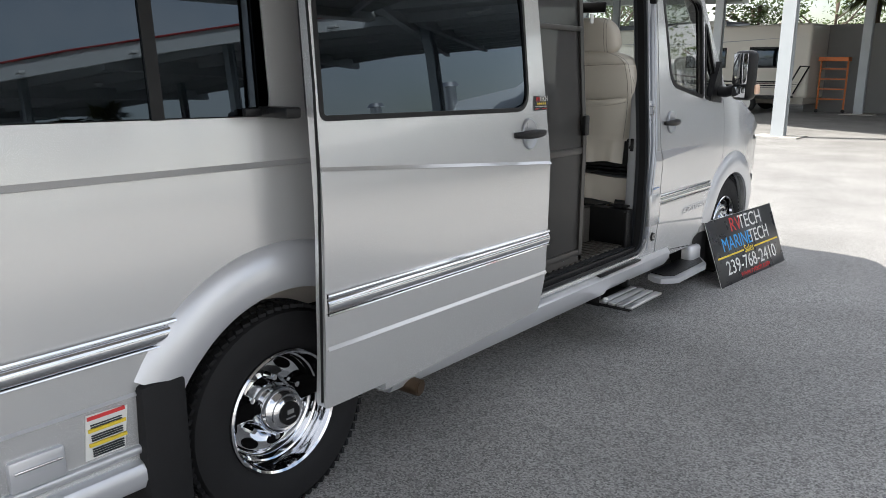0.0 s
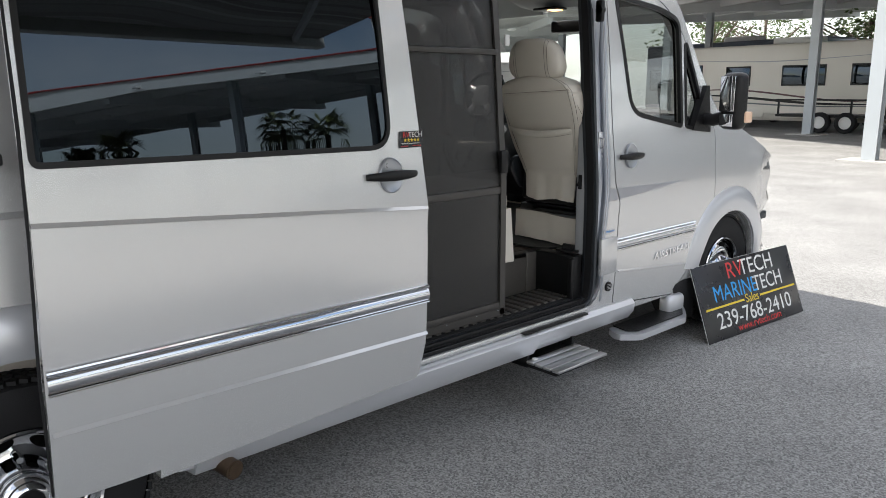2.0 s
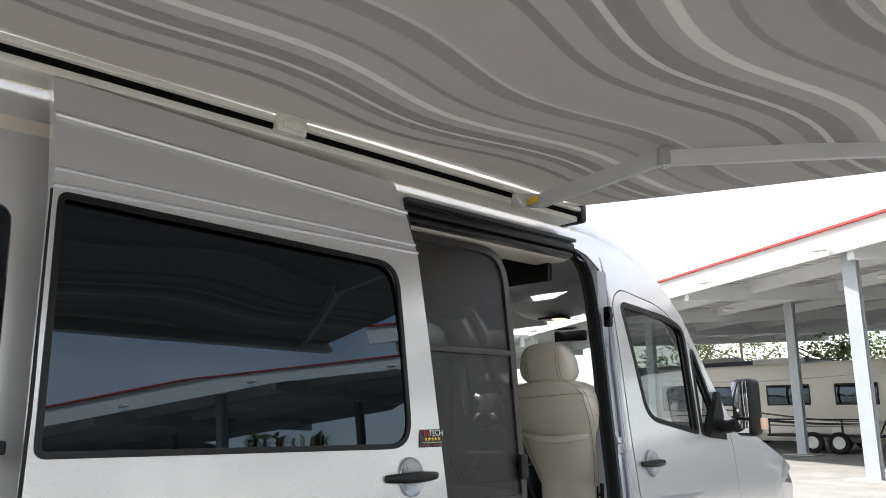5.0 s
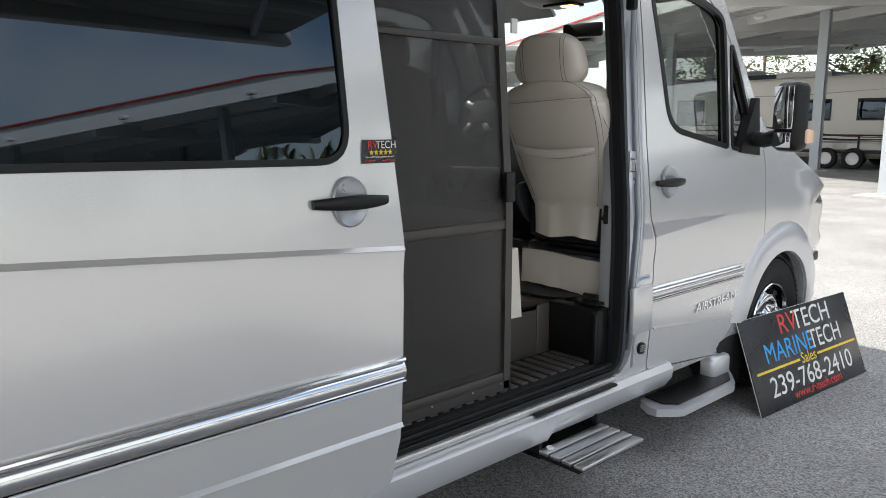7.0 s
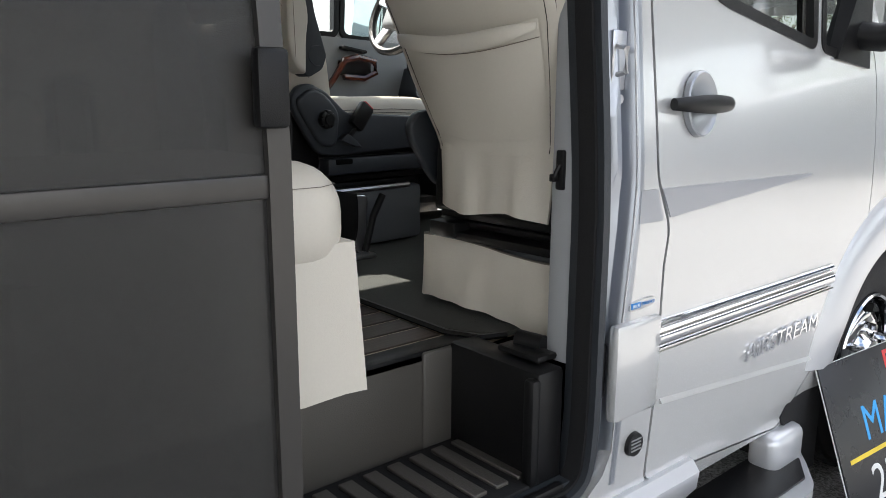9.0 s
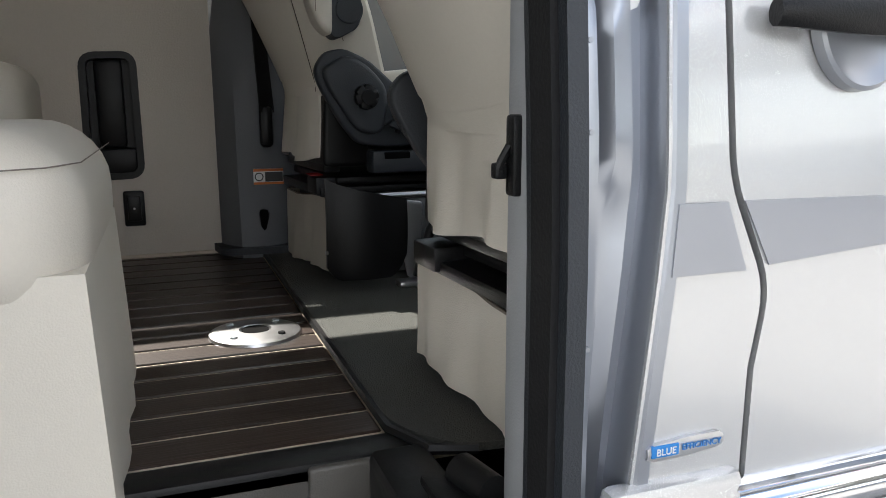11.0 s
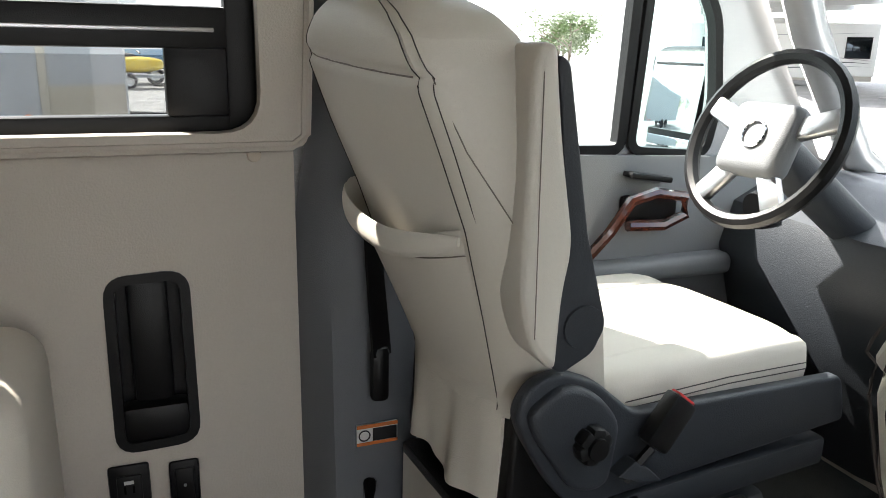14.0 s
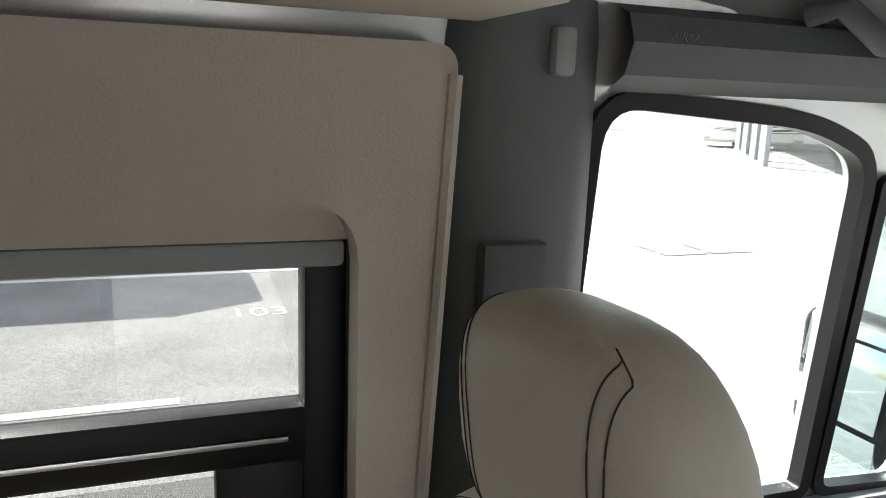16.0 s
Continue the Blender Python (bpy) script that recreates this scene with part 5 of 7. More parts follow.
# ---- seats ----
# the backrest: rear face, half width of the rear panel, half width over the bolsters
back_y = lerp_table([(1.02, -1.452), (1.2, -1.452), (1.35, -1.50), (1.49, -1.545), (1.6, -1.59), (1.70, -1.628), (1.80, -1.655)])
panel_w = lerp_table([(1.02, 0.14), (1.2, 0.162), (1.35, 0.192), (1.49, 0.214), (1.6, 0.222), (1.70, 0.218), (1.74, 0.198), (1.77, 0.155), (1.785, 0.11), (1.80, 0.05)])
back_w = lerp_table([(1.02, 0.195), (1.15, 0.215), (1.26, 0.24), (1.36, 0.268), (1.5, 0.272), (1.62, 0.262), (1.70, 0.245), (1.74, 0.225), (1.77, 0.188), (1.785, 0.15), (1.80, 0.09)])


def crown(z):
    """How far the top of the backrest has rolled over, 0..1."""
    return min(1.0, max(0.0, (z - 1.715) / 0.085))


def rear(u, z, off=0.0):
    """A place on the back's rear face; u across -1..1 from stitch to stitch, a little more round the corner."""
    v = min(1.0, abs(u))
    seam = 0.008 * math.exp(-((z - 1.70 + 0.012 * u) / 0.008) ** 2)
    y = back_y(z) - 0.024 * (1 - v ** 2.6) + 0.05 * (1 - math.sqrt(max(0.0, 1 - crown(z) ** 2))) + seam
    y += max(0.0, abs(u) - 1) * panel_w(z) * 0.9
    return (u * panel_w(z), y - off, z)


def cab_seat(cx, dy, inner, yaw, zmap, label, broad=1.0, pocket=-1.10):
    """A cab seat; inner: the side of its armrest and levers; zmap: its height setting."""
    s = thing("cab_seat", (cx, -1.2 + dy, Z0), label, "seat", "front seats")
    ca, sa = math.cos(radians(yaw)), math.sin(radians(yaw))

    def put(name, bm, material, parent, note=""):
        for v in bm.verts:
            x, y = v.co.x * inner * broad, v.co.y + 1.45
            v.co = Vector((cx + x * ca - y * sa, -1.45 + dy + x * sa + y * ca, zmap(v.co.z)))
        return part(name, bm, material, parent, note)

    zs = [1.175, 1.18, *np.arange(1.19, 1.66, 0.03), *np.arange(1.66, 1.735, 0.005), *np.arange(1.735, 1.80, 0.0065), 1.80]
    rows = []
    for z in zs:
        w, p, c = back_w(z), panel_w(z), crown(z)
        d = math.sqrt(max(0.05, 1 - 0.75 * c * c))
        y0 = rear(1.0, z)[1]
        row = [rear(u, z) for u in np.linspace(-1, 1, 25)]
        side = [(p + (w - p) * 0.2, 0.008), (p + (w - p) * 0.62, 0.032), (w * 0.985, 0.072), (w, 0.112), (w * 0.975, 0.155), (w * 0.88, 0.172), (w * 0.70, 0.155), (w * 0.42, 0.132)]
        row += [(x, y0 + h * d, z) for x, h in side] + [(0.0, y0 + 0.126 * d, z)] + [(-x, y0 + h * d, z) for x, h in side[::-1]]
        rows.append(row)
    bk = put("backrest", loft(rows, True), LEATHER, s, "beige leather backrest with twin-needle seams")
    for sgn in (1, -1):
        for u in (0.975, 1.055):
            put("stitching", tube([rear(sgn * u, z, 0.0008) for z in np.linspace(1.185, 1.795, 64)], 0.0009, 5), STITCH, bk)
        put("bolster_seam", tube([(sgn * (panel_w(z) + (back_w(z) - panel_w(z)) * q), rear(1.0, z)[1] + h, z) for z, q, h in ((1.69, 0.25, 0.010), (1.6, 0.50, 0.024), (1.5, 0.80, 0.050), (1.4, 0.95, 0.066), (1.3, 0.99, 0.074))], 0.0010, 5), SEAM, bk)
    put("seam", tube([rear(u, 1.70 - 0.012 * u, 0.0) for u in np.linspace(-0.98, 0.92, 24)], 0.0016, 5), SEAM, bk)
    # map pocket: slack, with a padded sagging lip
    us = np.linspace(pocket, 0.95, 25)
    top = lambda u: 1.494 - 0.034 * (1 - min(1.0, u * u))
    slack = lambda u, t: 0.003 + 0.032 * (1 - t) ** 1.5 * max(0.0, 1 - abs((u + 0.08) / 1.02) ** 5)
    prow = [[rear(u, top(u) + (1.205 + 0.03 * (u * u) - top(u)) * t, slack(u, t) + 0.004 * math.sin(3 * u + 5 * t) * t * (1 - t)) for u in us] for t in np.linspace(0, 1, 15)]
    put("map_pocket", loft(prow), LEATHER, bk, "slack leather map pocket")
    lip = []
    for i, p in enumerate(prow[0]):
        thin = 0.35 + 0.65 * (1 - abs(i / 12 - 1) ** 5)
        lip.append([(p[0], p[1] + 0.006 * thin * math.cos(a) - 0.002, p[2] - 0.017 + 0.021 * thin * math.sin(a)) for a in np.linspace(0, 2 * math.pi, 12, endpoint=False)])
    put("pocket_lip", loft(lip, True), LEATHER, bk, "padded pocket lip")
    put("pocket_seam", tube([rear(u, top(u) - 0.039, slack(u, 0.12) + 0.001) for u in us], 0.0010, 5), SEAM, bk)
    # loose flap below the backrest
    fl_ = []
    for t in np.linspace(0, 1, 10):
        fl_.append([(u * (0.166 - 0.008 * t), -1.468 - 0.010 * t + (0.007 * math.sin(u * 6 + t * 2.5) + 0.004 * math.sin(u * 13)) * t + 0.02 * abs(u) ** 4, 1.222 - 0.205 * t + 0.02 * (1 - t) * u * u - 0.008 * t * math.sin(u * 4)) for u in np.linspace(-1, 1, 25)])
    put("seat_flap", solidify(loft(fl_), (0, 0.006, 0)), LEATHER, s, "beige leather flap hanging below the backrest")
    put("flap_seam", tube([(x, y - 0.001, z + 0.001) for x, y, z in fl_[0]], 0.0011, 5), SEAM, s)
    put("back_shell", slab(rounded([(-1.45, 1.0), (-1.33, 1.0), (-1.33, 1.2), (-1.44, 1.2)], 0.02), -0.19, 0.19, 0.01), BLACK, s)
    # headrest: a broad pad, fuller at the top, with a wrap-round stitched rear panel
    hz, hy = 1.894, -1.60
    f = lambda v, e: math.copysign(abs(v) ** e, v)
    hrow = []
    for i in range(19):
        q = -math.pi / 2 + math.pi * i / 18
        zz, rr = f(math.sin(q), 0.62), abs(math.cos(q)) ** 0.5
        wid = 0.162 - 0.020 * zz - 0.02 * zz * zz
        hrow.append([(wid * rr * f(math.cos(a), 0.6), hy - 0.018 * zz + 0.068 * rr * f(math.sin(a), 0.68), hz + 0.124 * zz) for a in np.linspace(0, 2 * math.pi, 32, endpoint=False)])
    hb = loft(hrow, True, False)
    bmesh.ops.remove_doubles(hb, verts=hb.verts, dist=1e-4)
    hr = put("headrest", hb, LEATHER, s, "beige leather headrest with twin stitching")
    for sgn in (1, -1):
        for k in (0.60, 0.70):
            path = []
            for q in np.linspace(-1.15, 1.12, 40):
                zz, rr = f(math.sin(q), 0.62), abs(math.cos(q)) ** 0.5
                wid = (0.162 - 0.020 * zz - 0.02 * zz * zz) * rr
                x = min(0.150 * k, wid * 0.94)
                cs = (x / max(wid, 1e-4)) ** (1 / 0.6)
                path.append((sgn * x, hy - 0.018 * zz - 0.068 * rr * max(0.0, 1 - cs * cs) ** 0.34 - 0.0008, hz + 0.124 * zz))
            put("stitching", tube(path, 0.0008, 5), STITCH, hr)
    for d in (-0.065, 0.065):
        put("headrest_post", cyl((d, -1.60, 1.76), (d, -1.60, 1.84), 0.008, 0.008, 10), ALU, hr)
        put("post_collar", sup(d, -1.60, 1.80, 0.026, 0.020, 0.012, 0.7, 16, 8), BLACK, hr)
    # cushion with stitched border
    cu = put("cushion", add(sup(0, -1.07, 1.150, 0.235, 0.285, 0.085, 0.42, 36, 14), sup(0.185, -1.08, 1.175, 0.050, 0.26, 0.068, 0.5, 18, 10), sup(-0.185, -1.08, 1.175, 0.050, 0.26, 0.068, 0.5, 18, 10)), LEATHER, s, "beige leather seat cushion")
    for dz in (0.0, 0.012):
        put("stitching", tube([(0.2365, -1.27, 1.185 + dz), (0.2375, -1.05, 1.188 + dz), (0.2355, -0.86, 1.18 + dz)], 0.0011, 5), STITCH, cu)
    # base, recliner cover, levers
    put("seat_base", box(-0.225, -1.34, 1.04, 0.205, -0.78, 1.135, 0.03, 3), GREYD, s, "dark slate plastic seat base")
    COVER = rounded([(-1.487, 1.235), (-1.46, 1.275), (-1.412, 1.284), (-1.35, 1.258), (-1.27, 1.19), (-1.07, 1.18), (-0.79, 1.165), (-0.765, 1.07), (-1.32, 1.05), (-1.385, 1.06), (-1.425, 1.11), (-1.475, 1.195)], 0.02)
    cov = put("side_cover", slab(COVER, 0.235, 0.262, 0.008), GREYD, s, "slate plastic recliner cover")
    put("cover_dome", slab(rounded([(-1.473, 1.235), (-1.412, 1.272), (-1.355, 1.246), (-1.305, 1.19), (-1.32, 1.08), (-1.385, 1.085), (-1.46, 1.195)], 0.03), 0.25, 0.276, 0.012), GREYD, cov)
    put("side_rail", box(0.20, -1.345, 0.985, 0.258, -0.80, 1.042, 0.01), GREYD, s, "slate lower side moulding")
    put("rail_notch", box(0.235, -1.315, 1.02, 0.2605, -1.245, 1.038, 0.004), GAP, s)
    knob = bmesh.new()
    for k in range(3):
        add(knob, moved(box(-0.013, -0.030, -0.013, 0.013, 0.030, 0.013, 0.008), Matrix.Translation((0.285, -1.368, 1.171)) @ Matrix.Rotation(k * math.pi / 3 + 0.3, 4, 'X')))
    add(knob, cyl((0.265, -1.368, 1.171), (0.303, -1.368, 1.171), 0.020, 0.017, 18))
    put("recliner_knob", knob, BLACK, s, "black star-shaped recliner knob")
    bk_m = Matrix.Translation((0.285, -1.228, 1.178)) @ Matrix.Rotation(radians(-38), 4, 'X')
    buckle = put("belt_buckle", moved(box(-0.015, -0.027, -0.045, 0.015, 0.027, 0.045, 0.008), bk_m), BLACK, s, "black belt buckle with a red button")
    put("release_button", moved(box(-0.010, -0.020, 0.043, 0.010, 0.020, 0.048, 0.002), bk_m), REDP, buckle)
    put("buckle_stalk", tube([(0.275, -1.288, 1.085), (0.28, -1.273, 1.115), (0.285, -1.253, 1.14)], 0.008, 6), BLACK, buckle)
    put("stalk_shield", slab([(-1.315, 1.105), (-1.27, 1.085), (-1.225, 1.075), (-1.25, 1.10), (-1.285, 1.125)], 0.262, 0.288, 0.003), GREYD, buckle)
    # slides and pedestal
    for x0, y0, z0, x1, y1, z1 in ((-0.23, -1.42, 0.955, 0.20, -0.85, 0.975), (-0.20, -1.46, 0.925, 0.19, -0.88, 0.95), (0.10, -1.47, 0.93, 0.185, -1.36, 0.975), (-0.2, -1.445, 0.985, 0.17, -1.40, 1.02)):
        put("seat_rail", box(x0, y0, z0, x1, y1, z1, 0.006), BLACK, s, "black seat slide rail")
    put("rail_bar", tube([(0.20, -1.42, 0.915), (0.215, -1.30, 0.925), (0.215, -0.95, 0.925)], 0.010, 8), ALU, s, "bright steel slide rail")
    sk = []
    for t in np.linspace(0, 1, 8):
        line = []
        for k in range(33):
            q = -1 + 2 * k / 32
            x, yy = q * 0.285, -1.442
            if abs(q) > 0.86:
                x, yy = math.copysign(0.245, q), -1.442 + (abs(q) - 0.86) / 0.14 * 0.12
            line.append((x * (1 - 0.012 * t), yy - 0.010 * t + (0.005 * math.sin(q * 8 + 2 * t) + 0.003 * math.sin(q * 19)) * (0.3 + t), 0.912 - 0.185 * t + 0.010 * math.sin(q * 3)))
        sk.append(line)
    skirt = put("base_skirt", solidify(loft(sk), (0, 0.008, 0)), LEATHER, s, "beige leather skirt round the pedestal")
    put("skirt_hem", tube([(x, y + 0.003, z + 0.001) for x, y, z in sk[0]], 0.0035, 6), SEAM, skirt)
    put("pedestal", box(-0.225, -1.41, Z0 + 0.02, 0.215, -0.88, 0.925, 0.02), GREYP, s, "grey seat pedestal")
    return s


drv = cab_seat(-0.49, 0.0, 1, 5.0, lambda z: z, "beige leather driver's seat with folded-up armrest")
ARM = rounded([(-1.482, 1.69), (-1.472, 1.735), (-1.448, 1.732), (-1.436, 1.63), (-1.408, 1.478), (-1.42, 1.418), (-1.424, 1.303), (-1.458, 1.33), (-1.482, 1.40)], [0.03, 0.02, 0.02, 0.05, 0.03, 0.03, 0.02, 0.03, 0.04])
arm = part("armrest", slab(ARM, -0.272, -0.190, 0.012, 4), LEATHER, drv, "beige leather armrest folded upright")
part("armrest_backing", slab(rounded([(-1.446, 1.722), (-1.428, 1.712), (-1.386, 1.492), (-1.348, 1.365), (-1.365, 1.325), (-1.412, 1.300), (-1.43, 1.31), (-1.43, 1.6)], 0.012), -0.262, -0.196, 0.004), GREYD, arm, "dark slate armrest shell")
part("armrest_pivot", cyl((-0.20, -1.385, 1.366), (-0.192, -1.385, 1.366), 0.032, 0.030, 24), GREYD, arm)
part("armrest_seam", tube([(-0.1895, -1.468, 1.70), (-0.1885, -1.466, 1.55), (-0.1885, -1.462, 1.36)], 0.0008, 5), SEAM, arm)
pc = []
for q in np.linspace(0, 1, 14):
    bow = 0.045 * math.sin(math.pi * (0.15 + 0.75 * q))
    y = -1.458 + 0.20 * q
    lo = 0.742 + 0.05 * max(0.0, (q - 0.75) / 0.25) ** 2 + 0.03 * max(0.0, (0.15 - q) / 0.15) ** 2
    hi = 0.985 - 0.055 * q ** 0.7
    pc.append([(-0.185 + bow - 0.03 * abs(h - 0.55) ** 2, y, lo + (hi - lo) * h) for h in np.linspace(0, 1, 9)])
part("pedestal_cover", solidify(loft(pc), (-0.012, 0, 0)), BLACK, drv, "black curved plastic pedestal cover")
part("cover_screw", cyl((-0.17, -1.462, 0.81), (-0.17, -1.456, 0.81), 0.005, 0.005, 10), ALU, drv)
part("rail_label", box(-0.39, -1.462, 0.978, -0.33, -1.43, 0.980), REDP, drv)
part("slide_bracket", slab(rounded([(-1.255, 0.73), (-1.225, 0.73), (-1.215, 0.92), (-1.262, 0.925), (-1.268, 0.80)], 0.012), -0.19, -0.182, 0.002), ALU, drv, "pressed steel bracket beside the pedestal")
part("bracket_foot", box(-0.20, -1.285, Z0 + 0.013, -0.15, -1.20, Z0 + 0.028, 0.006), ALU, drv)
part("gas_strut", tube([(-0.17, -1.16, 0.92), (-0.17, -1.20, 0.85), (-0.17, -1.235, 0.735)], 0.013, 10), BLACK, drv)
part("seat_belt", tube([(-0.745, -1.53, 1.50), (-0.735, -1.52, 1.30), (-0.715, -1.512, 1.13)], 0.02, flat=(0.045, 0.006)), BLACK, drv)
part("belt_anchor", box(-0.735, -1.535, 1.03, -0.705, -1.495, 1.15, 0.014), BLACK, drv)
cab_seat(0.61, 0.045, -1, 3.0, lambda z: 0.98 + (z - 1.02) * 0.89 if z > 1.02 else Z0 + (z - Z0) * 0.875, "beige leather passenger seat with a map pocket behind", 1.08, -0.95)

lounge = thing("lounge_seat", (0.46, -2.18, Z0), "cream leather lounge seat with a gathered skirt", "seat")
part("backrest", add(box(0.205, -2.45, 0.92, 0.762, -1.882, 1.135, 0.092, 7)), LEATHER, lounge, "padded cream leather top")
rows = []
for j in range(8):
    t = j / 7
    z = 0.99 - (0.99 - Z0 - 0.004) * t
    o = 0.004 + 0.012 * t
    loop = [(0.22, -2.44), (0.745, -2.44), (0.742, -1.890), (0.22, -1.890)]
    pts = []
    for i in range(4):
        a, b = Vector(loop[i]), Vector(loop[(i + 1) % 4])
        for k in range(12):
            p = a.lerp(b, k / 12)
            c = Vector((0.46, -2.16))
            pts.append((p.x + (o + 0.004 * t * math.sin(k * 2.1 + i)) * (1 if p.x > c.x else -1), p.y + (o + 0.004 * t * math.sin(k * 1.7)) * (1 if p.y > c.y else -1), z))
    rows.append(pts)
part("skirt", loft(rows, True), LEATHER, lounge, "gathered leather skirt")
part("stitching", tube([(0.754, -2.40, 1.095), (0.756, -1.96, 1.095), (0.728, -1.914, 1.095), (0.66, -1.888, 1.095), (0.22, -1.886, 1.095)], 0.0008, 5), SEAM, lounge)
l2 = thing("lounge_seat", (-0.62, -2.5, Z0), "cream leather lounge seat beside the far wall", "seat")
part("backrest", box(-0.80, -2.80, 0.80, -0.42, -2.10, 1.26, 0.07, 5), LEATHER, l2)
part("skirt", box(-0.79, -2.78, Z0, -0.44, -2.12, 0.84, 0.02), LEATHER, l2)

# ---- awning ----
aw = thing("awning", (1.0, -3.4, 2.5), "rolled-out grey striped awning with folding metal arms", "awning")
for x0, z0, x1, z1 in ((0.83, 2.47, 0.96, 2.50), (0.86, 2.52, 0.985, 2.545), (0.84, 2.502, 0.878, 2.60)):
    part("wall_rail", box(x0, -5.6, z0, x1, -1.70, z1, 0.006), RAILW, aw, "cream aluminium awning case rail")
part("rail_gap", box(0.88, -5.6, 2.50, 0.965, -1.71, 2.52), GAP, aw)
part("rail_bracket", add(box(0.95, -3.52, 2.485, 1.0, -3.40, 2.56, 0.006), box(0.98, -3.50, 2.50, 1.01, -3.42, 2.53, 0.004)), RAILW, aw, "cream rail bracket")
part("rail_end_cap", box(0.83, -1.705, 2.465, 0.99, -1.655, 2.60, 0.015), BLACK, aw)
cz = lambda x: 2.555 - 0.105 * (x - 1.0) + 0.02 * math.sin((x - 1) * 1.6)
rows = []
for i in range(15):
    x = 0.97 + (2.86 - 0.97) * i / 14
    rows.append([(x, y, cz(x) - 0.02 * math.sin(math.pi * i / 14) + 0.008 * math.sin(y * 2.2 + x)) for y in np.linspace(-5.55, -1.70, 22)])
part("canvas", solidify(loft(rows), (0, 0, 0.004)), CLOTH, aw, "grey canvas with wavy light and dark stripes")
part("lead_rail", box(2.83, -5.6, 2.285, 2.92, -1.66, 2.385, 0.015), RAILW, aw, "cream lead rail")
part("support_arm", tube([(1.0, -2.25, 2.47), (1.22, -2.32, 2.41), (1.87, -2.43, 2.42)], 0.03, flat=(0.03, 0.06)), ARMG, aw, "grey folding arm")
part("support_arm", tube([(1.87, -2.43, 2.415), (2.4, -2.14, 2.38), (2.86, -1.90, 2.34)], 0.03, flat=(0.028, 0.055)), ARMG, aw, "grey folding arm")
part("arm_joint", add(cyl((1.88, -2.43, 2.383), (1.88, -2.43, 2.452), 0.026, 0.026, 16), cyl((1.88, -2.43, 2.375), (1.88, -2.43, 2.46), 0.010, 0.010, 10)), ALU, aw, "bright elbow joint")
part("arm_label", moved(box(-0.045, -0.0165, -0.015, 0.045, -0.0155, 0.015), Matrix.Translation((1.18, -2.315, 2.42)) @ Matrix.Rotation(radians(-17), 4, 'Z')), YELLOW, aw)
part("support_arm", tube([(1.0, -5.2, 2.47), (1.87, -5.0, 2.42), (2.86, -5.4, 2.34)], 0.03, flat=(0.03, 0.06)), ARMG, aw, "grey folding arm")

# ---- sign ----
sg = thing("sale_sign", (1.2, 0.1, 0), "black dealer sign board leaning against the front wheel", "sign")
bl, br, tl = Vector((1.176, -0.462, 0.002)), Vector((1.262, 0.625, 0.002)), Vector((1.006, -0.395, 0.472))
sgu0 = tl - bl
W_, H_ = 1.20, 0.50
rdir = (br - bl).normalized()
udir = (sgu0 - rdir * sgu0.dot(rdir)).normalized()
SM = frame_m(bl, rdir, udir)
part("board", moved(box(0, 0, -0.006, W_, H_, 0.0, 0.001), SM), BOARD, sg, "black printed board")
part("board_edge", moved(box(-0.003, -0.002, -0.008, W_ + 0.003, H_ + 0.002, -0.0055), SM), WHITE, sg)
tx = lambda s, size, x, y, m_, st=1.0: text(s, size, SM @ Matrix.Translation((x, y, 0.0005)), m_, "sign_word", sg, 0.0005, st)
SKY = mat("sky_blue_print", (0.03, 0.33, 0.72), 0.5, 0, 0.03, 6)
tx("RV", 0.155, 0.47, 0.375, REDP, 1.1)
tx("TECH", 0.155, 0.745, 0.375, WHITE, 1.1)
tx("MARINE", 0.150, 0.43, 0.245, SKY, 0.98)
tx("TECH", 0.150, 0.84, 0.245, WHITE, 1.0)
part("sign_line", moved(box(0.05, 0.203, 0, 0.50, 0.216, 0.001), SM), YELLOW, sg)
part("sign_line", moved(box(0.70, 0.203, 0, 1.17, 0.216, 0.001), SM), YELLOW, sg)
tx("Sales", 0.085, 0.60, 0.185, YELLOW, 1.0)
tx("239-768-2410", 0.150, 0.61, 0.070, WHITE, 1.1)
tx("www.rvtech.com", 0.072, 0.63, 0.020, REDP, 1.1)
part("anchor_mark", moved(add(cyl((0.905, 0.30, 0.0), (0.905, 0.30, 0.0015), 0.026, 0.026, 20)), SM), BOARD, sg)
part("camper_mark", moved(add(box(0.745, 0.41, 0.0, 0.785, 0.455, 0.0015, 0.0)), SM), BOARD, sg)


# ---- parking lot ----
for i, (x, y0, y1) in enumerate(((-5.3, -14, -1.87), (-9.2, -14, 6.0), (-12.8, -14, 6.5), (-16.2, -14, 7.0), (-19.7, -14, 7.5), (-23.2, -14, 8.0))):
    solo("parking_line", box(x - 0.055, y0, 0.0, x + 0.055, y1, 0.006), WHITE, kind="structure")
for s, dy in (("1", -0.20), ("0", 0.0), ("3", 0.20)):
    o = text(s, 0.42, frame_m((-7.28, -1.07 + dy, 0.005), (0, 1, 0), (-1, 0, 0)), WHITE, "painted_number", None, 0.001)
    tagged(o, kind="structure")
for k in range(2):
    g = thing("drain_grate", (-9.4, 5.4 + k * 0.85, 0), "rusty steel drain grate set flush in the pavement", "drain grate", "drain grates")
    part("grate_frame", box(-9.75, 5.0 + k * 0.85, 0.0, -9.0, 5.78 + k * 0.85, 0.006), BRASS, g)
    for j in range(9):
        part("grate_bar", box(-9.72, 5.05 + k * 0.85 + j * 0.08, 0.005, -9.03, 5.09 + k * 0.85 + j * 0.08, 0.012), STEELG, g)

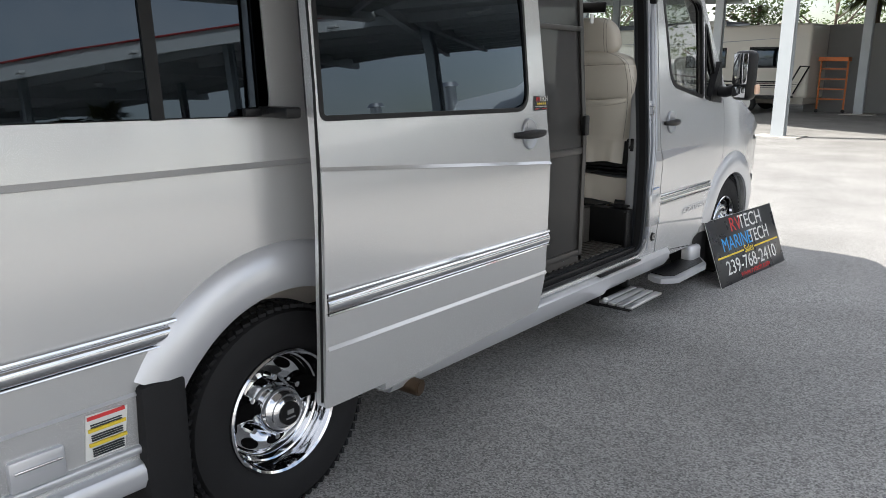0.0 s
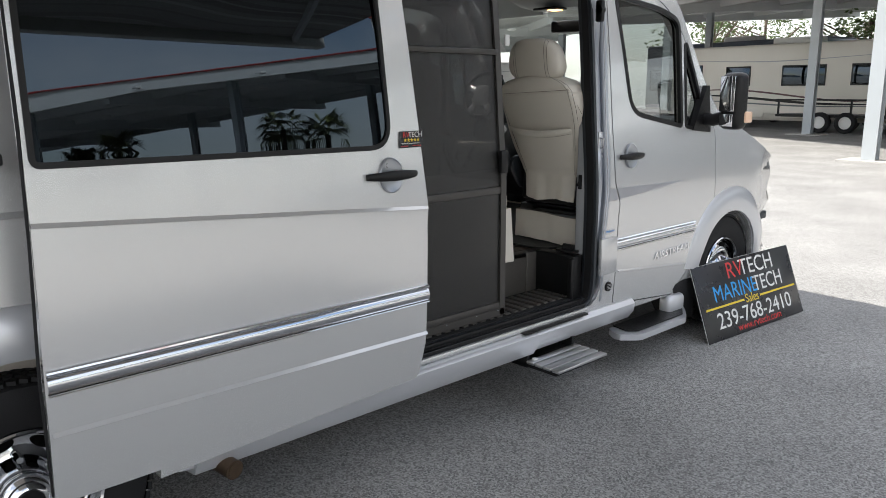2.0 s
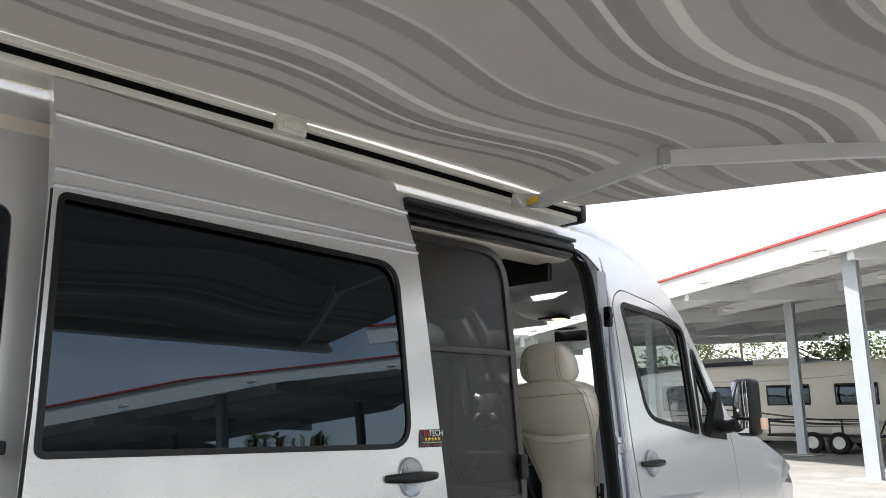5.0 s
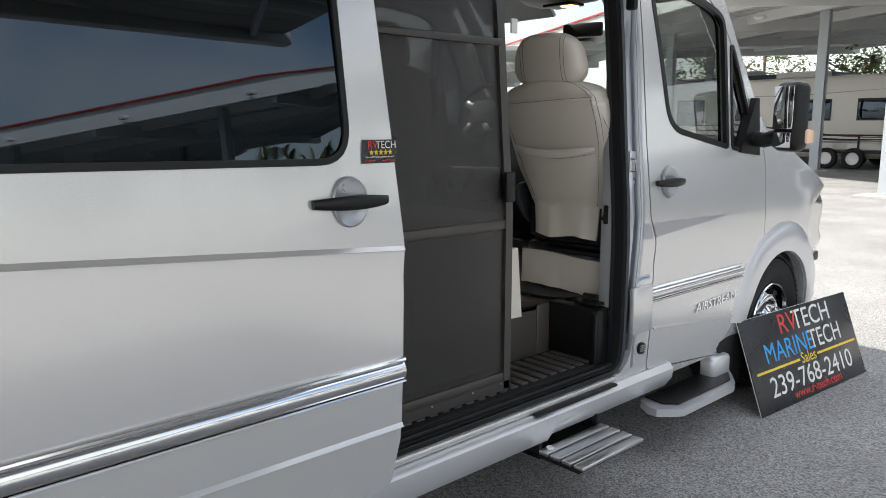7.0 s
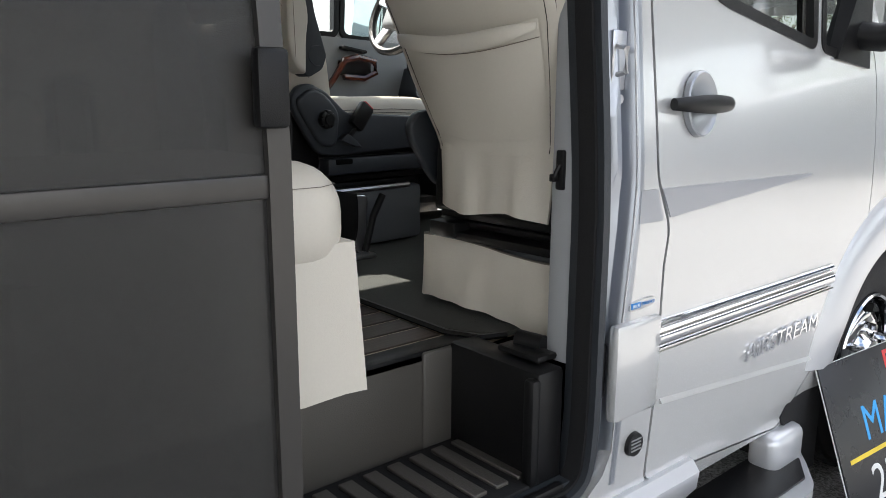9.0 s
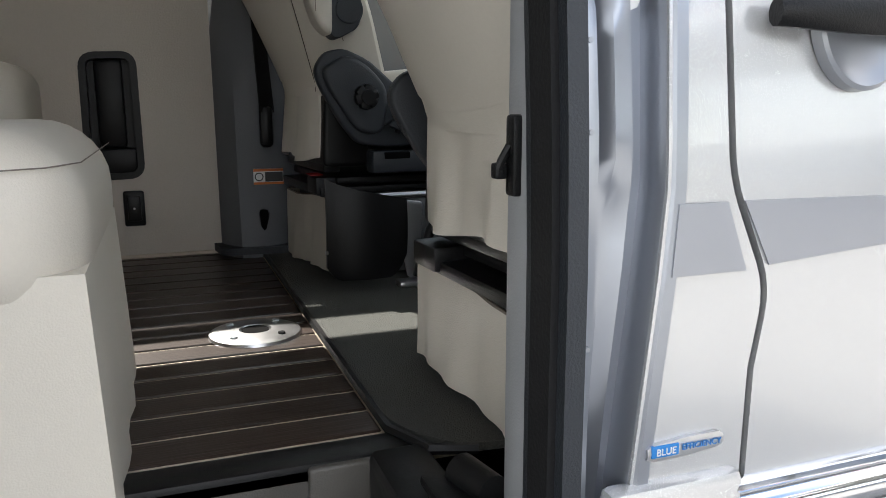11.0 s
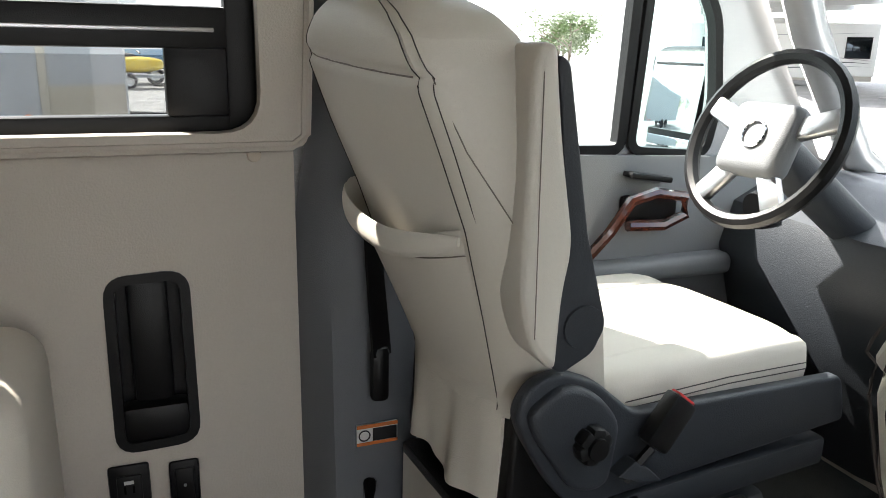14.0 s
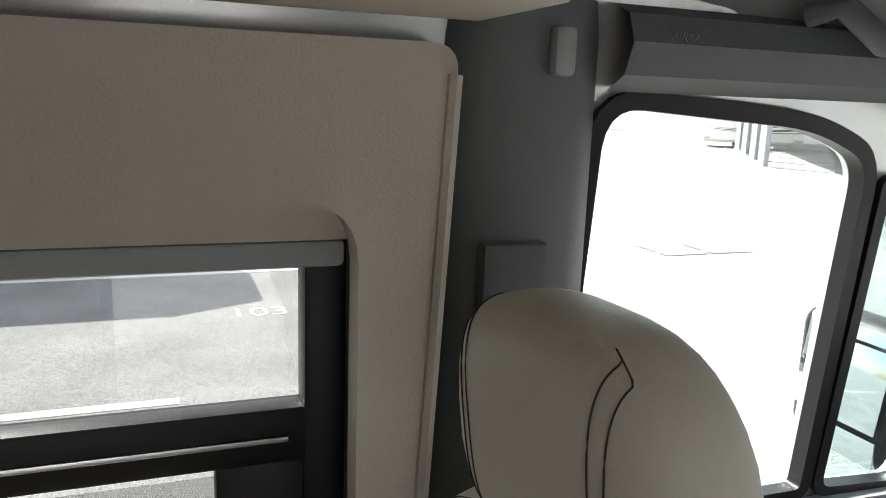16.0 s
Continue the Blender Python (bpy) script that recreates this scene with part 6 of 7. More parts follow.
# box trailer beyond the far windows
bt = thing("box_trailer", (-10.6, -6, 0), "grey aluminium enclosed cargo trailer with a V nose", "trailer")
part("box_body", loft([[(x, y, z) for x, y in ((-9.95, -9.5), (-9.95, -3.05), (-10.35, -2.15), (-11.6, -2.15), (-12.0, -3.05), (-12.0, -9.5))] for z in (0.58, 2.95)], True), mat("weathered_aluminium_skin", (0.42, 0.44, 0.46), 0.45, 0.3, 0.1, 0.8), bt)
part("nose_panel", flat([(0.0, 0.58), (0.98, 0.58), (0.98, 1.15), (0.0, 1.15)], (), (), lambda a, b: (-9.945 - a * 0.405, -3.05 + a * 0.915, b), 0.02), mat("dented_tread_plate", (0.46, 0.42, 0.34), 0.5, 0.3, 0.25, 2.0), bt, "stained nose stone guard")
part("corner_strip", box(-9.955, -3.12, 0.58, -9.925, -3.02, 2.95, 0.004), mat("riveted_strip", (0.50, 0.47, 0.40), 0.5, 0.4, 0.3, 14), bt)
for y in (-3.55, -3.9):
    part("reflector", box(-9.95, y - 0.11, 0.60, -9.94, y + 0.11, 0.65), REDP, bt)
part("side_lamp", cyl((-9.95, -3.28, 0.78), (-9.93, -3.28, 0.78), 0.035, 0.03, 12), ORANGE, bt)
part("bottom_rail", box(-9.955, -9.5, 0.55, -9.935, -3.0, 0.60), STEELG, bt)
for s in (-1, 1):
    part("tongue", tube([(-10.97 + s * 0.75, -2.3, 0.62), (-10.97 + s * 0.12, -1.2, 0.62)], 0.05, flat=(0.08, 0.14)), BLACK, bt)
part("coupler", add(box(-11.06, -1.45, 0.55, -10.88, -1.0, 0.70, 0.02), box(-11.03, -1.05, 0.62, -10.9, -0.88, 0.74, 0.03)), BLACK, bt)
part("jack", add(cyl((-10.97, -1.62, 0.06), (-10.97, -1.62, 1.15), 0.035, 0.035, 12), cyl((-10.97, -1.62, 1.10), (-10.97, -1.80, 1.10), 0.015), box(-11.12, -1.75, 0.0, -10.82, -1.49, 0.05)), BLACK, bt)
part("safety_chain", tube([(-10.9, -1.05, 0.6), (-10.9, -1.02, 0.35), (-10.9, -1.0, 0.2)], 0.015, 6), ALU, bt)
for y in (-6.2, -7.0):
    part("tyre", lathe([(-0.1, 0.2), (-0.1, 0.33), (0.1, 0.33), (0.1, 0.2), (0.06, 0.001)], (-9.98, y, 0.335), 24), RUBBER, bt)
    part("tyre", lathe([(-0.1, 0.2), (-0.1, 0.33), (0.1, 0.33), (0.1, 0.2), (0.06, 0.001)], (-11.97, y, 0.335), 24), RUBBER, bt)


def tyre(x, y, r, parent, axis='X', rim=WHITE):
    b = lathe([(-0.1, r * 0.6), (-0.11, r * 0.9), (-0.08, r), (0.08, r), (0.11, r * 0.9), (0.1, r * 0.6)], (0, 0, 0), 28)
    h = lathe([(0.06, r * 0.62), (0.095, r * 0.55), (0.05, r * 0.3), (0.07, 0.001)], (0, 0, 0), 24)
    h2 = lathe([(-0.06, r * 0.62), (-0.095, r * 0.55), (-0.05, r * 0.3), (-0.07, 0.001)], (0, 0, 0), 24)
    m = Matrix.Translation((x, y, r)) @ (Matrix.Rotation(radians(90), 4, 'Z') if axis == 'Y' else Matrix.Identity(4))
    w = part("tyre", moved(b, m), RUBBER, parent)
    part("rim", moved(add(h, h2), m), rim, w)


def car(x, y, paint, label):
    c = thing("car", (x, y, 0), label, "car")
    L = 2.25
    body = []
    for u, zt in ((-1, 0.62), (-0.97, 0.78), (-0.75, 0.86), (-0.45, 0.90), (-0.18, 0.92), (0.5, 0.94), (0.8, 0.93), (0.97, 0.85), (1, 0.6)):
        w = 0.86 * (1 - 0.12 * abs(u) ** 4)
        body.append([(x - w, y + u * L, 0.25), (x - w, y + u * L, 0.5), (x - w * 0.97, y + u * L, zt - 0.05), (x - w * 0.85, y + u * L, zt), (x + w * 0.85, y + u * L, zt), (x + w * 0.97, y + u * L, zt - 0.05), (x + w, y + u * L, 0.5), (x + w, y + u * L, 0.25)])
    part("body", loft(body, True), paint, c)
    cab = []
    for u, zt in ((-0.45, 0.90), (-0.15, 1.36), (0.1, 1.42), (0.4, 1.38), (0.78, 0.93)):
        w = 0.80 - (zt - 0.9) * 0.35
        cab.append([(x - 0.80, y + u * L, 0.88), (x - w, y + u * L, zt), (x + w, y + u * L, zt), (x + 0.80, y + u * L, 0.88)])
    part("glasshouse", loft(cab, True), TINT, c, "dark car windows")
    part("car_roof", loft([[(x - 0.64, y + u * L, z), (x, y + u * L, z + 0.04), (x + 0.64, y + u * L, z)] for u, z in ((-0.14, 1.375), (0.1, 1.43), (0.40, 1.39))]), paint, c)
    for sy in (-1, 1):
        for sx in (-1, 1):
            tyre(x + sx * 0.80, y + sy * 1.36, 0.32, c, 'X', ALU)
    return c


car(-22.6, 2.75, mat("pale_blue_car_paint", (0.42, 0.48, 0.53), 0.3, 0.3, 0.04, 2, coat=0.6), "pale silver-blue saloon car parked in the lot")

# boat on trailer and jet ski in the distance
boat = thing("boat_on_trailer", (-33, 0.4, 0), "white and blue boat on a trailer", "boat")
part("hull", loft([[(-33 - w, y, 1.35 + s), (-33 - w * 0.9, y, 0.8 + s), (-33, y, 0.55 + s * 1.3), (-33 + w * 0.9, y, 0.8 + s), (-33 + w, y, 1.35 + s)] for y, w, s in ((-3.2, 0.95, 0.0), (-1, 1.05, 0.02), (1.2, 0.95, 0.1), (2.6, 0.5, 0.25), (3.3, 0.05, 0.42))]), mat("blue_gelcoat", (0.10, 0.22, 0.36), 0.3, 0, 0.1, 1, coat=0.4), boat)
part("deck", box(-33.9, -3.2, 1.33, -32.1, 1.6, 1.42, 0.03), WHITE, boat)
part("console", box(-33.4, -1.2, 1.4, -32.6, -0.4, 2.25, 0.08), WHITE, boat)
part("outboard", add(box(-33.2, -3.75, 1.3, -32.8, -3.25, 1.95, 0.1), box(-33.1, -3.6, 0.5, -32.9, -3.4, 1.35, 0.03)), BLACK, boat)
part("boat_rail", tube([(-32.3, 1.4, 1.42), (-32.5, 1.6, 1.85), (-33, 2.9, 1.95)], 0.02), ALU, boat)
for y in (-1.5, -0.7):
    tyre(-32.0, y, 0.33, boat)
part("frame_rail", box(-33.6, -3, 0.42, -32.4, 3.6, 0.52), BLACK, boat)
js = thing("jet_ski", (-29.5, -2.2, 0), "yellow and black jet ski on a small trailer", "jet ski")
part("hull", sup(-29.5, -2.4, 0.85, 0.5, 1.2, 0.28, 0.7), YELLOW, js)
part("seat", sup(-29.5, -2.7, 1.10, 0.22, 0.6, 0.16, 0.7), BLACK, js)
part("handlebar", tube([(-29.9, -2.0, 1.25), (-29.5, -2.1, 1.32), (-29.1, -2.0, 1.25)], 0.03), BLACK, js)
part("trailer_frame", box(-29.9, -3.6, 0.40, -29.1, -0.6, 0.48), STEELG, js)
for s in (-0.55, 0.55):
    tyre(-29.5 + s, -2.4, 0.26, js)


# ---- buildings ----
def shed(origin, u, v, length, depth, z_eave, name, label, posts, back=1.2, red=True):
    """An open canopy: eave from origin along u, roof running back along v."""
    o, u, v = Vector((*origin, 0)), Vector((*u, 0)).normalized(), Vector((*v, 0)).normalized()
    s = thing(name, (o.x, o.y, 0), label, "canopy")
    P = lambda a, b, z: tuple(o + u * a + v * b + Vector((0, 0, z)))
    rise = lambda b: 0.045 * b
    part("roof_deck", loft([[P(0, b, z_eave + rise(b) + t) for b, t in ((-0.2, 0.12), (depth, 0.12), (depth, 0.28), (-0.2, 0.28))], [P(length, b, z_eave + rise(b) + t) for b, t in ((-0.2, 0.12), (depth, 0.12), (depth, 0.28), (-0.2, 0.28))]], True), SOFFIT, s)
    ribs = bmesh.new()
    n = int(length / 0.45)
    for i in range(n):
        a = (i + 0.5) * length / n
        add(ribs, loft([[P(a - 0.08, b, z_eave + rise(b) + z) for z in (0.12, 0.07)] + [P(a + 0.08, b, z_eave + rise(b) + z) for z in (0.07, 0.12)] for b in (-0.18, depth)], True))
    part("soffit_ribs", ribs, SOFFIT, s)
    part("fascia", loft([[P(0, b, z_eave + z) for b, z in ((-0.25, -0.32), (-0.15, -0.32), (-0.15, 0.10), (-0.25, 0.10))], [P(length, b, z_eave + z) for b, z in ((-0.25, -0.32), (-0.15, -0.32), (-0.15, 0.10), (-0.25, 0.10))]], True), STEEL, s, "pale grey fascia beam")
    part("roof_trim", loft([[P(0, b, z_eave + z) for b, z in ((-0.30, 0.26), (-0.2, 0.26), (-0.2, 0.31), (-0.30, 0.31))], [P(length, b, z_eave + z) for b, z in ((-0.30, 0.26), (-0.2, 0.26), (-0.2, 0.31), (-0.30, 0.31))]], True), RED if red else WHITE, s, "red roof edge trim")
    k = 0
    for b in np.arange(2.2, depth, 3.2):
        part("beam", loft([[P(0, b + d, z_eave + rise(b) + z) for d, z in ((-0.1, -0.28), (0.1, -0.28), (0.1, 0.08), (-0.1, 0.08))], [P(length, b + d, z_eave + rise(b) + z) for d, z in ((-0.1, -0.28), (0.1, -0.28), (0.1, 0.08), (-0.1, 0.08))]], True), STEEL, s)
    for a in np.arange(3, length, 6.5):
        part("rafter", loft([[P(a + d, -0.1, z_eave + z) for d, z in ((-0.1, -0.5), (0.1, -0.5), (0.1, -0.1), (-0.1, -0.1))], [P(a + d, depth, z_eave + rise(depth) + z) for d, z in ((-0.1, -0.5), (0.1, -0.5), (0.1, -0.1), (-0.1, -0.1))]], True), STEEL, s)
    for (x, y) in posts:
        q = Vector((x, y, 0)) - o
        top = z_eave + rise(q.dot(v)) - 0.1
        w = 0.15
        h, f_ = w * 0.9, 0.04
        beam = [(-w, -h), (w, -h), (w, -h + f_), (0.05, -h + f_), (0.05, h - f_), (w, h - f_), (w, h), (-w, h), (-w, h - f_), (-0.05, h - f_), (-0.05, -h + f_), (-w, -h + f_)]
        pst = part("post", loft([[(x + a, y + b, z) for a, b in beam] for z in (0.0, top)], True), STEELG, s, "grey steel H-section post")
        part("base_pad", box(x - 0.55, y - 0.5, 0.0, x + 0.55, y + 0.5, 0.03), PALEC, pst)
    for a in np.arange(1.5, length, 4.5):
        lamp = part("floodlight", moved(box(-0.16, -0.10, -0.05, 0.16, 0.10, 0.05, 0.02), Matrix.Translation(P(a, -0.45, z_eave - 0.18))), WHITE, s)
        part("lamp_arm", tube([P(a, -0.2, z_eave - 0.1), P(a, -0.45, z_eave - 0.14)], 0.02), STEELG, lamp)
    for a in np.arange(5, length, 7):
        part("ceiling_lamp", moved(sup(0, 0, 0, 0.22, 0.22, 0.07, 0.9, 14, 6), Matrix.Translation(P(a, 3.8, z_eave - 0.2))), WHITE, s)
    return s


UE, VE = (0.87, -0.49), (0.49, 0.87)
shed((-27.5, 27.2), UE, VE, 43, 22, 5.25, "vehicle_canopy", "large open steel parking canopy with a red roof edge", [(-2.55, 13.65), (-7.6, 22.8), (-3.3, 26.0), (-12.5, 21.5), (-16, 31), (4.5, 10.6), (3.5, 22.5), (-22, 27)])
# second canopy, behind the walker, mirrored in the dark windows
shed((44, -2.6), (-0.91, 0.41), (0.41, 0.91), 40, 16, 5.6, "vehicle_canopy", "open steel parking canopy with a red roof edge", [(36.5, 2.4), (28.5, 6.0), (20.6, 9.5), (12.4, 13.2), (39, 10), (31, 14), (23, 18)])
# far canopy across the lot
shed((-44, 34.5), (0.80, -0.60), (0.60, 0.80), 27, 9, 4.5, "vehicle_canopy", "long white canopy over parked vehicles", [(-43, 35), (-39.5, 32.2), (-36, 29.6), (-32.5, 27), (-29.2, 24.5), (-26, 22.1), (-23, 19.8)], red=False)

fw = solo("boundary_wall", box(-5.6, 27.4, 0, 14, 27.7, 3.35, 0.01), CONCRETE, kind="structure")


def motorhome(x, y, ang, L, H, label, body=CREAM):
    m = Matrix.Translation((x, y, 0)) @ Matrix.Rotation(radians(ang), 4, 'Z')
    s = thing("motorhome", (x, y, 0), label, "motorhome")
    part("body", moved(box(-1.25, -L / 2, 0.55, 1.25, L / 2, H, 0.12, 4), m), body, s)
    part("skirt", moved(box(-1.22, -L / 2 + 0.1, 0.32, 1.22, L / 2 - 0.1, 0.9, 0.03), m), mat("tan_skirt", (0.45, 0.42, 0.37), 0.4, 0, 0.05, 1, coat=0.3), s)
    for sx in (-1, 1):
        k = sx * 1.252
        for y0, y1, z0, z1 in ((-L * 0.42, -L * 0.28, 1.75, 2.45), (-L * 0.18, -L * 0.02, 1.75, 2.45), (L * 0.12, L * 0.22, 1.75, 2.45), (L * 0.34, L * 0.46, 1.55, 2.55)):
            w = part("window", moved(box(min(k, k + sx * 0.015), y0, z0, max(k, k + sx * 0.015), y1, z1, 0.006), m), TINT, s, "dark tinted window")
            part("window_frame", moved(add(box(min(k, k + sx * 0.02), y0 - 0.05, z0 - 0.05, max(k, k + sx * 0.02), y0, z1 + 0.05), box(min(k, k + sx * 0.02), y1, z0 - 0.05, max(k, k + sx * 0.02), y1 + 0.05, z1 + 0.05), box(min(k, k + sx * 0.02), y0, z1, max(k, k + sx * 0.02), y1, z1 + 0.05), box(min(k, k + sx * 0.02), y0, z0 - 0.05, max(k, k + sx * 0.02), y1, z0)), m), BLACK, w)
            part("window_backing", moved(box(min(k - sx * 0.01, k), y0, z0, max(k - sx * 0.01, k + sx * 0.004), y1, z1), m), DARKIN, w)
        for t0, amp, mm, wd in ((1.30, 0.22, MAROON, 0.07), (1.12, 0.16, BLACK, 0.10), (2.75, 0.10, GREYL, 0.04), (0.98, 0.10, GREYP, 0.06)):
            pts = [(k + sx * 0.004, -L / 2 + 0.2 + (L - 0.4) * i / 30, t0 + amp * math.sin(i / 30 * 5.2 + t0 * 3)) for i in range(31)]
            part("swoosh", moved(loft([[p, (p[0], p[1], p[2] + wd * math.sin(math.pi * (i + 0.3) / 30.6))] for i, p in enumerate(pts)]), m), mm, s, "painted swoosh graphic")
        for y0, y1 in ((-L * 0.45, -L * 0.25), (-L * 0.2, 0.0), (L * 0.05, L * 0.2)):
            part("hatch", moved(box(min(k - sx * 0.02, k), y0, 0.45, max(k - sx * 0.02, k), y1, 0.85, 0.006), m), body, s)
    part("roof_unit", moved(box(-0.4, -L * 0.1, H - 0.02, 0.4, L * 0.08, H + 0.28, 0.06, 3), m), WHITE, s, "white roof air conditioner")
    for sy in (-0.27, 0.34):
        for sx in (-1.02, 1.02):
            c = m @ Vector((sx, sy * L, 0))
            b = lathe([(-0.12, 0.22), (-0.13, 0.38), (-0.1, 0.42), (0.1, 0.42), (0.13, 0.38), (0.12, 0.22), (0.06, 0.18), (0.09, 0.001), (-0.09, 0.001), (-0.06, 0.18), (-0.12, 0.22)], (0, 0, 0), 24)
            part("tyre", moved(b, m @ Matrix.Translation((sx, sy * L, 0.42))), RUBBER, s)
    return s


motorhome(-10.2, 27.5, 84, 10.5, 3.35, "cream motorhome with maroon and black swooshes under the canopy")
motorhome(-15.5, 33.5, 80, 10.5, 3.9, "blue and grey motor coach behind", mat("blue_grey_coach", (0.12, 0.14, 0.18), 0.3, 0.2, 0.1, 0.6, coat=0.5))
motorhome(-33, 31, -38, 9.5, 3.3, "white motorhome under the far canopy", WHITE)
motorhome(-39, 36, -38, 9.0, 3.2, "white camper under the far canopy", WHITE)
ut = thing("utility_trailer", (-6.3, 25.0, 0), "black utility trailer with white spoke wheels", "trailer")
part("deck", box(-9.5, 24.4, 0.55, -5.6, 25.8, 0.65), BLACK, ut)
for x in (-9.4, -8.1, -6.8, -5.65):
    part("stake", box(x - 0.03, 24.38, 0.6, x + 0.03, 24.44, 1.2), BLACK, ut)
part("top_rail", box(-9.5, 24.38, 1.15, -5.6, 24.44, 1.21), BLACK, ut)
part("ramp", tube([(-5.6, 24.5, 0.7), (-5.1, 24.5, 1.75), (-5.1, 25.7, 1.75), (-5.6, 25.7, 0.7)], 0.03), BLACK, ut)
for x in (-6.9, -7.8):
    tyre(x, 24.3, 0.37, ut, 'Y', WHITE)
rk = thing("scaffold_rack", (-4.4, 26.6, 0), "orange steel rolling scaffold frame by the wall", "scaffold")
for x in (-4.9, -3.95):
    part("upright", box(x - 0.03, 26.55, 0.14, x + 0.03, 26.61, 2.1), ORANGE, rk)
    part("caster", cyl((x, 26.55, 0.07), (x, 26.61, 0.07), 0.07), BLACK, rk)
for i in range(5):
    part("rung", box(-4.9, 26.56, 0.5 + i * 0.38, -3.95, 26.60, 0.545 + i * 0.38), ORANGE, rk)
part("top_tray", box(-4.95, 26.3, 1.95, -3.9, 26.85, 2.1), ORANGE, rk)

# long low building across the lot and one behind the walker
lb = thing("warehouse", (-62, 0, 0), "low white warehouse with roller doors", "building")
part("wall", box(-66, -30, 0, -60, 26, 3.9), PALEC, lb)
for i in range(8):
    d = part("roller_door", box(-59.99, -26 + i * 6, 0, -59.9, -22.5 + i * 6, 3.0), GREYD if i % 3 == 0 else WHITE, lb)
part("roof_edge", box(-66.3, -30.3, 3.9, -59.7, 26.3, 4.2), WHITE, lb)
part("roof_unit", box(-63, -4, 4.2, -61.5, -2, 5.0, 0.05), STEELG, lb)
sb = thing("workshop", (46, 34, 0), "long workshop with a ribbed pale metal roof and roof vents", "building")
wm = Matrix.Translation((46, 40, 0)) @ Matrix.Rotation(radians(24), 4, 'Z')
part("wall", moved(box(-45, 0, 0, 30, 14, 3.2), wm), mat("blue_grey_siding", (0.16, 0.20, 0.27), 0.7, 0, 0.08, 0.4), sb)
part("roof", moved(loft([[(x, -1.0, 3.0), (x, 7, 4.6), (x, 15, 3.0)] for x in (-46, 31)]), wm), STEEL, sb)
for i in range(60):
    part("roof_rib", moved(box(-45.5 + i * 1.28, -1.02, 2.55, -44.9 + i * 1.28, -0.9, 3.0), wm), STEEL, sb)
for i in range(7):
    part("roof_vent", moved(add(cyl((-40 + i * 11, 5, 4.0), (-40 + i * 11, 5, 5.4), 0.45, 0.45, 14), cyl((-40 + i * 11, 5, 5.4), (-40 + i * 11, 5, 5.7), 0.7, 0.5, 14)), wm), ALU, sb)


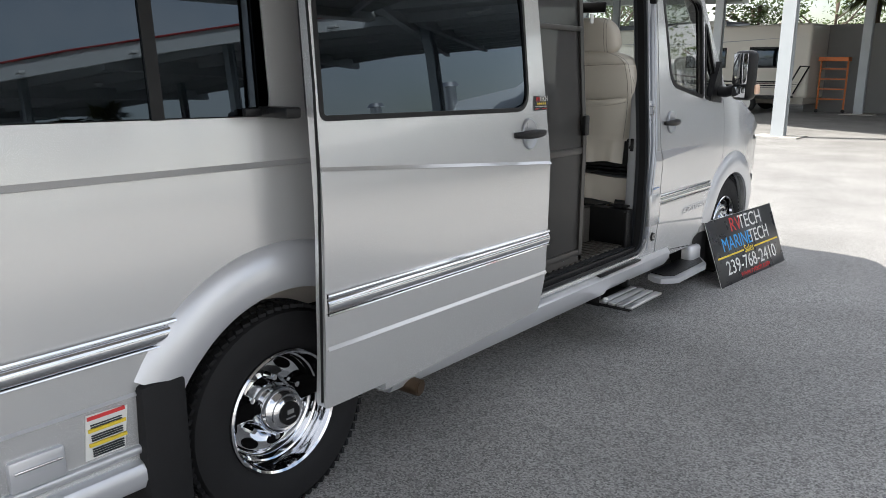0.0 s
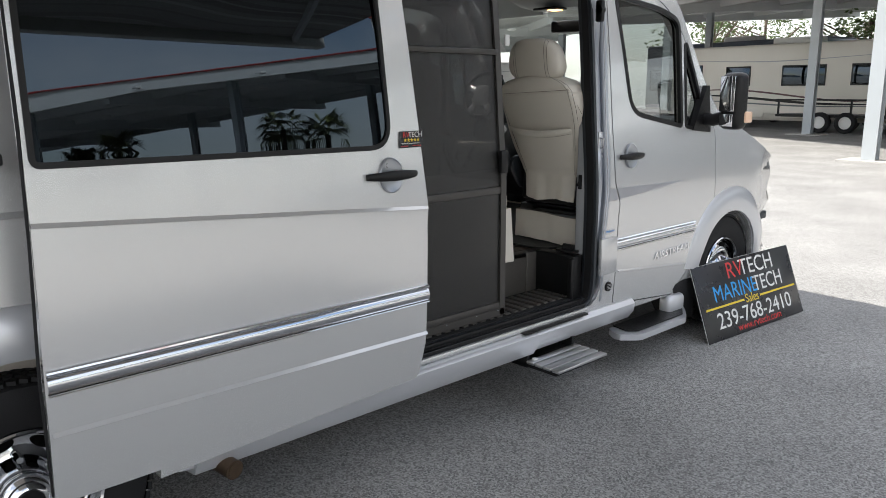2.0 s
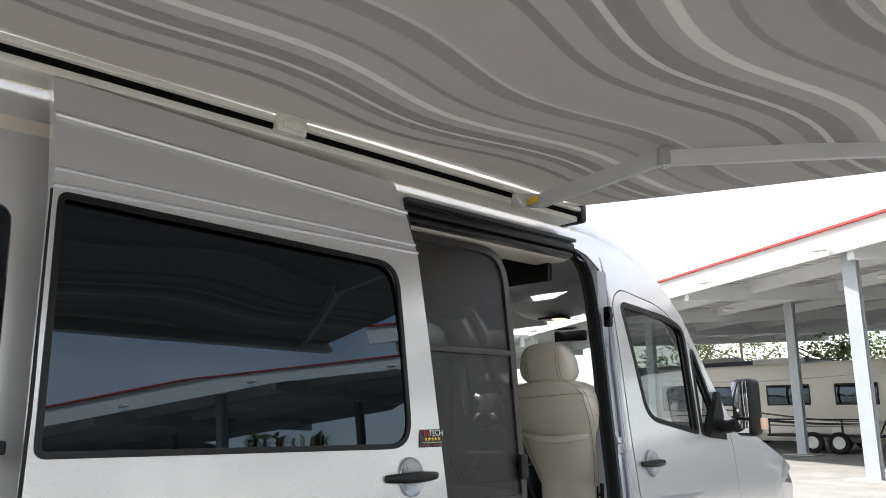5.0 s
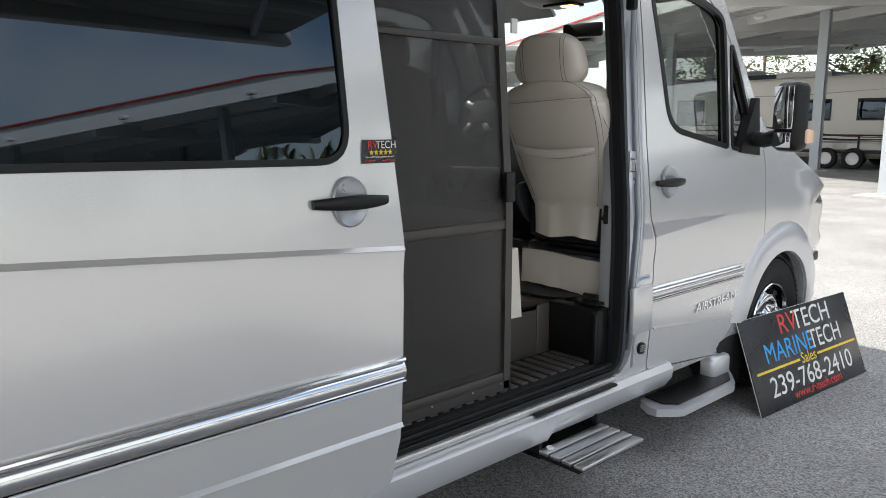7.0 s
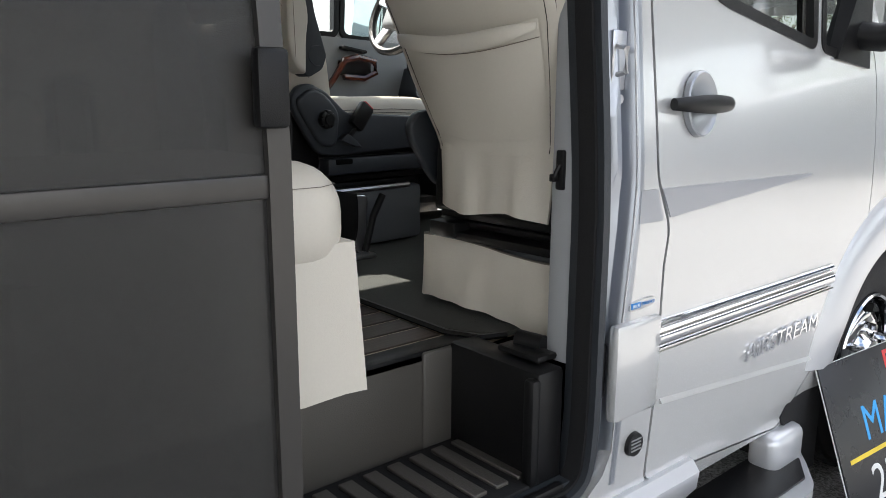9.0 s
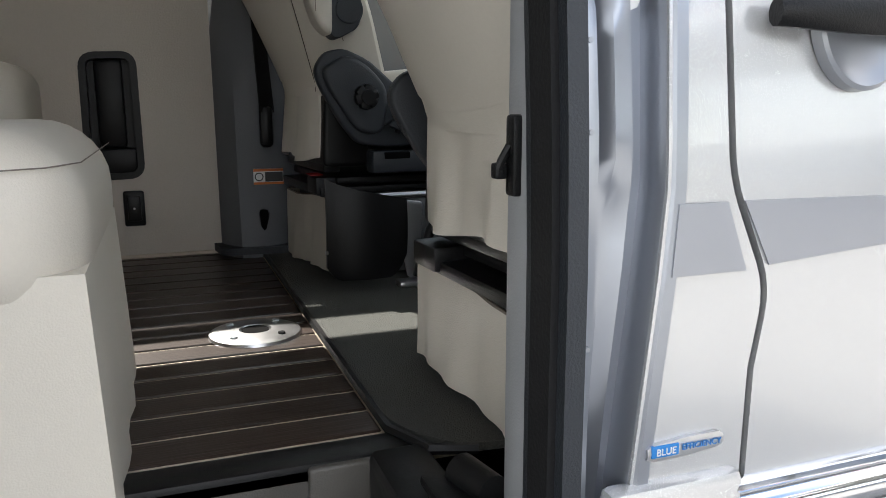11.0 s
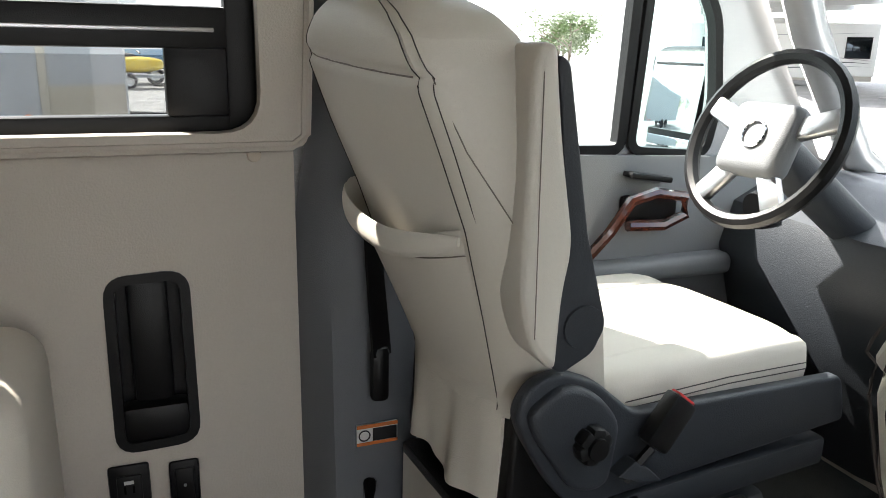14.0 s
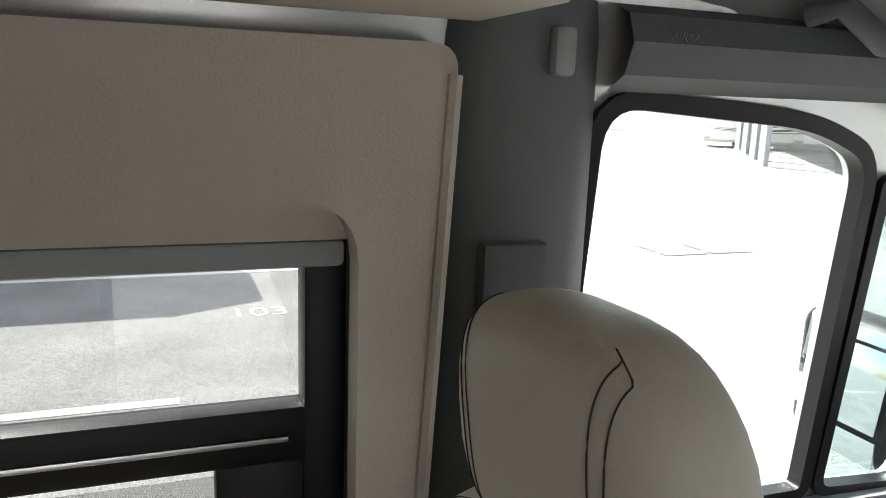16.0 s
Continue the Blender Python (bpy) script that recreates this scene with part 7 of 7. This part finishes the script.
# ---- trees ----
def tree(x, y, h, r, seed, label):
    rnd = random.Random(seed)
    t = thing("tree", (x, y, 0), label, "tree", "trees")
    limbs = bmesh.new()
    add(limbs, tube([(x, y, 0), (x + 0.1, y, h * 0.25), (x - 0.05, y + 0.1, h * 0.5), (x, y, h * 0.85)], 0.16, 8))
    for k in range(6):
        a = rnd.uniform(0, 6.28)
        add(limbs, tube([(x, y, h * (0.3 + 0.07 * k)), (x + r * 0.5 * math.cos(a), y + r * 0.5 * math.sin(a), h * (0.5 + 0.05 * k)), (x + r * 0.85 * math.cos(a), y + r * 0.85 * math.sin(a), h * (0.6 + 0.05 * k))], 0.05, 6))
    part("trunk", limbs, BARK, t)
    vs, fs = [], []
    clumps = [(rnd.gauss(0, r * 0.45), rnd.gauss(0, r * 0.45), rnd.uniform(0.35, 1.0) * h, rnd.uniform(0.4, 0.8) * r * 0.5) for _ in range(26)]
    for cx, cy, cz_, cr in clumps:
        for _ in range(75):
            d = Vector((rnd.gauss(0, 1), rnd.gauss(0, 1), rnd.gauss(0, 0.8)))
            d = d.normalized() * cr * rnd.uniform(0.5, 1.1)
            c = Vector((x + cx, y + cy, cz_)) + d
            a, b = Vector((rnd.gauss(0, 1), rnd.gauss(0, 1), rnd.gauss(0, 0.6))).normalized(), Vector((rnd.gauss(0, 1), rnd.gauss(0, 1), rnd.gauss(0, 1))).normalized()
            s = rnd.uniform(0.10, 0.22)
            i = len(vs)
            vs += [c - a * s, c + b * s * 0.5, c + a * s, c - b * s * 0.5]
            fs.append((i, i + 1, i + 2, i + 3))
    bm = bmesh.new()
    bv = [bm.verts.new(v) for v in vs]
    for f in fs:
        bm.faces.new([bv[i] for i in f])
    part("crown", bm, LEAF, t)


def palm(x, y, h, seed):
    rnd = random.Random(seed)
    t = thing("palm_tree", (x, y, 0), "palm tree with fan-shaped yellow-green fronds", "palm tree", "palms")
    part("trunk", tube([(x, y, 0), (x + 0.1, y, h * 0.5), (x, y, h)], 0.17, 10), BARK, t)
    fr = bmesh.new()
    for k in range(34):
        a, e = rnd.uniform(0, 6.28), rnd.uniform(-0.5, 1.2)
        L = rnd.uniform(1.0, 1.5)
        d = Vector((math.cos(a) * math.cos(e), math.sin(a) * math.cos(e), math.sin(e)))
        side = d.cross(Vector((0, 0, 1))).normalized()
        base = Vector((x, y, h))
        mid = base + d * L * 0.6
        for j in range(-6, 7):
            q = (d * math.cos(j * 0.2) + side * math.sin(j * 0.2)).normalized()
            tip = mid + q * L * 0.75 - Vector((0, 0, 0.28 + 0.05 * abs(j)))
            w = side * 0.045
            m_ = mid + q * L * 0.35
            fr.faces.new([fr.verts.new(p) for p in (mid, m_ + w, tip, m_ - w)])
        fr.faces.new([fr.verts.new(p) for p in (base - side * 0.02, base + side * 0.02, mid + side * 0.01, mid - side * 0.01)])
    part("crown", fr, PALML, t)


for i, (x, y, h, r) in enumerate(((-22, 50, 8, 4), (-16, 52, 7, 4), (-10, 50, 7.5, 4.5), (-4, 47, 7, 4), (2, 44, 7.5, 4), (8, 42, 7, 4), (-28, 54, 9, 4.5), (-13, 44, 6.5, 3.5), (-59, 33, 4.5, 3), (-68, 37, 5, 3), (-74, 41, 5, 3.5), (16, 40, 7, 4), (-24, 46, 9.5, 3), (-38, -38, 7, 4), (-45, -37, 8, 4.5), (-33, -41, 7.5, 4))):
    tree(x, y, h, r, 11 + i, "leafy green tree behind the boundary")
for i, (x, y, h) in enumerate(((33, 20.6, 5.2), (31.2, 22.2, 4.6), (37.2, 13.3, 4.6), (39.0, 12.2, 4.3), (-1.5, 33, 5.0), (1.5, 34, 5.4), (-5, 36, 5.2))):
    palm(x, y, h, 50 + i)
